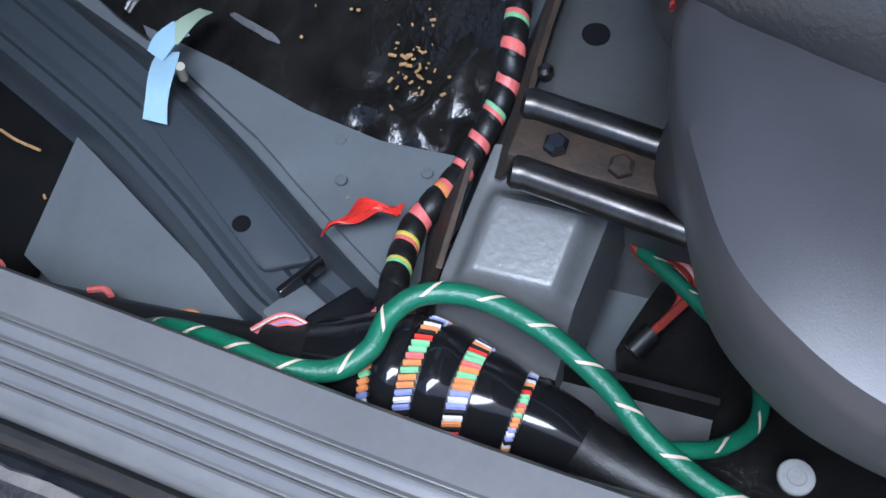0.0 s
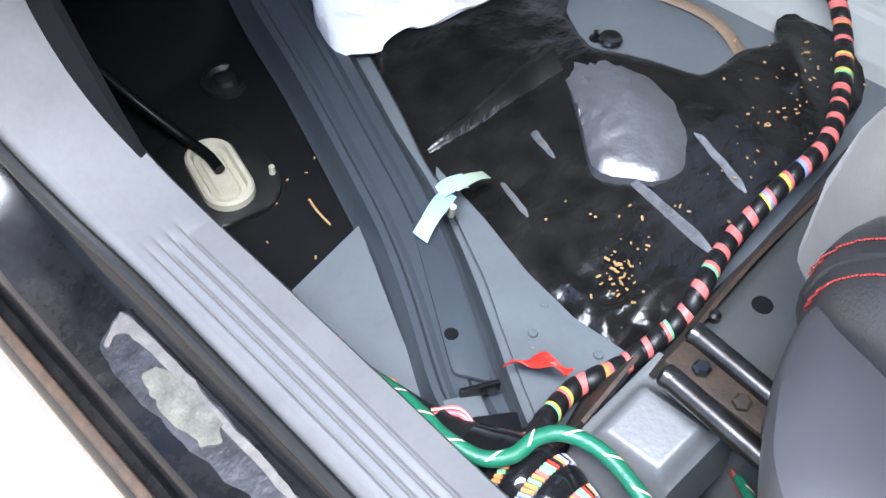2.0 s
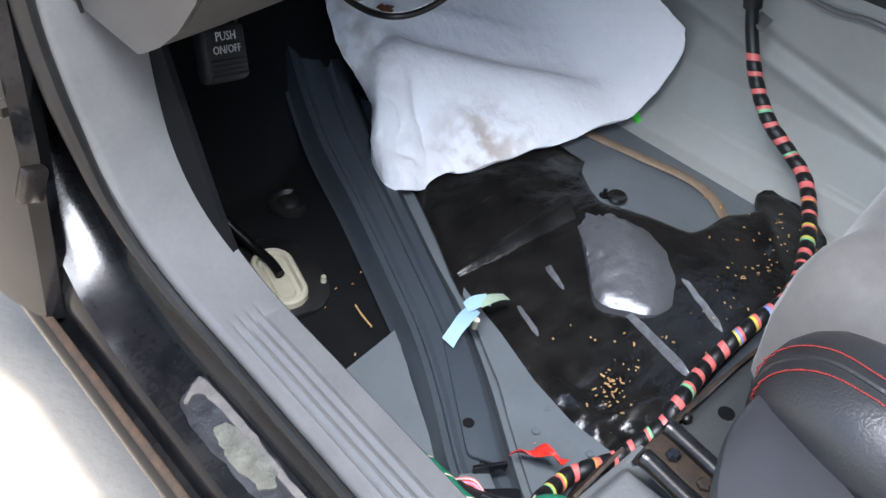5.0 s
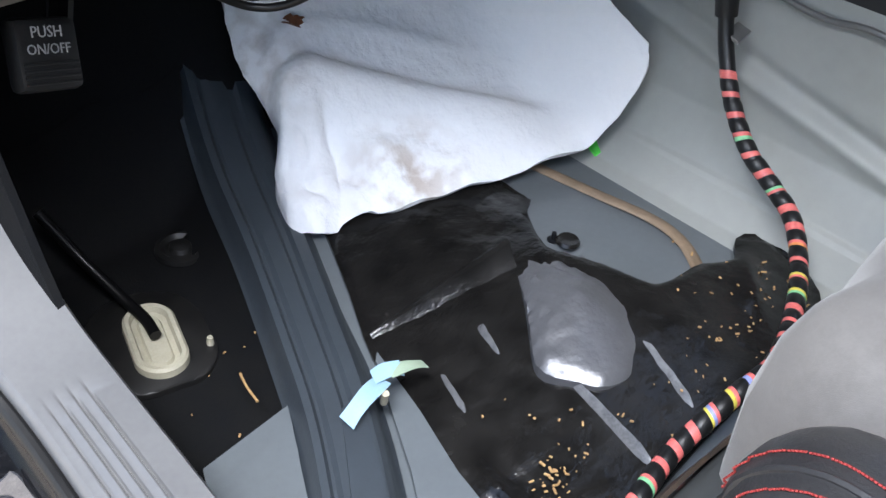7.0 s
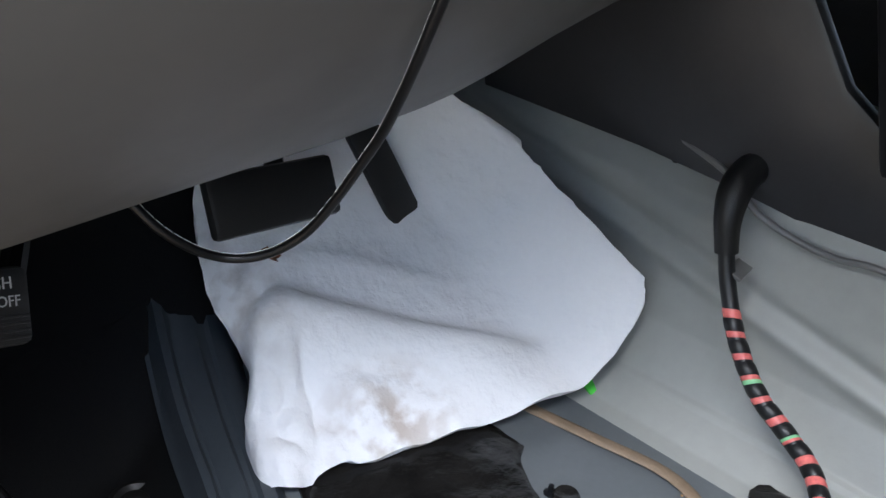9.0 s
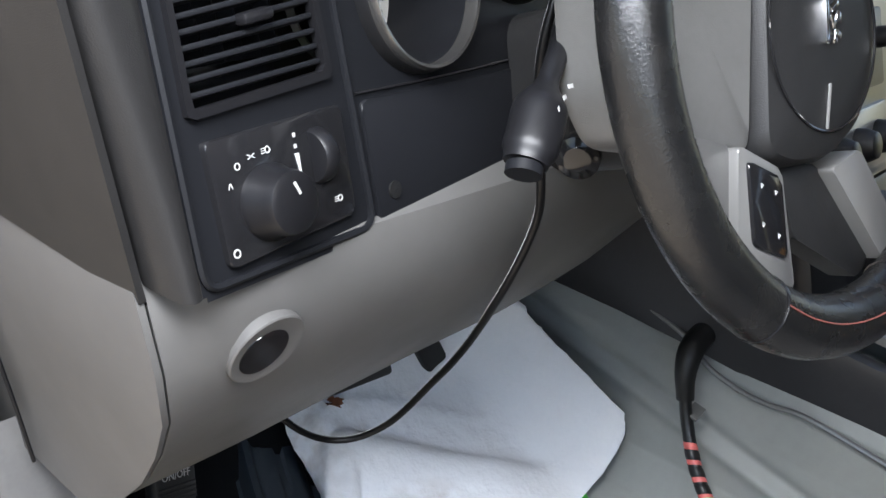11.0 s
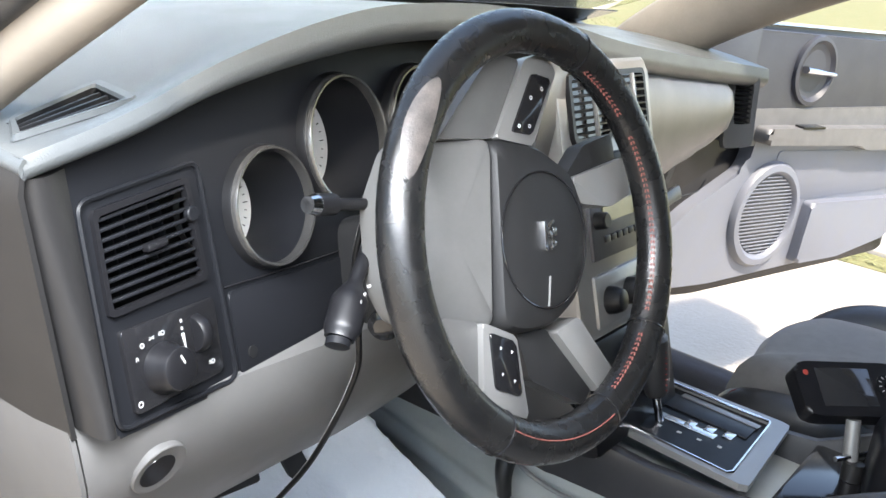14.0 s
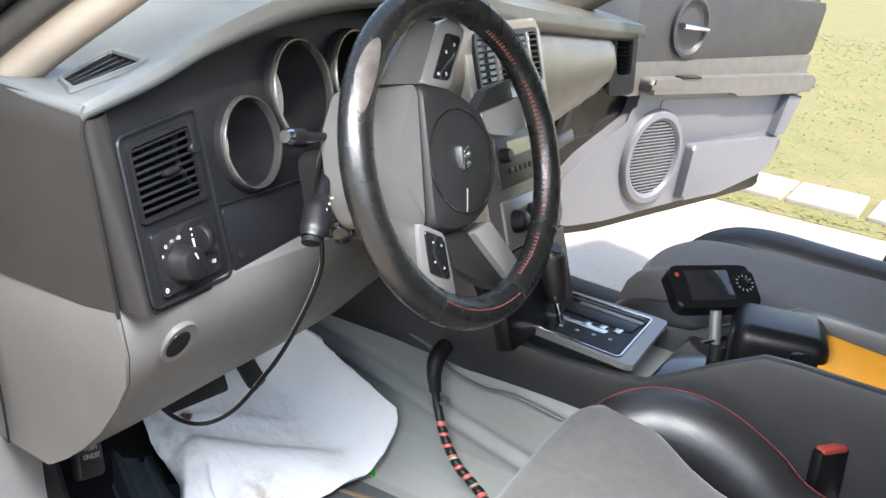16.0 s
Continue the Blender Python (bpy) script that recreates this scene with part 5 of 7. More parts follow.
def pedals():
    p = thing("brake_pedal", "black rubber brake pedal under the dashboard", "pedal", (-0.27, 0.46, 0.5))
    part("pad", box((0.13, 0.012, 0.052), pose(-0.297, 0.440, 0.566, -28, 4, 0), 0.005), M["rubber"], p)
    part("arm", tube([V(-0.27, 0.47, 0.55), V(-0.25, 0.52, 0.66), V(-0.25, 0.56, 0.80)], 0.009, 8, 5), M["blackplastic"], p)
    p = thing("accelerator_pedal", "narrow black accelerator pedal", "pedal", (-0.14, 0.46, 0.5))
    part("pad", box((0.038, 0.012, 0.125), pose(-0.130, 0.485, 0.535, -24, -20, 0), 0.005), M["rubber"], p)
    part("arm", tube([V(-0.15, 0.50, 0.585), V(-0.17, 0.54, 0.68), V(-0.17, 0.56, 0.80)], 0.007, 8, 5), M["blackplastic"], p)
    p = thing("parking_brake_pedal", "black foot parking brake pedal with white lettering", "pedal", (-0.56, 0.37, 0.59))
    pm = basis(V(-0.562, 0.372, 0.588), V(0.93, 0.18, -0.30), V(0.25, 0.45, 0.86))
    pad = part("pad", box((0.050, 0.048, 0.016), pm, 0.005), M["rubber"], p)
    text_mesh("PUSH", 0.0105, pm @ pose(-0.001, 0.014, 0.0084), M["print"], pad, "lettering")
    text_mesh("ON/OFF", 0.0095, pm @ pose(-0.001, 0.003, 0.0084), M["print"], pad, "lettering")
    for k in range(4):
        part("rib", box((0.044, 0.002, 0.002), pm @ pose(0, -0.006 - 0.0042 * k, 0.008), 0.0005), M["rubber"], pad)
    part("arm", tube([V(-0.545, 0.385, 0.58), V(-0.50, 0.46, 0.62), V(-0.47, 0.56, 0.75)], 0.009, 8, 5), M["blackplastic"], p)


pedals()


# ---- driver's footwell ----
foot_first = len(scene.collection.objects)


def beam():
    """Pressed steel channel that runs from the sill up to the toe board."""
    t = thing("floor_beam", "blue grey pressed steel channel beam across the footwell floor", "floor beam", (-0.45, 0.2, 0.31))
    left = [V(-0.592, 0.030), V(-0.580, 0.058), V(-0.539, 0.12), V(-0.504, 0.18), V(-0.471, 0.25), V(-0.417, 0.373), V(-0.382, 0.47), V(-0.357, 0.54), V(-0.328, 0.62), V(-0.310, 0.67)]
    right = [V(-0.552, -0.018), V(-0.528, 0.022), V(-0.471, 0.108), V(-0.430, 0.180), V(-0.394, 0.254), V(-0.345, 0.355), V(-0.302, 0.455), V(-0.268, 0.54), V(-0.235, 0.62), V(-0.215, 0.67)]
    lz = [0.330, 0.331, 0.333, 0.335, 0.336, 0.338, 0.350, 0.385, 0.455, 0.500]
    prof = [(-0.10, -0.032), (-0.05, -0.028), (0.0, -0.010), (0.05, 0.0), (0.14, 0.001), (0.19, -0.004), (0.23, -0.004), (0.29, 0.0), (0.48, 0.001), (0.53, -0.003), (0.60, -0.003), (0.65, 0.001), (0.80, 0.001), (0.86, -0.003), (0.93, -0.010), (1.0, -0.022), (1.08, -0.026)]
    L = smooth_path([V(p.x, p.y, z) for p, z in zip(left, lz)], 10)
    Rr = smooth_path([V(p.x, p.y, z) for p, z in zip(right, lz)], 10)
    bm = bmesh.new()
    rings = []
    for a, b in zip(L, Rr):
        rings.append([a + (b - a) * s + V(0, 0, h) for s, h in prof])
    skin(bm, rings, False)
    thicken(bm, 0.0025)
    part("channel", bm, M["beampaint"], t)
    # welded stiffener plate at the lower end
    bm = plate(rounded([(-0.562, 0.048), (-0.548, 0.022), (-0.50, 0.090), (-0.458, 0.160), (-0.475, 0.168), (-0.522, 0.103)], 0.005), 0.003, pose(0, 0, 0.3345), 0.0015)
    part("stiffener", bm, M["beampaint"], t, "raised welded strip")
    part("hole", disc_solid([(0.0055, 0), (0.0055, 0.0006)], 20, pose(-0.537, 0.071, 0.3378)), M["tarflat"], t, "round hole")
    part("hole", disc_solid([(0.0062, 0), (0.0062, 0.0012)], 20, pose(-0.343, 0.466, 0.3375)), M["tarflat"], t, "round hole")
    return t


beam()


def floor_details():
    # bracket flange right of the beam
    fl = [(-0.545, -0.028), (-0.520, 0.012), (-0.462, 0.100), (-0.408, 0.200), (-0.402, 0.205), (-0.418, 0.136), (-0.437, 0.074), (-0.447, 0.020), (-0.446, -0.035), (-0.49, -0.045)]
    solo("floor_plate", draped(fl, lambda x, y: floor_z(x, y) + 0.006 + 0.004 * step01(-0.47, -0.455, x + 0.25 * y), 0.012, 0.005), M["pan"], "blue grey steel plate spot welded to the floor", "floor plate")
    s = thing("weld_spots", "small round weld marks on the floor plate", "weld spot", (-0.48, 0.0, 0.31))
    for x, y in ((-0.480, 0.035), (-0.452, 0.045), (-0.462, -0.015)):
        part("weld", disc_solid([(0.004, 0), (0.0035, 0.0012), (0.001, 0.0016)], 14, pose(x, y, floor_z(x, y) + 0.0098)), M["pan"], s)
    # left plate with two pressed creases
    lp = [(-0.490, 0.215), (-0.578, 0.206), (-0.600, 0.16), (-0.606, 0.06), (-0.590, 0.02), (-0.555, 0.10)]

    def lz(x, y):
        return 0.3085 + 0.003 * math.exp(-((y - 0.165 - 0.25 * (x + 0.55)) / 0.006) ** 2) + 0.003 * math.exp(-((y - 0.182 - 0.25 * (x + 0.55)) / 0.005) ** 2)

    solo("floor_plate", draped(lp, lz, 0.008, 0.005), M["pan"], "blue grey steel plate with pressed creases beside the sill", "floor plate")
    # sealer bead
    solo("seam_sealer", tube([V(-0.125, 0.33, 0.352), V(-0.118, 0.272, 0.354), V(-0.108, 0.20, 0.356), V(-0.100, 0.14, 0.358), V(-0.106, 0.10, 0.357), V(-0.128, 0.064, 0.354)], 0.007, 10, 8, flat=0.45), M["seam"], "tan bead of seam sealer along the floor joint", "sealer bead")
    solo("stud", disc_solid([(0.006, 0), (0.006, 0.002), (0.0025, 0.003), (0.0025, 0.010), (0.001, 0.011)], 14, pose(-0.198, 0.185, 0.352)), M["dark"], "small grey threaded stud on the floor", "stud")


floor_details()


def mats():
    big = [(-0.405, 0.207), (-0.420, 0.136), (-0.438, 0.074), (-0.446, 0.015), (-0.445, -0.035), (-0.40, -0.046), (-0.30, -0.046), (-0.20, -0.048), (-0.11, -0.045), (-0.055, -0.01), (-0.050, 0.045), (-0.070, 0.066), (-0.100, 0.050), (-0.132, 0.066), (-0.165, 0.070), (-0.190, 0.078), (-0.205, 0.125), (-0.222, 0.175), (-0.190, 0.225), (-0.170, 0.245), (-0.180, 0.33), (-0.20, 0.43), (-0.29, 0.47), (-0.33, 0.37), (-0.37, 0.28)]

    def hz(x, y):
        z = floor_z(x, y) + 0.007
        z += 0.010 * step01(-0.40, -0.25, x) * step01(-0.03, 0.06, y) * step01(0.24, 0.14, y)
        # pressed ribs and creases under the mat
        for cx, cy, ang, ln, w, h in ((-0.428, 0.032, 78, 0.045, 0.006, 0.006), (-0.405, -0.010, -20, 0.05, 0.008, 0.006), (-0.12, 0.02, 40, 0.05, 0.012, 0.006)):
            c, s = math.cos(radians(ang)), math.sin(radians(ang))
            a, b = (x - cx) * c + (y - cy) * s, -(x - cx) * s + (y - cy) * c
            z += h * math.exp(-(b / w) ** 2) * step01(ln, ln * 0.3, abs(a))
        z += 0.0014 * nz(x, y, 0, 30) + 0.0008 * nz(x, y, 4, 80) + 0.0005 * nz(x, y, 9, 190)
        z += 0.004 * nz(x, y, 6, 75) * step01(-0.37, -0.42, x) * step01(0.07, 0.03, y)
        z -= 0.003 * step01(0.006, 0.0, edge_dist(big, x, y))
        return z

    tar_mat = solo("damping_mat", draped(smooth_ring(big, 3), hz, 0.0036, 0.006), M["tar"], "glossy black tar damping mat moulded over the floor", "damping mat")
    # ridges pressed up through the mat: ends, half width and height at either end
    for (ax, ay), (bx, by), wa, wb, ha, hb in (((-0.380, 0.150), (-0.393, 0.108), 0.0018, 0.0028, 0.006, 0.007), ((-0.314, 0.104), (-0.333, -0.036), 0.0018, 0.0046, 0.005, 0.010), ((-0.253, 0.044), (-0.272, -0.024), 0.0022, 0.0036, 0.006, 0.008), ((-0.327, 0.158), (-0.338, 0.124), 0.0036, 0.0016, 0.008, 0.004)):
        rings = []
        for k in range(15):
            f = k / 14
            x, y = ax + (bx - ax) * f + 0.0012 * nz(f * 4, ax, 3), ay + (by - ay) * f + 0.0012 * nz(f * 4, ay, 5)
            end = min(1.0, 6 * min(f, 1 - f) + 0.05)
            w, h = (wa + (wb - wa) * f) * (0.5 + 0.5 * end), (ha + (hb - ha) * f) * end
            side = V(by - ay, ax - bx, 0).normalized()
            base = V(x, y, hz(x, y) - 0.001)
            rings.append([base + side * w * e + V(0, 0, h * q) for e, q in ((-1.3, -0.2), (-0.8, 0.25), (-0.35, 0.85), (0.0, 1.0), (0.35, 0.80), (0.9, 0.2), (1.3, -0.2))])
        bm = bmesh.new()
        skin(bm, rings, False)
        thicken(bm, 0.0015)
        # coloured pale for the sky that the ridge reflects
        part("rib", bm, M["ribsheen"], tar_mat, "pressed ridge with its sheen painted pale")
    rings = []
    for k in range(13):
        f = k / 12
        x, y = -0.392 + 0.134 * f, 0.224 - 0.032 * f
        w, h = 0.002 + 0.012 * f, 0.002 + 0.017 * f
        base = V(x, y, hz(x, y) - 0.001)
        rings.append([base + V(0.232, 0.972, 0) * w * e + V(0, 0, h * q) for e, q in ((-1.5, -0.2), (-0.5, 0.5), (-0.1, 0.95), (0.15, 1.0), (0.5, 0.75), (1.2, 0.1))])
    bm = bmesh.new()
    skin(bm, rings, False)
    thicken(bm, 0.0015)
    part("rib", bm, M["tar"], tar_mat, "tapering black ridge running into the pad")
    left = [(-0.490, 0.213), (-0.535, 0.209), (-0.580, 0.206), (-0.606, 0.20), (-0.618, 0.30), (-0.60, 0.42), (-0.575, 0.62), (-0.36, 0.64), (-0.335, 0.60), (-0.365, 0.52), (-0.385, 0.46), (-0.418, 0.36), (-0.470, 0.25)]
    solo("damping_mat", draped(left, lambda x, y: floor_z(x, y) + 0.005 + 0.0012 * nz(x, y, 7, 60) + 0.02 * step01(-0.56, -0.62, x), 0.008, 0.006), M["tarflat"], "dull black floor insulation mat beside the beam", "damping mat")
    toe = [(-0.625, 0.57), (-0.54, 0.575), (-0.44, 0.59), (-0.348, 0.575), (-0.30, 0.53), (-0.255, 0.47), (-0.12, 0.47), (-0.12, 0.665), (-0.625, 0.665)]
    solo("toe_board_mat", draped(toe, lambda x, y: floor_z(x, y) + 0.007 + 0.002 * nz(x, y, 9, 40), 0.012, 0.007), M["tarflat"], "dull black insulation mat on the toe board", "insulation mat")
    # glossy dome over a bulge in the floor
    dome = [(-0.250, 0.193), (-0.234, 0.172), (-0.205, 0.172), (-0.184, 0.155), (-0.192, 0.105), (-0.222, 0.055), (-0.285, 0.027), (-0.313, 0.036), (-0.338, 0.086), (-0.288, 0.144)]

    def dz(x, y):
        d = edge_dist(dome, x, y)
        a, b = (x + 0.262) * 0.36 + (y - 0.104) * 0.93, -(x + 0.262) * 0.93 + (y - 0.104) * 0.36
        rr = min(1.0, (a / 0.098) ** 2 + (b / 0.070) ** 2)
        return 0.350 + 0.030 * (1 - rr ** 0.62) - 0.004 * step01(0.008, 0.0, d) + 0.0012 * nz(x, y, 2, 60) + 0.006 * abs(nz(x, y, 2, 70)) * step01(0.09, 0.15, y + 0.5 * (-0.25 - x)) + 0.0022 * nz(x, y, 7, 150) * step01(0.09, 0.15, y + 0.5 * (-0.25 - x))

    solo("damping_pad", draped(rounded(dome, 0.016), dz, 0.004, 0.012), M["foil"], "shiny crinkled grey damping pad over a floor bulge", "damping pad")
    solo("drain_plug", disc_solid([(0.012, 0), (0.010, 0.003), (0.004, 0.001)], 18, pose(-0.196, 0.170, 0.360)), M["tar"], "small black tar plug beside the pad", "plug")
    # kick panel insulation on the pillar foot
    def kick_fn(u, v):
        y = 0.10 + 0.58 * u
        hi = 0.405 + 0.30 * step01(0.24, 0.40, y)
        return V(-0.627 + 0.004 * math.sin(9 * u) - 0.006 * step01(0.25, 0.36, y), y, 0.26 + (hi - 0.26) * v)

    kick = sheet(kick_fn, 30, 16, 0.006)
    solo("kick_panel", kick, M["tarflat"], "dull black insulation behind the pillar foot", "kick panel", kind="structure")


mats()


def carpet_pad():
    """White padding sheet folded down from the toe board over beam and tunnel."""
    low = smooth_path([V(-0.350, 0.392, 0.343), V(-0.362, 0.360, 0.340), V(-0.345, 0.338, 0.340), V(-0.315, 0.335, 0.344), V(-0.280, 0.310, 0.352), V(-0.215, 0.282, 0.366), V(-0.15, 0.262, 0.372), V(-0.085, 0.246, 0.374), V(-0.046, 0.238, 0.402), V(-0.020, 0.232, 0.438), V(-0.012, 0.242, 0.464)], 8)
    top = smooth_path([V(-0.318, 0.520, 0.455), V(-0.30, 0.56, 0.49), V(-0.27, 0.585, 0.53), V(-0.24, 0.60, 0.57), V(-0.21, 0.61, 0.61), V(-0.18, 0.61, 0.64), V(-0.15, 0.60, 0.655), V(-0.135, 0.58, 0.655), V(-0.115, 0.54, 0.64), V(-0.085, 0.48, 0.605), V(-0.052, 0.395, 0.562)], 8)
    n = len(low) - 1

    def fn(u, v):
        i = min(int(u * n), n - 1)
        f = u * n - i
        a, b = low[i].lerp(low[i + 1], f), top[i].lerp(top[i + 1], f)
        v2 = v
        q = a.lerp(b, v2)
        sag = math.sin(math.pi * v2)
        sag *= step01(1.0, 0.72, u)
        q.z -= 0.030 * sag * step01(0.2, 0.6, u)
        q.y += 0.030 * sag * step01(0.2, 0.6, u)
        # the long fold across the sheet and soft wrinkles below it
        fold = 0.33 + 0.12 * step01(0.0, 0.22, u) - 0.36 * step01(0.2, 0.75, u)
        q += V(0, -0.5, 0.86) * 0.017 * math.exp(-((v2 - fold) / (0.034 if v2 > fold else 0.13)) ** 2) * step01(0.0, 0.15, u) * step01(0.95, 0.55, u)
        q.x += 0.024 * math.exp(-((v2 - 0.42) / 0.2) ** 2) * step01(0.22, 0.0, u)
        wr = step01(fold, fold - 0.2, v2)
        q += V(0, -0.4, 0.9) * (0.016 * nz(u * 5, v * 4, 1) + 0.015 * nz(u * 11, v * 7, 2) + 0.005 * (0.4 - abs(nz(u * 12 + 3 * v, v * 9 - 2 * u, 5)) * 2)) * (0.2 + wr) * step01(1.0, 0.8, u * 0.9)
        # faint pressed creases above the fold
        q += V(0, -0.4, 0.9) * 0.003 * math.exp(-((v2 - fold - 0.10 - 0.15 * u) / 0.016) ** 2) * step01(0.05, 0.2, u) * step01(0.75, 0.55, u)
        q += V(-0.004, -0.004, 0.016) * step01(0.72, 0.95, u)
        q.z += 0.003 * nz(u * 22, 0, 9) * step01(0.12, 0.0, v2)
        return q

    solo("carpet_padding", sheet(fn, 90, 72, -0.006), M["cloth"], "white felt carpet padding folded down over the footwell", "carpet padding")
    return fn


felt = carpet_pad()
q = felt(0.31, 0.535)
bm = bmesh.new()
sheet(lambda u, v: q + V(0.022 * (u - 0.5), 0.016 * (v - 0.5) + 0.004 * math.sin(5 * u), 0.013 + 0.004 * u * v + 0.003 * math.sin(7 * u + 3 * v)), 6, 5, 0.0008, bm=bm, keep=lambda u, v: (u - 0.5) ** 2 + (v - 0.5) ** 2 < 0.2)
solo("dry_leaf", bm, M["leaf"], "small brown dry leaf lying on the white padding", "leaf")

GT = V(-0.045, 0.2515, 0.362)
gt = thing("green_clip", "bright green torn plastic tag on the floor", "plastic tag", GT)
part("tag", plate(rounded([(-0.014, -0.006), (-0.004, -0.008), (0.013, -0.004), (0.014, 0.004), (0.004, 0.006), (-0.010, 0.006)], 0.002), 0.003, basis(GT, V(1, 0.1, 0.25), V(0, 1, 0.3)), 0.001), M["limegreen"], gt)


def spiral_loom(name, label, pts, r, colours, gap, start=0.0, end=1.0, group=""):
    """A loom bound in a spiral of black tape, with bands of coloured wire showing between the turns."""
    t = thing(name, label, "wiring loom", pts[0], group)
    p = smooth_path(pts, 14)
    frames = path_frames(p)
    length = [0.0]
    for a, b in zip(p, p[1:]):
        length.append(length[-1] + (b - a).length)
    total = length[-1]
    part("core", tube(pts, r * 0.93, 14, 14), M["loom"], t, "black wrapped core")

    def at(s):
        s = max(0.0, min(total, s))
        for i in range(len(length) - 1):
            if length[i + 1] >= s:
                f = (s - length[i]) / max(1e-9, length[i + 1] - length[i])
                q0, s0, u0, d0 = frames[i]
                q1, s1, u1, d1 = frames[i + 1]
                return q0.lerp(q1, f), s0.lerp(s1, f).normalized(), u0.lerp(u1, f).normalized(), d0
        return frames[-1]

    k, pos = 0, total * start
    while pos < total * end:
        # one band: short wires along the loom, spread round it in a helix
        col = colours[k % len(colours)] if isinstance(colours[k % len(colours)], (list, tuple)) else [colours[k % len(colours)]]
        band = None
        jit = random.uniform(0.6, 1.25)
        for j, c in enumerate(col):
            bm = bmesh.new()
            rows = []
            m = 26
            w = gap * 0.36 * jit / len(col)
            for i in range(m + 1):
                a = 2 * math.pi * (i / m) * 0.98
                s = pos + gap * 0.55 * (i / m) + gap * 0.36 * jit * j / len(col)
                row = []
                for e in (0.0, 0.5, 1.0):
                    q, sd, up, d = at(s + w * e)
                    rr = r * (0.945 + 0.045 * math.sin(math.pi * e))
                    row.append(q + (sd * math.cos(a) + up * math.sin(a)) * rr)
                rows.append(row)
            skin(bm, rows, False)
            ob = part("wire_band", bm, M[c], t)
        # the turn of tape next to it stands proud
        bm = bmesh.new()
        rows = []
        for i in range(33):
            a = 2 * math.pi * i / 32
            s = pos + gap * 0.55 * (i / 32) + gap * 0.40
            row = []
            for e, h in ((0.0, 0.94), (0.12, 1.02), (0.5, 1.04), (0.88, 1.02), (1.0, 0.94)):
                q, sd, up, d = at(s + gap * 0.58 * e)
                row.append(q + (sd * math.cos(a) + up * math.sin(a)) * r * h)
            rows.append(row)
        skin(bm, rows, False)
        part("tape_turn", bm, M["loom"], t)
        pos += gap
        k += 1
    return t


LOOM = [V(0.060, 0.180, 0.598), V(0.036, 0.178, 0.606), V(0.008, 0.177, 0.606), V(-0.014, 0.174, 0.596), V(-0.025, 0.169, 0.574), V(-0.026, 0.162, 0.545), V(-0.031, 0.149, 0.515), V(-0.045, 0.123, 0.480), V(-0.060, 0.088, 0.452), V(-0.066, 0.055, 0.435), V(-0.078, 0.022, 0.422), V(-0.108, -0.006, 0.410), V(-0.160, -0.034, 0.404), V(-0.232, -0.057, 0.404), V(-0.290, -0.052, 0.395), V(-0.343, -0.045, 0.372), V(-0.397, -0.052, 0.368), V(-0.418, -0.053, 0.354), V(-0.466, -0.042, 0.338), V(-0.495, -0.034, 0.342), V(-0.511, -0.027, 0.340), V(-0.529, -0.026, 0.342), V(-0.560, -0.030, 0.352), V(-0.600, -0.035, 0.362)]
P1 = ["pink"]
lm = spiral_loom("wiring_loom", "black taped wiring loom with pink wires showing between the turns", LOOM, 0.0080, [P1, P1, P1, ["pink", "wgreen"], P1, P1, ["wgreen", "pink"], P1, P1, ["pink", "orange"], P1, ["yellow", "pink"], ["yellow", "wgreen"], P1, P1, P1, P1, P1, ["pink", "wblue"], ["pink", "yellow"], ["pink", "wblue", "yellow"]], 0.0200, 0.20, 0.95)
part("upper_sleeve", tube(LOOM[:6], lambda t: 0.0150 - 0.0045 * step01(0.55, 1.0, t), 16, 10), M["rubber"], lm, "black ribbed sleeve")
part("fixing_tab", box((0.026, 0.004, 0.016), basis(V(-0.018, 0.150, 0.530), V(1, 0.1, 0.1), V(0, -0.3, 1)), 0.001), M["satin"], lm, "bright metal fixing tab")

# metal loom stay on the tunnel edge
stay = thing("loom_stay", "bright bent metal stay where the loom leaves the console", "metal stay", (0.042, 0.264, 0.578))
part("stay", tube([V(0.036, 0.2585, 0.612), V(0.037, 0.261, 0.596), V(0.042, 0.264, 0.578)], 0.0036, 8, 5), M["steel"], stay)
part("stay_loop", tube([V(0.036, 0.262, 0.606), V(0.029, 0.254, 0.610), V(0.034, 0.244, 0.604), V(0.040, 0.240, 0.598)], 0.0022, 8, 5), M["chrome"], stay, "bright bent end")


def paper_tag():
    o = V(-0.438, 0.158, 0.347)
    t = thing("paper_tape", "pale blue and green paper tape tag tied to a stud", "tape tag", o)

    def strip(a, b, w, mat, lift, twist, name):
        d = (b - a).normalized()
        s = d.cross(V(0, 0, 1)).normalized()

        def fn(u, v):
            q = a.lerp(b, u)
            return q + s * w * (v - 0.5) * (1 + 0.1 * math.sin(6 * u)) + V(0, 0, lift * math.sin(math.pi * u * 0.9) + twist * (v - 0.5) * u * w)

        return part(name, sheet(fn, 10, 4, 0.0006), M[mat], t)

    strip(V(-0.440, 0.158, 0.350), V(-0.488, 0.147, 0.343), 0.014, "bluetape", 0.006, 0.4, "blue_strip")
    strip(V(-0.446, 0.164, 0.352), V(-0.424, 0.155, 0.354), 0.014, "bluetape", 0.004, -0.3, "blue_strip")
    strip(V(-0.436, 0.157, 0.356), V(-0.403, 0.149, 0.349), 0.012, "greentape", 0.004, 0.2, "green_strip")
    part("stud_end", tube([V(-0.446, 0.150, 0.335), V(-0.449, 0.146, 0.351)], 0.0030, 10, 0), M["cream"], t)


paper_tag()


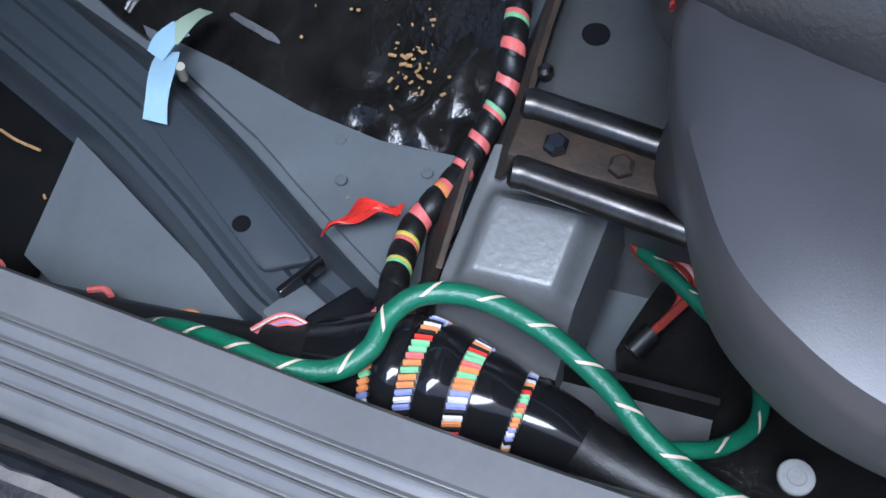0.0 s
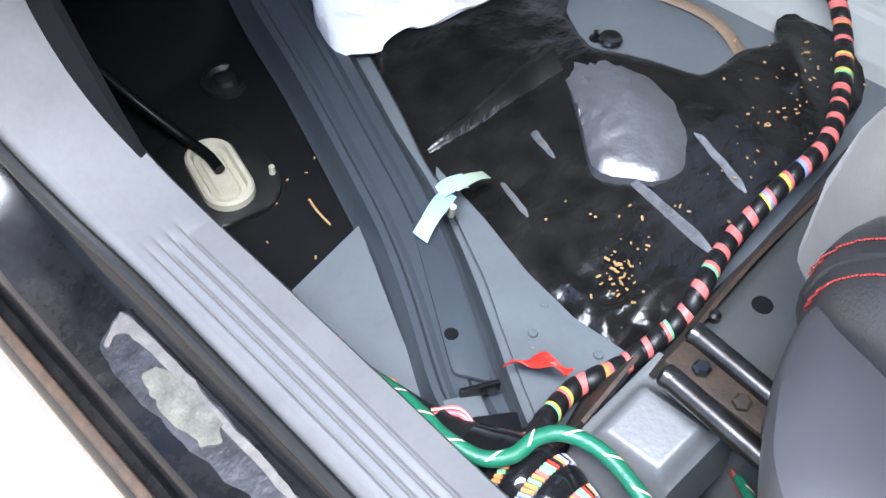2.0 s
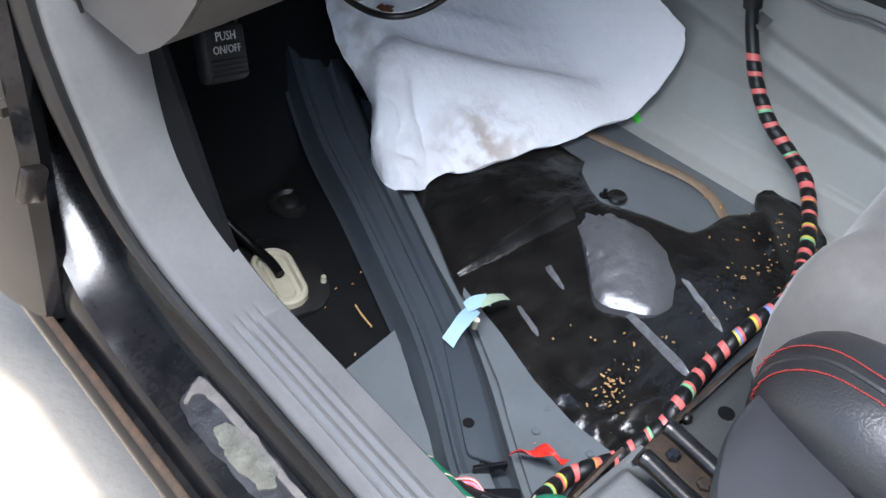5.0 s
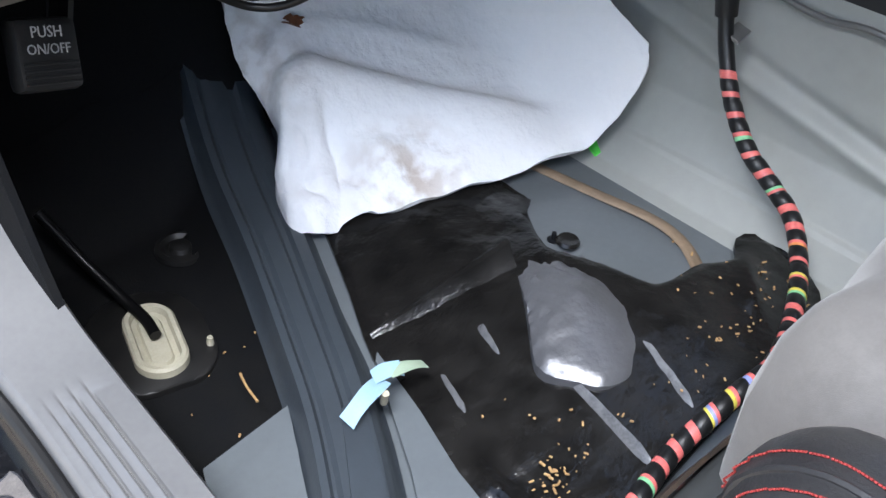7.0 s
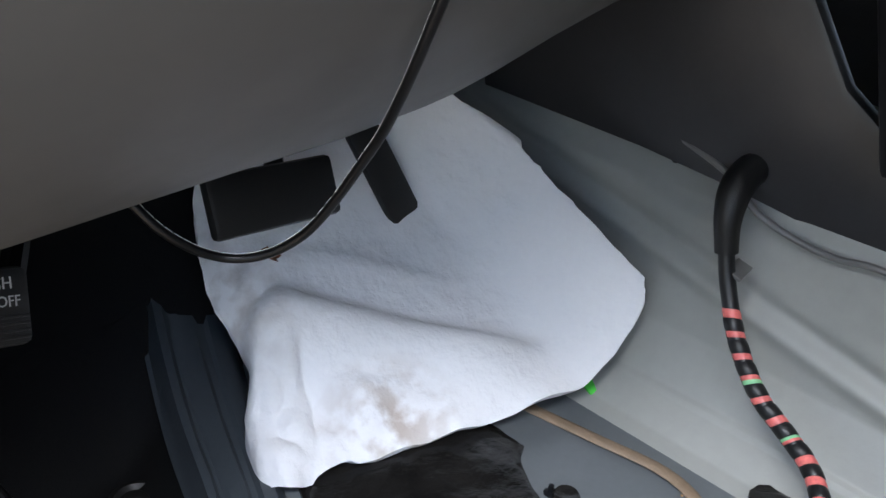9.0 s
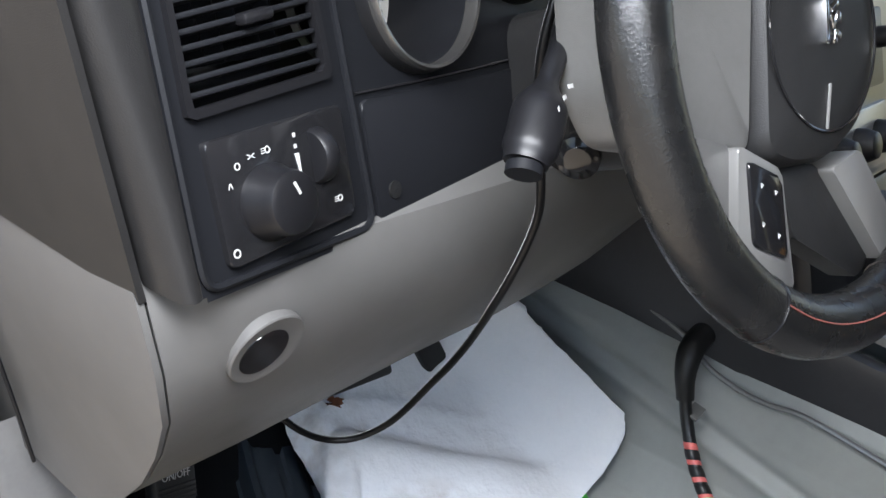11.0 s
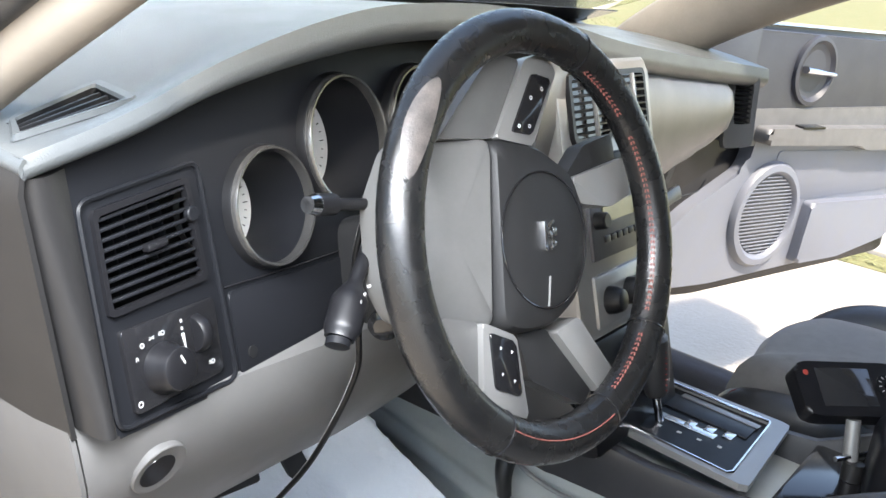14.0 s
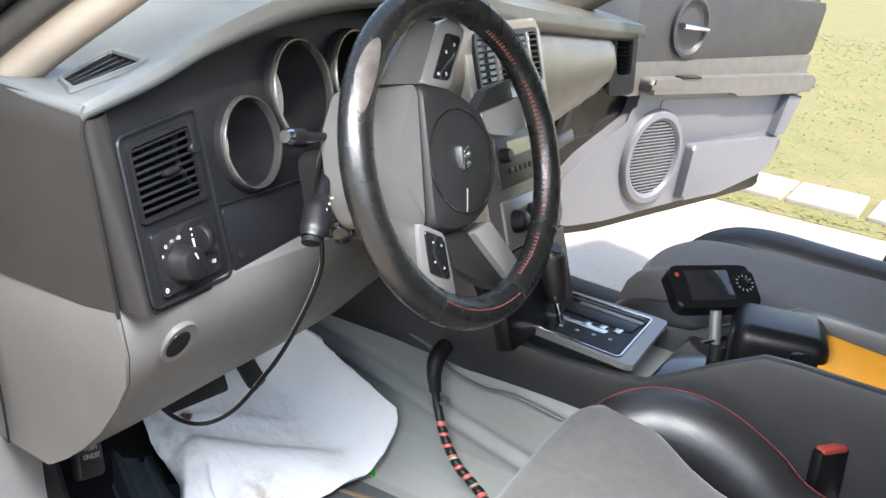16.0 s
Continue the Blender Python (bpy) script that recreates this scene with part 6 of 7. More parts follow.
def red_tape():
    a, b = V(-0.518, 0.027, 0.322), V(-0.509, -0.016, 0.345)
    t = thing("red_tape", "strip of crumpled red tape hanging from the loom", "tape", a)

    def fn(u, v):
        q = a.lerp(b, u)
        return q + V(0.9, -0.3, 0) * 0.017 * (1 - 0.4 * u) * (v - 0.5) + V(0, 0, 0.004 * math.sin(9 * u + 4 * v) + 0.010 * math.sin(math.pi * u) + 0.002 * math.sin(17 * v + 8 * u))

    part("strip", sheet(fn, 16, 8, 0.0008), M["red"], t)


red_tape()


def floor_plug():
    c = V(-0.517, 0.368, floor_z(-0.517, 0.368) + 0.005)
    t = thing("floor_plug", "cream oval rubber floor grommet with a black cable through it", "grommet", c)
    m = basis(c, V(-0.32, -0.95, 0.0), V(0.95, -0.32, 0)) @ Matrix.Diagonal((0.92, 0.92, 1, 1))
    part("black_pad", plate(rounded([(-0.075, -0.035), (-0.05, -0.06), (0.04, -0.055), (0.065, -0.03), (0.06, 0.035), (0.03, 0.055), (-0.05, 0.05), (-0.078, 0.02)], 0.02), 0.006, m, 0.003), M["rubber"], t, "black rubber pad")
    sta = lambda rr, ln: [(rr * math.cos(a) + ln * (1 if math.cos(a) > 0 else -1), rr * math.sin(a)) for a in (2 * math.pi * (i + 0.5) / 40 for i in range(40))]
    bm = bmesh.new()
    skin(bm, [[m @ V(x, y, z) for x, y in sta(r_, 0.024)] for r_, z in ((0.026, 0.006), (0.0255, 0.013), (0.023, 0.0155), (0.019, 0.015), (0.017, 0.009), (0.012, 0.007), (0.010, 0.0105), (0.002, 0.0105))], True, True)
    part("plug", bm, M["cream"], t)
    part("cable", tube([m @ V(0.004, 0.0, 0.018), m @ V(-0.02, -0.004, 0.020), m @ V(-0.05, -0.018, 0.026), m @ V(-0.09, -0.045, 0.05), m @ V(-0.12, -0.075, 0.09)], 0.0055, 10, 8), M["jacket"], t, "black cable")
    part("pin", disc_solid([(0.004, 0), (0.003, 0.010)], 10, m @ pose(0.02, 0.048, 0.004)), M["cream"], t)
    g = thing("round_grommet", "round black floor grommet with a domed centre", "grommet", (-0.427, 0.463, 0.335))
    gm = pose(-0.427, 0.463, floor_z(-0.427, 0.463) + 0.006)
    part("ring", lathe([(0.026, 0), (0.025, 0.005), (0.020, 0.006), (0.016, 0.002), (0.012, 0.003), (0.010, 0.007), (0.004, 0.009), (0.0005, 0.009)], 28, gm), M["rubber"], g)


floor_plug()


def green_cable():
    main = [V(-0.600, 0.50, 0.375), V(-0.612, 0.36, 0.345), V(-0.622, 0.24, 0.340), V(-0.626, 0.12, 0.352), V(-0.625, 0.06, 0.388), V(-0.630, 0.02, 0.402), V(-0.634, -0.004, 0.405), V(-0.630, -0.030, 0.405), V(-0.616, -0.044, 0.406), V(-0.598, -0.048, 0.408), V(-0.584, -0.060, 0.409), V(-0.579, -0.085, 0.409), V(-0.586, -0.118, 0.406), V(-0.602, -0.150, 0.402), V(-0.622, -0.178, 0.398), V(-0.636, -0.22, 0.390), V(-0.645, -0.30, 0.38)]
    loop = [V(-0.622, -0.182, 0.396), V(-0.610, -0.205, 0.384), V(-0.590, -0.220, 0.374), V(-0.566, -0.219, 0.367), V(-0.548, -0.207, 0.363), V(-0.530, -0.185, 0.360), V(-0.513, -0.163, 0.357), V(-0.500, -0.145, 0.352), V(-0.485, -0.128, 0.345), V(-0.42, -0.16, 0.34), V(-0.33, -0.15, 0.36), V(-0.28, -0.12, 0.40)]
    t = thing("green_cable", "green cloth taped cable looping over the sill loom", "cable", main[6])
    for pts, r in ((main, 0.0053), (loop, 0.0041)):
        part("sleeve", tube(pts, r, 12, 10), M["green"], t)
        p = smooth_path(pts, 20)
        fr = path_frames(p)
        acc, last = 0.0, 0.0
        for i in range(1, len(p) - 2):
            acc += (p[i] - p[i - 1]).length
            if acc - last > 0.026 and -0.25 < p[i].y < 0.09:
                last = acc
                q, s, u, d = fr[i]
                bm = bmesh.new()
                rows = []
                for k in range(10):
                    a = math.radians(55 + 75 * k / 9)
                    base = q + d * (0.010 * (k / 9 - 0.5))
                    rows.append([base + d * e + (s * math.cos(a) + u * math.sin(a)) * (r + 0.0004) for e in (-0.0013, 0.0, 0.0013)])
                skin(bm, rows, False)
                part("bare_band", bm, M["beige"], t)


green_cable()


def sill_loom():
    """Thick loom along the sill, tape bands with coloured wires between."""
    c = [V(-0.612, 0.02, 0.352), V(-0.610, -0.02, 0.360), V(-0.610, -0.055, 0.366), V(-0.612, -0.09, 0.368), V(-0.616, -0.13, 0.364), V(-0.625, -0.17, 0.355), V(-0.64, -0.25, 0.35), V(-0.65, -0.40, 0.345)]
    t = thing("sill_loom", "thick black taped wiring loom with many coloured wires", "wiring loom", c[3])
    R = lambda s: 0.017 + 0.014 * math.exp(-((s - 0.30) / 0.17) ** 2)
    part("core", tube(c, lambda s: R(s) * 0.97, 20, 10), M["loom"], t, "black taped core")
    p = smooth_path(c, 10)
    fr = path_frames(p)
    cols = ["red", "wgreen", "wgreen", "pink", "orange", "wgreen", "orange", "orange", "wblue", "white", "wblue", "loom", "white", "orange", "loom"]
    total = len(p) - 1
    for s0, s1, twist in ((0.242, 0.258, 0), (0.316, 0.346, 2), (0.406, 0.436, 4), (0.508, 0.519, 1)):
        for j in range(30):
            a = math.radians(195 - 6.6 * j)
            pts = []
            for k in range(5):
                s = s0 + (s1 - s0) * k / 4
                i = s * total
                q, sd, up, d = fr[int(i)]
                q2 = fr[min(int(i) + 1, total)][0]
                q = q.lerp(q2, i - int(i))
                pts.append(q + (sd * math.cos(a + 0.02 * k) + up * math.sin(a + 0.02 * k)) * (R(s) + 0.0004))
            part("wire", tube(pts, 0.0016, 6, 2), M[cols[(j + twist) % len(cols)]], t)
    # tape bands that stand proud between them
    for s0, s1 in ((0.10, 0.237), (0.262, 0.312), (0.350, 0.402), (0.440, 0.504), (0.523, 0.62)):
        rings = []
        for k in range(9):
            s = s0 + (s1 - s0) * k / 8
            i = s * total
            q, sd, up, d = fr[int(i)]
            q = q.lerp(fr[min(int(i) + 1, total)][0], i - int(i))
            h = 1.02 + 0.05 * math.sin(math.pi * k / 8)
            rings.append([q + (sd * math.cos(a) + up * math.sin(a)) * R(s) * h for a in (2 * math.pi * m / 24 for m in range(24))])
        bm = bmesh.new()
        skin(bm, rings, True, True)
        part("tape_band", bm, M["gloss"], t, "shiny black tape band")
    # thin branch ends by the beam foot
    for b, col in (([V(-0.606, 0.030, 0.372), V(-0.598, 0.012, 0.384), V(-0.600, -0.006, 0.380)], "pink"), ([V(-0.575, -0.030, 0.372), V(-0.592, -0.030, 0.385), V(-0.606, -0.036, 0.382)], "pink")):
        for k in range(6):
            off = V(0.0009 * (k - 2.5), 0.0008 * (k - 2.5), -0.014)
            part("wire", tube([q + off for q in b], 0.0009, 6, 5), M[[col, "wblue", "pink", "redwire", "white", "pink"][k]], t)
    # black plastic trough under it
    tr = thing("loom_trough", "black plastic trough that holds the sill loom", "cable trough", (-0.63, -0.1, 0.33))
    rings = []
    for y in (-0.045, -0.05, -0.10, -0.16, -0.20, -0.205):
        rings.append([V(-0.648, y, 0.398), V(-0.644, y, 0.35), V(-0.63, y, 0.325), V(-0.60, y, 0.320), V(-0.575, y, 0.330), V(-0.573, y, 0.350), V(-0.577, y, 0.350), V(-0.579, y, 0.334), V(-0.60, y, 0.324), V(-0.628, y, 0.329), V(-0.640, y, 0.352), V(-0.644, y, 0.398)])
    bm = bmesh.new()
    skin(bm, rings, True, True)
    part("trough", bm, M["rubber"], tr)


sill_loom()


def floor_loom():
    t = thing("wiring_loom", "black taped loom tucked along the inside of the sill", "wiring loom", (-0.61, 0.2, 0.33))
    part("core", tube([V(-0.585, 0.56, 0.33), V(-0.600, 0.42, 0.300), V(-0.611, 0.30, 0.300), V(-0.613, 0.20, 0.318), V(-0.613, 0.10, 0.330), V(-0.612, 0.0, 0.350)], 0.017, 14, 8), M["loom"], t)
    for y, c in ((0.27, "limegreen"), (0.21, "pink"), (0.14, "pink"), (0.085, "orange")):
        part("wire_band", tube([V(-0.598, y, 0.335), V(-0.596, y - 0.010, 0.337), V(-0.599, y - 0.016, 0.337)], 0.0020, 7, 4), M[c], t)


floor_loom()


def beam_foot():
    t = thing("connector_block", "small black connector and grey bracket at the foot of the beam", "connector", (-0.58, 0.01, 0.33))
    part("bracket", box((0.030, 0.034, 0.030), pose(-0.588, 0.014, 0.334, 0, 12, -28), 0.003), M["pan"], t, "grey steel bracket")
    part("block", box((0.034, 0.026, 0.024), pose(-0.585, -0.010, 0.345, 10, 8, -35), 0.003), M["blackplastic"], t)
    part("lip", box((0.030, 0.004, 0.012), pose(-0.566, 0.020, 0.350, 0, 0, -32), 0.001), M["gloss"], t)


beam_foot()


def cross_member():
    """Raised seat mount across the floor, with its lower stamped end by the sill."""
    t = thing("cross_member", "grey painted steel seat cross member with a round hole", "cross member", (-0.3, -0.12, 0.34))
    rings = []
    for x in (-0.505, -0.50, -0.47, -0.40, -0.30, -0.20, -0.10, -0.04):
        e = 0.0 if x > -0.5 else 0.006
        rings.append([V(x, -0.040, 0.30), V(x, -0.056, 0.335), V(x, -0.080 - e, 0.422 - e), V(x, -0.086 - e, 0.434 - e), V(x, -0.096, 0.441 - e), V(x, -0.16, 0.441 - e), V(x, -0.175, 0.430), V(x, -0.20, 0.33), V(x, -0.21, 0.30)])
    bm = bmesh.new()
    skin(bm, rings, True, True)
    part("channel", bm, M["member"], t)
    part("front_flange", sheet(lambda u, v: V(-0.52 + 0.47 * u, -0.079 - 0.008 * v + 0.003 * math.sin(9 * u), 0.418 + 0.022 * v + 0.002 * nz(u * 14, 0)), 30, 3, 0.003), M["rust"], t, "brown dusty upright flange")
    part("hole", disc_solid([(0.0070, 0), (0.0070, 0.001)], 24, pose(-0.441, -0.106, 0.4408)), M["tarflat"], t, "round black hole")
    part("small_bolt", disc_solid([(0.004, 0), (0.004, 0.004), (0.002, 0.006)], 8, pose(-0.470, -0.088, 0.440)), M["steel"], t)
    # stamped outer foot
    foot = thing("steel_bracket", "light grey stamped steel foot of the seat mount", "bracket", (-0.55, -0.1, 0.34))

    def fz(u, v):
        x, y = -0.500 - 0.085 * u, -0.058 - 0.085 * v
        z = 0.418 - 0.030 * u - 0.10 * step01(0.75, 1.0, u) * 0.4
        z -= 0.10 * step01(0.16, 0.0, v)
        z -= 0.06 * step01(0.92, 1.0, v)
        em = step01(0.20, 0.32, v) * step01(0.92, 0.78, v) * step01(0.22, 0.36, u) * step01(0.92, 0.80, u)
        z += 0.012 * em
        return V(x, y + 0.012 * u, z)

    part("pressing", sheet(fz, 40, 40, 0.003), M["footmetal"], foot)
    part("foot_wall", sheet(lambda u, v: V(-0.500 - 0.06 * u, -0.060 + 0.030 * v * (1 - u * 0.3), 0.40 - 0.01 * u - 0.09 * v), 10, 8, 0.003), M["rust"], foot, "dusty brown front wall")


cross_member()


def seat_rails():
    for x0, x1, y0, name in ((-0.537, -0.560, -0.095, "seat_rail"), (-0.500, -0.523, -0.091, "seat_rail")):
        t = thing(name, "oily bright steel seat slide rail", "seat rail", (x0, y0, 0.45), "seat rails")
        part("bar", tube([V(x0, y0, 0.455), V(x0 - 0.004, y0 - 0.03, 0.455), V(x1 - 0.02, y0 - 0.30, 0.455)], 0.0075, 12, 3), M["steel"], t)
        part("end_cap", disc_solid([(0.0072, 0), (0.0078, 0.002), (0.0078, 0.006), (0.006, 0.008)], 14, basis(V(x0, y0 - 0.002, 0.455), V(1, 0, 0), V(0, 0, 1)) @ pose(0, 0, 0, 180)), M["steel"], t)
    t = thing("rail_channel", "rusty brown steel channel between the slide rails", "seat rail", (-0.52, -0.15, 0.44))
    part("channel", box((0.026, 0.24, 0.012), pose(-0.5235, -0.205, 0.448, 0, 0, -4), 0.002), M["rust"], t)
    for y in (-0.105, -0.135, -0.165):
        part("bolt_head", disc_solid([(0.006, 0), (0.006, 0.004), (0.004, 0.006)], 6, pose(-0.519 - 0.004 * (y == -0.135), y, 0.453)), M["gloss"] if y != -0.135 else M["rust"], t)
    w = thing("red_wires", "pair of red wires that drop beside the seat rail", "wires", (-0.5, -0.15, 0.35))
    for k in range(3):
        o = V(0.004 * k, -0.003 * k, 0.002 * k)
        part("wire", tube([V(-0.500, -0.122, 0.395) + o, V(-0.497, -0.135, 0.37) + o, V(-0.507, -0.152, 0.352) + o, V(-0.514, -0.172, 0.345) + o, V(-0.525, -0.176, 0.342) + o, V(-0.548, -0.163, 0.340) + o], 0.0026, 7, 7), M["redwire"], w)
    part("tape_end", tube([V(-0.543, -0.166, 0.342), V(-0.555, -0.158, 0.338)], 0.006, 10, 0), M["loom"], w)
    solo("floor_blanket", draped([(-0.49, -0.17), (-0.55, -0.15), (-0.585, -0.16), (-0.625, -0.24), (-0.60, -0.5), (-0.40, -0.5), (-0.35, -0.22)], lambda x, y: 0.325 + 0.006 * nz(x, y, 3, 30), 0.015, 0.006), M["tar"], "black floor insulation under the seat", "floor insulation")
    wb = thing("white_cap", "round white plastic cap on the floor by the sill", "cap", (-0.618, -0.235, 0.36))
    part("cap", disc_solid([(0.0085, 0), (0.0085, 0.002), (0.0078, 0.0028), (0.0045, 0.003), (0.004, 0.0022), (0.001, 0.0022)], 24, pose(-0.608, -0.242, 0.365)), M["fadedprint"], wb)


seat_rails()


def crumbs():
    """Loose straw and dirt on the mats."""
    bm = bmesh.new()
    rnd = random.Random(5)
    spots = [(-0.399, 0.014, 0.012, 30), (-0.20, 0.02, 0.05, 45), (-0.30, 0.0, 0.08, 24), (-0.13, 0.01, 0.03, 40), (-0.40, 0.02, 0.04, 16), (-0.52, 0.28, 0.07, 14), (-0.33, 0.05, 0.03, 20)]
    for cx, cy, sp, n in spots:
        for i in range(n):
            x, y = rnd.gauss(cx, sp), rnd.gauss(cy, sp * 0.8)
            if not (-0.60 < x < -0.06 and -0.04 < y < 0.36) or (-0.34 < x < -0.185 and 0.02 < y < 0.19):
                continue
            s = rnd.uniform(0.0007, 0.0019)
            z = floor_z(x, y) + 0.0165 if x > -0.44 else floor_z(x, y) + 0.008
            box((s * rnd.uniform(1, 3), s, s * 0.6), pose(x, y, z, rnd.uniform(-20, 20), rnd.uniform(-20, 20), rnd.uniform(0, 180)), bm=bm)
    solo("crumbs", bm, M["straw"], "scattered straw coloured crumbs on the black mats", "crumbs", kind="stuff", smooth=False)
    s = thing("straw_stalk", "short dry straw stalk on the floor mat", "straw", (-0.50, 0.24, 0.32))
    part("stalk", tube([V(-0.502, 0.262, 0.3155), V(-0.508, 0.245, 0.318), V(-0.510, 0.228, 0.316)], 0.0011, 6, 4), M["straw"], s)


crumbs()
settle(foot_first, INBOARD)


# ---- seats, console, passenger side ----
def cushion(outline, z0, top, mat, parent, name, label="", puff=0.02, n_in=7):
    """A padded block on a plan outline, domed on top."""
    o = smooth_ring(outline, 5)
    c = V(sum(p[0] for p in o) / len(o), sum(p[1] for p in o) / len(o))
    bm = bmesh.new()
    rings = []
    for s, h in ((0.96, 0.0), (1.0, 0.15), (1.01, 0.55), (0.99, 0.80), (0.955, 0.93), (0.90, 1.0), (0.8, 1.04), (0.6, 1.07), (0.3, 1.08), (0.02, 1.08)):
        ring = []
        for x, y in o:
            px, py = c.x + (x - c.x) * s, c.y + (y - c.y) * s
            zt = top(px, py) if callable(top) else top
            ring.append(V(px, py, z0 + (zt - z0) * min(h, 1.0) + puff * max(0, h - 1.0) * 10))
        rings.append(ring)
    skin(bm, rings, True, True)
    return part(name, bm, mat, parent, label)


def seat(mirror=False):
    s = thing("driver_seat", "black leather and grey fabric car seat with red stitching", "car seat", (-0.3, -0.4, 0.45))
    # plastic base trim, curved round the front corner
    rim_path = [V(-0.512, -0.136, 0.574), V(-0.545, -0.137, 0.588), V(-0.575, -0.142, 0.596), V(-0.602, -0.151, 0.600), V(-0.626, -0.163, 0.600), V(-0.643, -0.180, 0.600), V(-0.655, -0.203, 0.598), V(-0.663, -0.24, 0.596), V(-0.668, -0.30, 0.594), V(-0.670, -0.50, 0.594), V(-0.670, -0.80, 0.594)]
    fold_path = [V(-0.508, -0.140, 0.578), V(-0.522, -0.147, 0.590), V(-0.533, -0.158, 0.596), V(-0.545, -0.170, 0.602), V(-0.556, -0.185, 0.606), V(-0.566, -0.203, 0.608), V(-0.574, -0.225, 0.609), V(-0.580, -0.26, 0.610), V(-0.584, -0.32, 0.610), V(-0.588, -0.50, 0.612), V(-0.590, -0.80, 0.615)]
    rings = []
    for q, f in zip(smooth_path(rim_path, 8), smooth_path(fold_path, 8)):
        inw = (f - q).normalized()
        flat = V(inw.x, inw.y, 0)
        wide = (f - q).length
        rings.append([q + flat * 0.055 * min(1, wide / 0.05) + V(0, 0, -0.15), q + flat * 0.030 * min(1, wide / 0.05) + V(0, 0, -0.10), q + flat * 0.012 + V(0, 0, -0.05), q + flat * 0.002 + V(0, 0, -0.020), q + V(0, 0, -0.006), q + flat * 0.0025, q.lerp(f, 0.25) + V(0, 0, 0.004), q.lerp(f, 0.55) + V(0, 0, 0.004), q.lerp(f, 0.85), f + V(0, 0, -0.004), f + flat * 0.02 + V(0, 0, -0.03)])
    bm = bmesh.new()
    skin(bm, rings, False)
    part("base_trim", bm, M["seattrim"], s, "dark grey plastic seat base trim")
    part("base_block", box((0.48, 0.58, 0.13), pose(-0.28, -0.49, 0.495), 0.03), M["blackplastic"], s)
    # middle fabric panel
    mid = [(-0.478, -0.124), (-0.42, -0.112), (-0.30, -0.102), (-0.16, -0.093), (-0.080, -0.096), (-0.046, -0.120), (-0.044, -0.155), (-0.068, -0.218), (-0.135, -0.305), (-0.165, -0.40), (-0.185, -0.75), (-0.46, -0.75), (-0.482, -0.3)]
    cushion(mid, 0.52, lambda x, y: 0.648 - 0.02 * step01(-0.2, -0.6, y) + 0.008 * step01(-0.3, -0.12, y), M["fabric"], s, "seat_panel", "grey fabric seat centre", 0.010)
    # bolsters: the outer one wraps the front corner, the inner one dips towards the buckle
    outer = [V(-0.490, -0.152, 0.548), V(-0.503, -0.170, 0.588), V(-0.519, -0.205, 0.604), V(-0.528, -0.27, 0.609), V(-0.534, -0.38, 0.617), V(-0.540, -0.55, 0.632), V(-0.542, -0.80, 0.65)]
    inner = [V(-0.066, -0.150, 0.575), V(-0.052, -0.160, 0.610), V(-0.036, -0.205, 0.636), V(-0.028, -0.27, 0.636), V(-0.026, -0.34, 0.606), V(-0.030, -0.42, 0.560), V(-0.040, -0.62, 0.53)]
    fat = lambda t: 0.032 + 0.016 * step01(0.0, 0.20, t)
    fat_in = lambda t: 0.034 + 0.022 * step01(0.0, 0.20, t)

    def on_skin(pts, girth, q0, lift=0.0006):
        """The place on a bolster's skin next to q0."""
        bb = path_frames(smooth_path(pts, 8))
        i = min(range(len(bb)), key=lambda k: (bb[k][0] - q0).length)
        q, sd, up, d = bb[i]
        off = q0 - q
        along = off.dot(d)
        a, r = math.atan2(off.dot(up) / 0.92, off.dot(sd)), girth(i / (len(bb) - 1)) + lift
        return q + d * along + sd * r * math.cos(a) + up * r * 0.92 * math.sin(a)

    part("bolster", tube(outer, fat, 22, 8, flat=0.92), M["leather"], s, "black leather side bolster")
    part("bolster", tube(inner, fat_in, 22, 8, flat=0.92), M["leather"], s, "black leather side bolster")
    line = [V(-0.512, -0.132, 0.582), V(-0.513, -0.145, 0.612), V(-0.516, -0.165, 0.632), V(-0.525, -0.190, 0.648), V(-0.532, -0.22, 0.655), V(-0.538, -0.28, 0.660), V(-0.545, -0.38, 0.668), V(-0.55, -0.50, 0.675)]
    for side in (0.0, 1.0):
        run = smooth_path([p + V(-0.014, -0.004, -0.006) * side for p in line], 16)
        bm = bmesh.new()
        for k in range(0, len(run) - 1):
            tube([on_skin(outer, fat, run[k].lerp(run[k + 1], e)) for e in (0.0, 0.35, 0.7)], 0.0006, 5, 0, bm=bm)
        part("seam", bm, M["stitch"], s, "red stitched seam")
    run = smooth_path([p + V(-0.007, -0.002, -0.003) for p in line], 6)
    part("welt", tube([on_skin(outer, fat, p, -0.0006) for p in run], 0.0020, 6, 0), M["leather"], s)
    crown = smooth_path([V(-0.050, -0.115, 0.645), V(-0.032, -0.150, 0.680), V(-0.014, -0.20, 0.694), V(-0.005, -0.27, 0.692), V(-0.004, -0.34, 0.664), V(-0.008, -0.42, 0.618), V(-0.02, -0.52, 0.582)], 6)
    part("seam", tube([on_skin(inner, fat_in, p) for p in crown], 0.0006, 5, 0), M["stitch"], s, "red stitched seam")
    # back rest, mostly out of view
    part("backrest", box((0.50, 0.14, 0.60), pose(-0.30, -0.86, 0.98, 14), 0.05, 4), M["leather"], s)
    return s


seat()


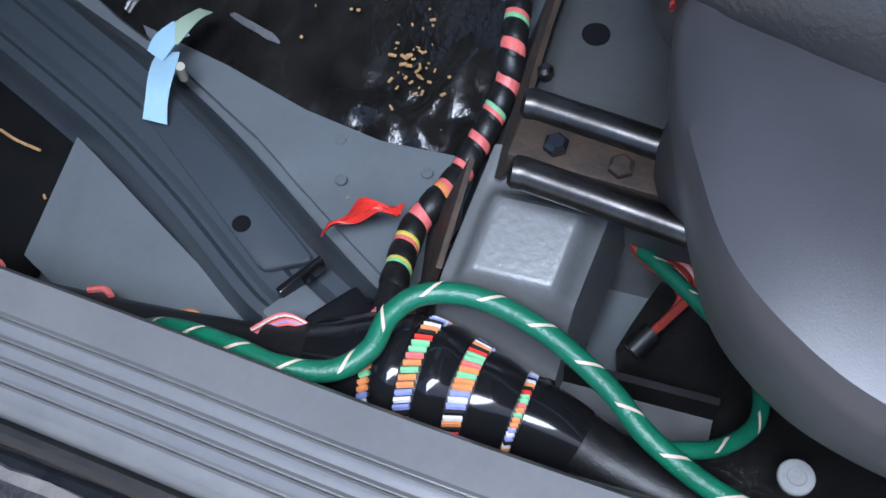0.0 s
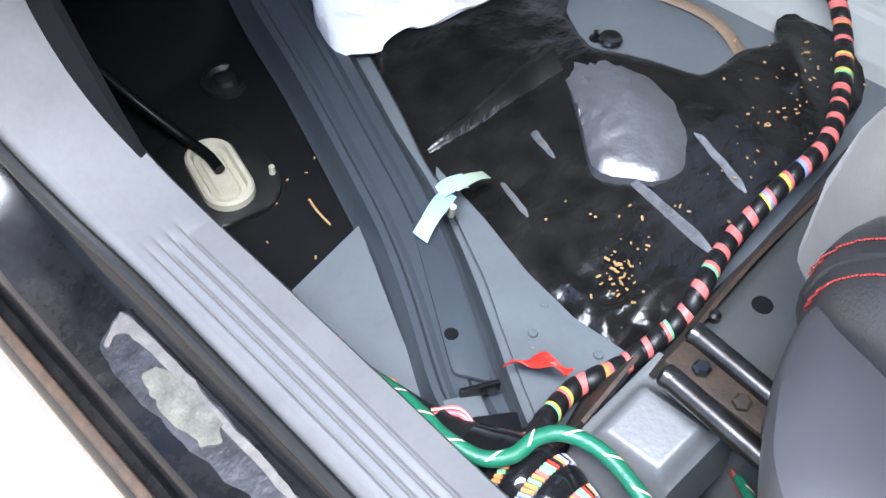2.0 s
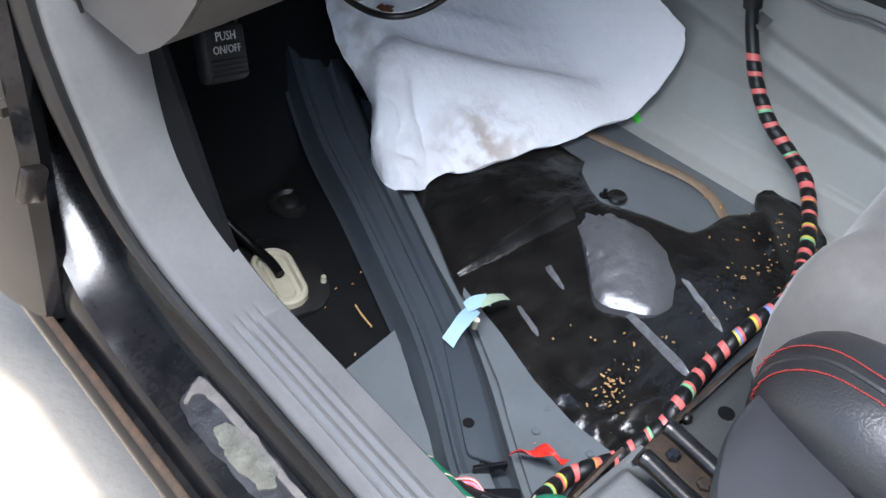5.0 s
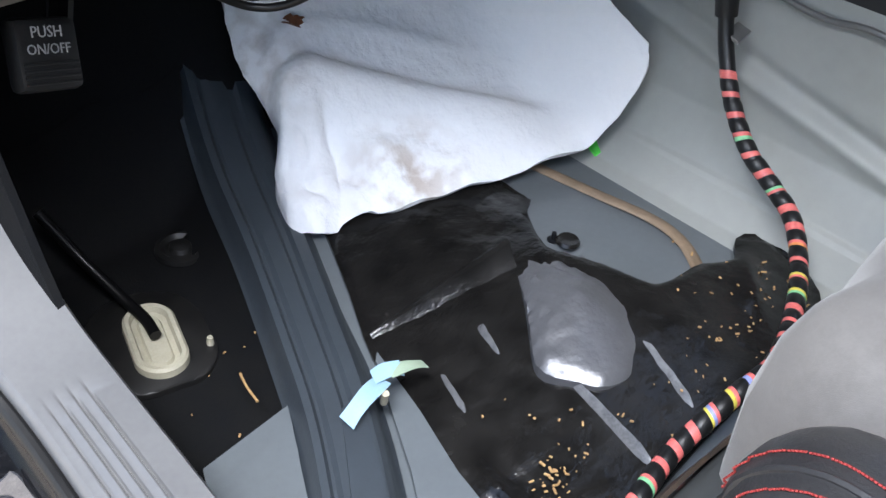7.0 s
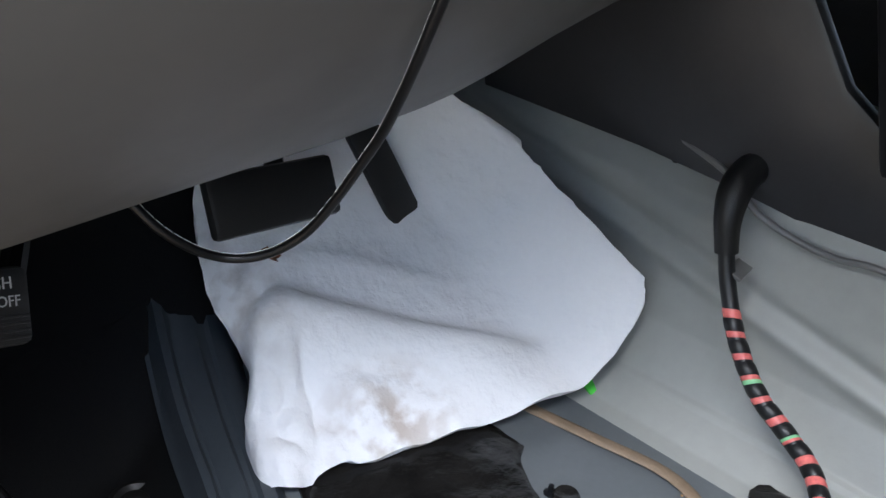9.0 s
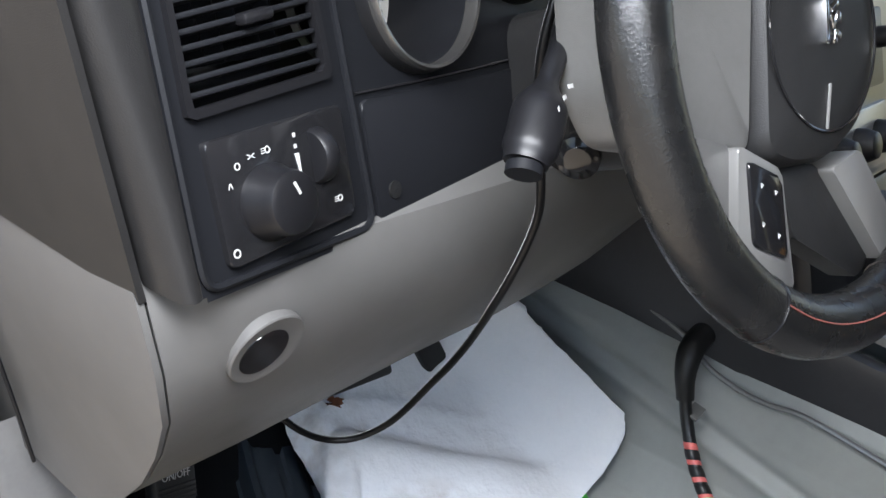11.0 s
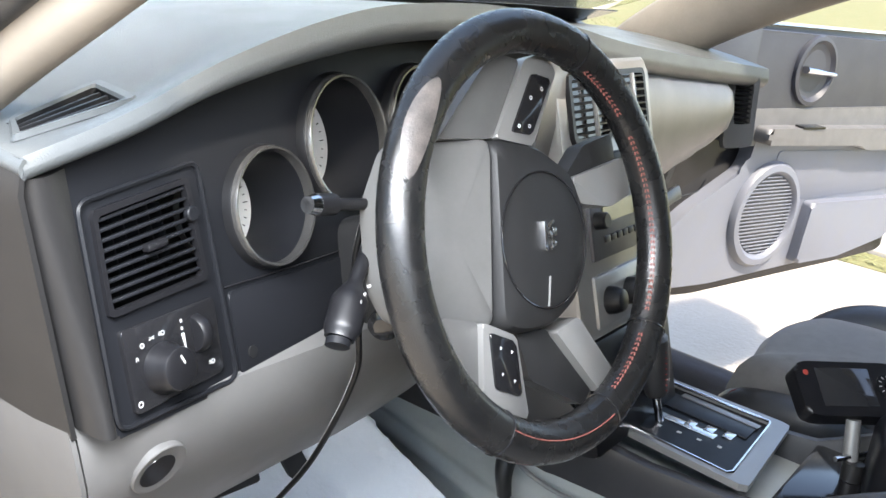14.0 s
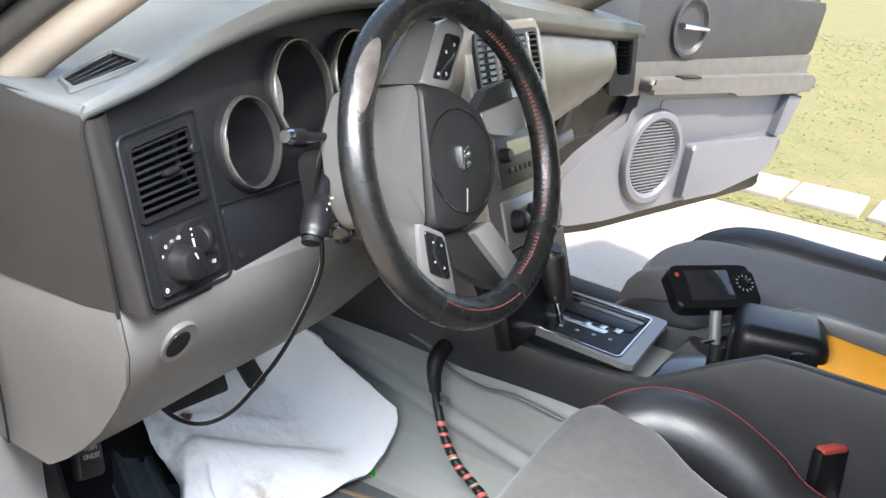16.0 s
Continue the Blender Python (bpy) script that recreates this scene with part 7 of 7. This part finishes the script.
def passenger_seat():
    s = thing("passenger_seat", "grey fabric passenger seat with black bolsters and red seams", "car seat", (0.7, -0.3, 0.45))
    out = [(0.46, -0.02), (0.54, 0.04), (0.68, 0.06), (0.82, 0.03), (0.88, -0.03), (0.90, -0.2), (0.90, -0.7), (0.45, -0.7)]
    cushion(out, 0.40, lambda x, y: 0.664, M["fabric"], s, "seat_panel", "grey fabric seat centre", 0.016)
    part("base", box((0.46, 0.6, 0.14), pose(0.68, -0.36, 0.40), 0.03), M["blackplastic"], s)
    far = [V(0.845, 0.010, 0.50), V(0.862, 0.000, 0.580), V(0.887, -0.05, 0.632), V(0.900, -0.14, 0.652), V(0.908, -0.3, 0.647), V(0.912, -0.7, 0.635)]
    part("bolster", tube(far, lambda t: 0.036 + 0.020 * step01(0.0, 0.3, t), 16, 8, flat=0.9), M["leather"], s, "black leather side bolster")
    near = [V(0.50, 0.030, 0.51), V(0.485, 0.020, 0.565), V(0.475, -0.03, 0.590), V(0.47, -0.13, 0.600), V(0.47, -0.4, 0.60)]
    part("bolster", tube(near, lambda t: 0.030 + 0.015 * step01(0.0, 0.3, t), 16, 8, flat=0.9), M["leather"], s, "black leather side bolster")
    part("seam", tube([V(0.462, 0.046, 0.585), V(0.468, 0.030, 0.612), V(0.48, -0.01, 0.628), V(0.49, -0.06, 0.636)], 0.0014, 5, 6), M["stitch"], s, "red stitched seam")
    part("backrest", box((0.48, 0.14, 0.62), pose(0.68, -0.72, 0.98, 14), 0.05, 4), M["leather"], s)
    b = thing("belt_latch", "steel seat belt tongue hanging beside the passenger seat", "seat belt", (0.93, -0.35, 0.75))
    part("tongue", box((0.034, 0.004, 0.05), pose(0.98, -0.36, 0.60, 0, 30, 20), 0.001), M["steel"], b)
    part("webbing", tube([V(0.98, -0.38, 0.63), V(0.985, -0.42, 0.80), V(0.98, -0.5, 1.2)], 0.02, 8, 5, flat=0.1), M["doordark"], b)


passenger_seat()


def console():
    c = thing("centre_console", "dark grey centre console between the seats", "console", (0.17, -0.2, 0.6))
    # side walls and body, lofted along y
    prof = [(0.50, 0.930, 0.02), (0.30, 0.880, 0.02), (0.20, 0.800, 0.026), (0.13, 0.700, 0.034), (0.06, 0.655, 0.038), (0.0, 0.650, 0.040), (-0.10, 0.656, 0.040), (-0.15, 0.662, 0.040), (-0.20, 0.690, 0.040), (-0.26, 0.728, 0.040), (-0.315, 0.758, 0.040), (-0.36, 0.760, 0.042), (-0.48, 0.758, 0.044), (-0.60, 0.757, 0.045), (-0.85, 0.757, 0.045)]
    for name, flip in (("side_wall", 1), ("side_wall", -1)):
        rings = []
        for y, z, x in prof:
            lowz = 0.555 + 0.03 * step01(0.0, 0.3, y)
            sec = [(x + 0.026, lowz), (x + 0.012, lowz + 0.004), (x + 0.004, lowz + 0.03), (x, z - 0.012), (x + 0.002, z - 0.003), (x + 0.008, z), (x + 0.018, z - 0.001), (x + 0.022, z - 0.008), (x + 0.026, z - 0.06)]
            if flip < 0:
                sec = [(0.345 - (a - 0.0), b) for a, b in sec]
            rings.append([V(a, y, b) for a, b in sec])
        bm = bmesh.new()
        skin(bm, rings, True, True)
        part(name, bm, M["console"], c, "dark grey console side")
    part("floor_tray", box((0.225, 1.30, 0.02), pose(0.172, -0.20, 0.60), 0.004), M["blackplastic"], c)
    # bright edge trim along the tunnel side
    part("edge_trim", tube([V(0.030, 0.300, 0.626), V(0.030, 0.2717, 0.6153), V(0.030, 0.208, 0.596), V(0.030, 0.172, 0.572), V(0.030, 0.133, 0.562), V(0.030, 0.095, 0.560), V(0.030, 0.052, 0.566), V(0.031, -0.02, 0.558), V(0.034, -0.10, 0.545)], 0.0034, 8, 8), M["satin"], c, "bright metal edge strip")
    # shifter plate: satin frame with gloss insert
    fm = basis(V(0.172, -0.02, 0.668), V(1, 0.0, 0.0), V(0, 1, 0.02))
    n = 64
    of = resample(rounded([(-0.118, -0.108), (0.112, -0.092), (0.104, 0.13), (-0.100, 0.13)], 0.012), n)
    inn = resample(rounded([(-0.104, -0.080), (0.094, -0.068), (0.090, 0.122), (-0.090, 0.122)], 0.006), n)
    fr = part("shifter_frame", ring_hole(of, inn, 0.010, fm @ pose(0, 0, -0.004)), M["satin"], c, "satin silver shifter frame", smooth=False)
    part("chrome_line", tube([fm @ V(x, y, 0.0065) for x, y in inn], 0.0022, 6, 0, True), M["chrome"], fr, "chrome edge")
    part("insert", plate(inn, 0.004, fm @ pose(0, 0, -0.004), 0.0), M["plateinsert"], c, "gloss black gear plate")
    part("brush_cover", box((0.05, 0.165, 0.003), fm @ pose(0.045, 0.025, 0.001), 0.001), M["blackplastic"], c)
    part("light_strip", box((0.014, 0.12, 0.0012), fm @ pose(0.070, 0.0, 0.0032, 0, 0, -2), 0.0004), M["satin"], c, "bright reflecting strip")
    gate = part("gate", box((0.016, 0.11, 0.002), fm @ pose(-0.012, 0.030, 0.0008), 0.0006), M["chrome"], c, "chrome stepped gate")
    for k in range(3):
        part("gate_step", box((0.022, 0.014, 0.0024), fm @ pose(-0.005 + 0.007 * k, 0.015 - 0.026 * k, 0.001), 0.0006), M["chrome"], gate)
    for k in range(4):
        part("gear_mark", box((0.005, 0.006, 0.0006), fm @ pose(-0.045 + 0.004 * k, 0.045 - 0.028 * k, 0.0004)), M["print"], c)
    # gear lever
    lv = thing("gear_lever", "black leather gear lever with red stitching", "gear lever", (0.13, 0.03, 0.67))
    part("shaft", tube([V(0.140, 0.030, 0.668), V(0.138, 0.045, 0.71)], 0.006, 12, 2), M["chrome"], lv, "chrome shaft")
    part("grip", tube([V(0.139, 0.042, 0.705), V(0.136, 0.052, 0.735), V(0.132, 0.060, 0.765), V(0.128, 0.062, 0.790), V(0.126, 0.060, 0.80)], lambda t: 0.014 + 0.010 * math.sin(math.pi * min(1, t * 1.05)) ** 0.7, 18, 6), M["leather"], lv)
    for k in range(9):
        part("stitch", box((0.005, 0.0014, 0.0014), pose(0.128, 0.026 + 0.0018 * k, 0.722 + 0.0075 * k, 0, 20, 0)), M["stitch"], lv)
    # cup holder well and armrest switch pod
    part("cup_well", box((0.25, 0.15, 0.06), pose(0.172, -0.225, 0.630), 0.01), M["gloss"], c)
    pm = pose(0.210, -0.305, 0.700, 0, 0, 14)
    pod = part("switch_pod", box((0.14, 0.145, 0.120), pm, 0.026, 5), M["blackplastic"], c, "black moulded cup holder pod")
    for k in range(3):
        part("rib", tube([pm @ V(-0.0695 + 0.010 * k, -0.030 - 0.010 * k + 0.017 * math.cos(a), 0.026 + 0.010 * k - 0.026 * k + 0.012 * math.sin(a)) for a in (math.radians(100 - 22 * i) for i in range(11))], 0.0038, 8, 0), M["gloss"], pod, "glossy finger rim")
    part("bin", box((0.22, 0.40, 0.02), pose(0.175, -0.58, 0.665), 0.004), M["blackplastic"], c)
    oc = thing("orange_card", "plain bright orange card lying in the console bin", "card", (0.19, -0.47, 0.70))
    part("card", box((0.16, 0.21, 0.0012), pose(0.245, -0.470, 0.722, 4, -4, 8)), M["card"], oc)
    return c


console()


def device():
    d = thing("handheld_tuner", "black handheld electronic device with a screen on a mount", "handheld device", (0.24, -0.18, 0.74))
    m = basis(V(0.262, -0.178, 0.762), V(0.72, -0.69, 0.02), V(0.55, 0.62, 0.60))
    o = rounded([(-0.078, -0.036), (-0.062, -0.042), (0.062, -0.042), (0.078, -0.036), (0.080, 0.032), (0.064, 0.040), (-0.064, 0.040), (-0.080, 0.032)], 0.012)
    part("case", plate(o, 0.026, m @ pose(0, 0, -0.020), 0.006, 3), M["blackplastic"], d)
    part("screen", plate(rounded([(-0.050, -0.028), (0.032, -0.028), (0.032, 0.030), (-0.050, 0.030)], 0.003), 0.002, m @ pose(0, 0, 0.0050), 0.0008), M["screen"], d, "dark glossy screen")
    part("dial", disc_solid([(0.019, 0), (0.019, 0.003), (0.012, 0.004), (0.009, 0.003)], 28, m @ pose(0.056, 0.002, 0.005)), M["dark"], d, "round grey selector dial")
    part("dial_cap", disc_solid([(0.008, 0), (0.008, 0.003), (0.006, 0.004)], 20, m @ pose(0.056, 0.002, 0.008)), M["gloss"], d)
    for k in range(12):
        a = math.radians(30 * k)
        part("dial_mark", box((0.004, 0.0014, 0.0006), m @ pose(0.056 + 0.0145 * math.cos(a), 0.002 + 0.0145 * math.sin(a), 0.0092, 0, 0, 30 * k)), M["print"], d)
    part("logo_dot", disc_solid([(0.004, 0), (0.004, 0.0008)], 14, m @ pose(-0.064, 0.022, 0.0062)), M["redwire"], d, "small red mark")
    s = thing("device_mount", "chrome and black swivel mount under the handheld device", "device mount", (0.22, -0.21, 0.66))
    part("post", tube([V(0.215, -0.215, 0.655), V(0.222, -0.207, 0.69), V(0.232, -0.197, 0.735)], 0.010, 12, 4), M["satin"], s)
    part("cross_bolt", tube([V(0.19, -0.195, 0.69), V(0.25, -0.225, 0.69)], 0.004, 8, 0), M["chrome"], s)
    part("spring", tube([V(0.2135, -0.2165, 0.66), V(0.2145, -0.2155, 0.685)], 0.014, 14, 0), M["rubber"], s)


device()


def buckle():
    b = thing("seat_belt_buckle", "black seat belt buckle with a red release button", "belt buckle", (0.03, -0.44, 0.66))
    m = basis(V(0.030, -0.435, 0.620), V(0.80, -0.6, 0.0), V(0.0, 0.05, 1))
    part("body", box((0.052, 0.085, 0.022), m, 0.006), M["blackplastic"], b)
    part("button", box((0.044, 0.012, 0.018), m @ pose(0, 0.040, 0.001), 0.003), M["redwire"], b, "red release button")
    part("stalk", box((0.042, 0.09, 0.014), m @ pose(0, -0.08, 0), 0.003), M["blackplastic"], b)


buckle()


# ---- open passenger door ----
DM = basis(V(1.05, 0.491, 0.0), V(0.959, -0.284, 0), V(0, 0, 1))  # x along the door, y up, z towards the seats


def passenger_door():
    d = thing("passenger_door", "open passenger door with grey trim and a round speaker", "car door", (1.1, 0.48, 0.5))
    hull = [(0.02, 0.500), (0.10, 0.462), (0.30, 0.452), (0.95, 0.475), (1.22, 0.490), (1.255, 0.52), (1.215, 0.56), (1.30, 0.75), (1.38, 0.90), (1.36, 1.00), (1.40, 1.16), (0.10, 1.16), (0.02, 0.95)]
    part("shell", plate(rounded(hull, 0.02), 0.10, DM @ pose(0, 0, -0.135), 0.01), M["paint"], d, "black painted door shell")
    lower = [(0.05, 0.535), (0.12, 0.500), (0.30, 0.494), (0.85, 0.520), (1.10, 0.560), (1.18, 0.60), (1.30, 0.80), (1.36, 0.90), (1.34, 0.905), (0.38, 0.905), (0.36, 0.80), (0.16, 0.70), (0.06, 0.62)]
    part("lower_trim", plate(rounded(lower, 0.03), 0.05, DM @ pose(0, 0, -0.045), 0.014, 3), M["doorgrey"], d, "blue grey lower trim")
    part("upper_trim", plate(rounded([(0.20, 0.945), (1.34, 0.960), (1.385, 1.14), (0.12, 1.15), (0.12, 0.95)], 0.02), 0.045, DM @ pose(0, 0, -0.045), 0.012, 3), M["doordark"], d, "slate upper trim")
    part("mid_trim", plate(rounded([(0.30, 0.86), (1.33, 0.88), (1.345, 0.965), (0.28, 0.955)], 0.01), 0.046, DM @ pose(0, 0, -0.042), 0.008, 3), M["sill"], d, "pale grey middle band")
    part("armrest", plate(rounded([(0.36, 0.872), (0.80, 0.862), (0.84, 0.848), (1.10, 0.845), (1.32, 0.846), (1.345, 0.874), (1.30, 0.905), (0.36, 0.915)], 0.015), 0.068, DM @ pose(0, 0, -0.02), 0.016, 3), M["sill"], d, "pale grey armrest")
    part("pocket", plate(rounded([(0.50, 0.70), (1.12, 0.715), (1.18, 0.83), (0.48, 0.845)], 0.02), 0.006, DM @ pose(0, 0, 0.001), 0.002), M["doorgrey"], d, "recessed pull pocket")
    part("pocket_front", plate(rounded([(0.645, 0.525), (0.85, 0.528), (1.08, 0.566), (1.155, 0.60), (1.205, 0.690), (0.66, 0.700)], 0.015), 0.036, DM @ pose(0, 0, 0.001), 0.013, 3), M["doorgrey"], d, "bulging lower pocket front")
    part("pocket_end", plate(rounded([(1.145, 0.700), (1.215, 0.700), (1.285, 0.830), (1.195, 0.835)], 0.006), 0.034, DM @ pose(0, 0, 0.001), 0.008, 2), M["doorgrey"], d, "raised pocket end")
    part("switch_plate", plate(rounded([(0.50, -0.02), (0.60, -0.022), (0.60, 0.012), (0.51, 0.014)], 0.004), 0.006, DM @ basis(V(0, 0.912, 0.03), V(1, 0, 0), V(0, 0, -1)), 0.001), M["gloss"], d, "black window switch")
    sp = DM @ pose(0.480, 0.672, 0.002)
    part("speaker_ring", lathe([(0.148, -0.02), (0.146, 0.010), (0.138, 0.020), (0.122, 0.022), (0.112, 0.014), (0.110, 0.006)], 56, sp), M["doorgrey"], d, "raised speaker surround")
    gr = part("speaker_grille", disc_solid([(0.113, 0.002), (0.113, 0.009), (0.06, 0.012), (0.01, 0.0125)], 48, sp), M["doordark"], d, "slate speaker grille")
    for k in range(22):
        y = -0.104 + 0.0099 * k
        w = math.sqrt(max(0, 0.110 ** 2 - y * y))
        part("rib", box((2 * w, 0.0035, 0.004), sp @ pose(0, y, 0.0125), 0.001), M["doorgrey"], gr)
    hb = DM @ pose(0.560, 1.055, 0.0)
    part("handle_bowl", lathe([(0.092, -0.002), (0.090, 0.010), (0.080, 0.012), (0.070, 0.002), (0.02, -0.004), (0.001, -0.004)], 44, hb), M["doordark"], d, "round handle recess")
    part("inner_handle", tube([hb @ V(-0.055, 0.004, 0.012), hb @ V(0.0, 0.0, 0.020), hb @ V(0.075, -0.006, 0.014)], lambda t: 0.014 - 0.004 * t, 12, 6, flat=0.7), M["chrome"], d, "chrome inner handle")
    part("mirror_corner", plate(rounded([(0.10, 0.95), (0.30, 0.945), (0.29, 1.16), (0.10, 1.16)], 0.01), 0.03, DM @ pose(0, 0, -0.02), 0.008), M["doordark"], d, "dark triangular corner trim")
    part("hinge_edge", tube([DM @ V(0.03, 0.55, -0.02), DM @ V(0.045, 0.70, -0.02), DM @ V(0.09, 0.86, -0.02)], 0.02, 8, 4), M["rubber"], d, "black rubber edge seal")


passenger_door()


def grass():
    """Short lawn blades near the paving, thinning out with distance."""
    rnd = random.Random(3)
    verts, faces = [], []
    for i in range(34000):
        r = rnd.random() ** 1.6
        x = 3.66 + 12 * r
        y = rnd.uniform(-3.5, 6.5) * (1 + 0.4 * r)
        h, w, a = rnd.uniform(0.004, 0.014) * (1 + 0.5 * r), rnd.uniform(0.003, 0.007) * (1 + 2 * r), rnd.uniform(0, math.pi)
        lx, ly = rnd.gauss(0, 0.05), rnd.gauss(0, 0.05)
        k = len(verts)
        verts += [(x - w * math.cos(a), y - w * math.sin(a), GROUND + 0.015), (x + w * math.cos(a), y + w * math.sin(a), GROUND + 0.015), (x + lx, y + ly, GROUND + 0.02 + h)]
        faces.append((k, k + 1, k + 2))
    me = bpy.data.meshes.new("grass")
    me.from_pydata(verts, [], faces)
    me.materials.append(M["grass"])
    tagged(new("grass", me), "short yellow green lawn grass beyond the paving", "grass", kind="stuff")


grass()
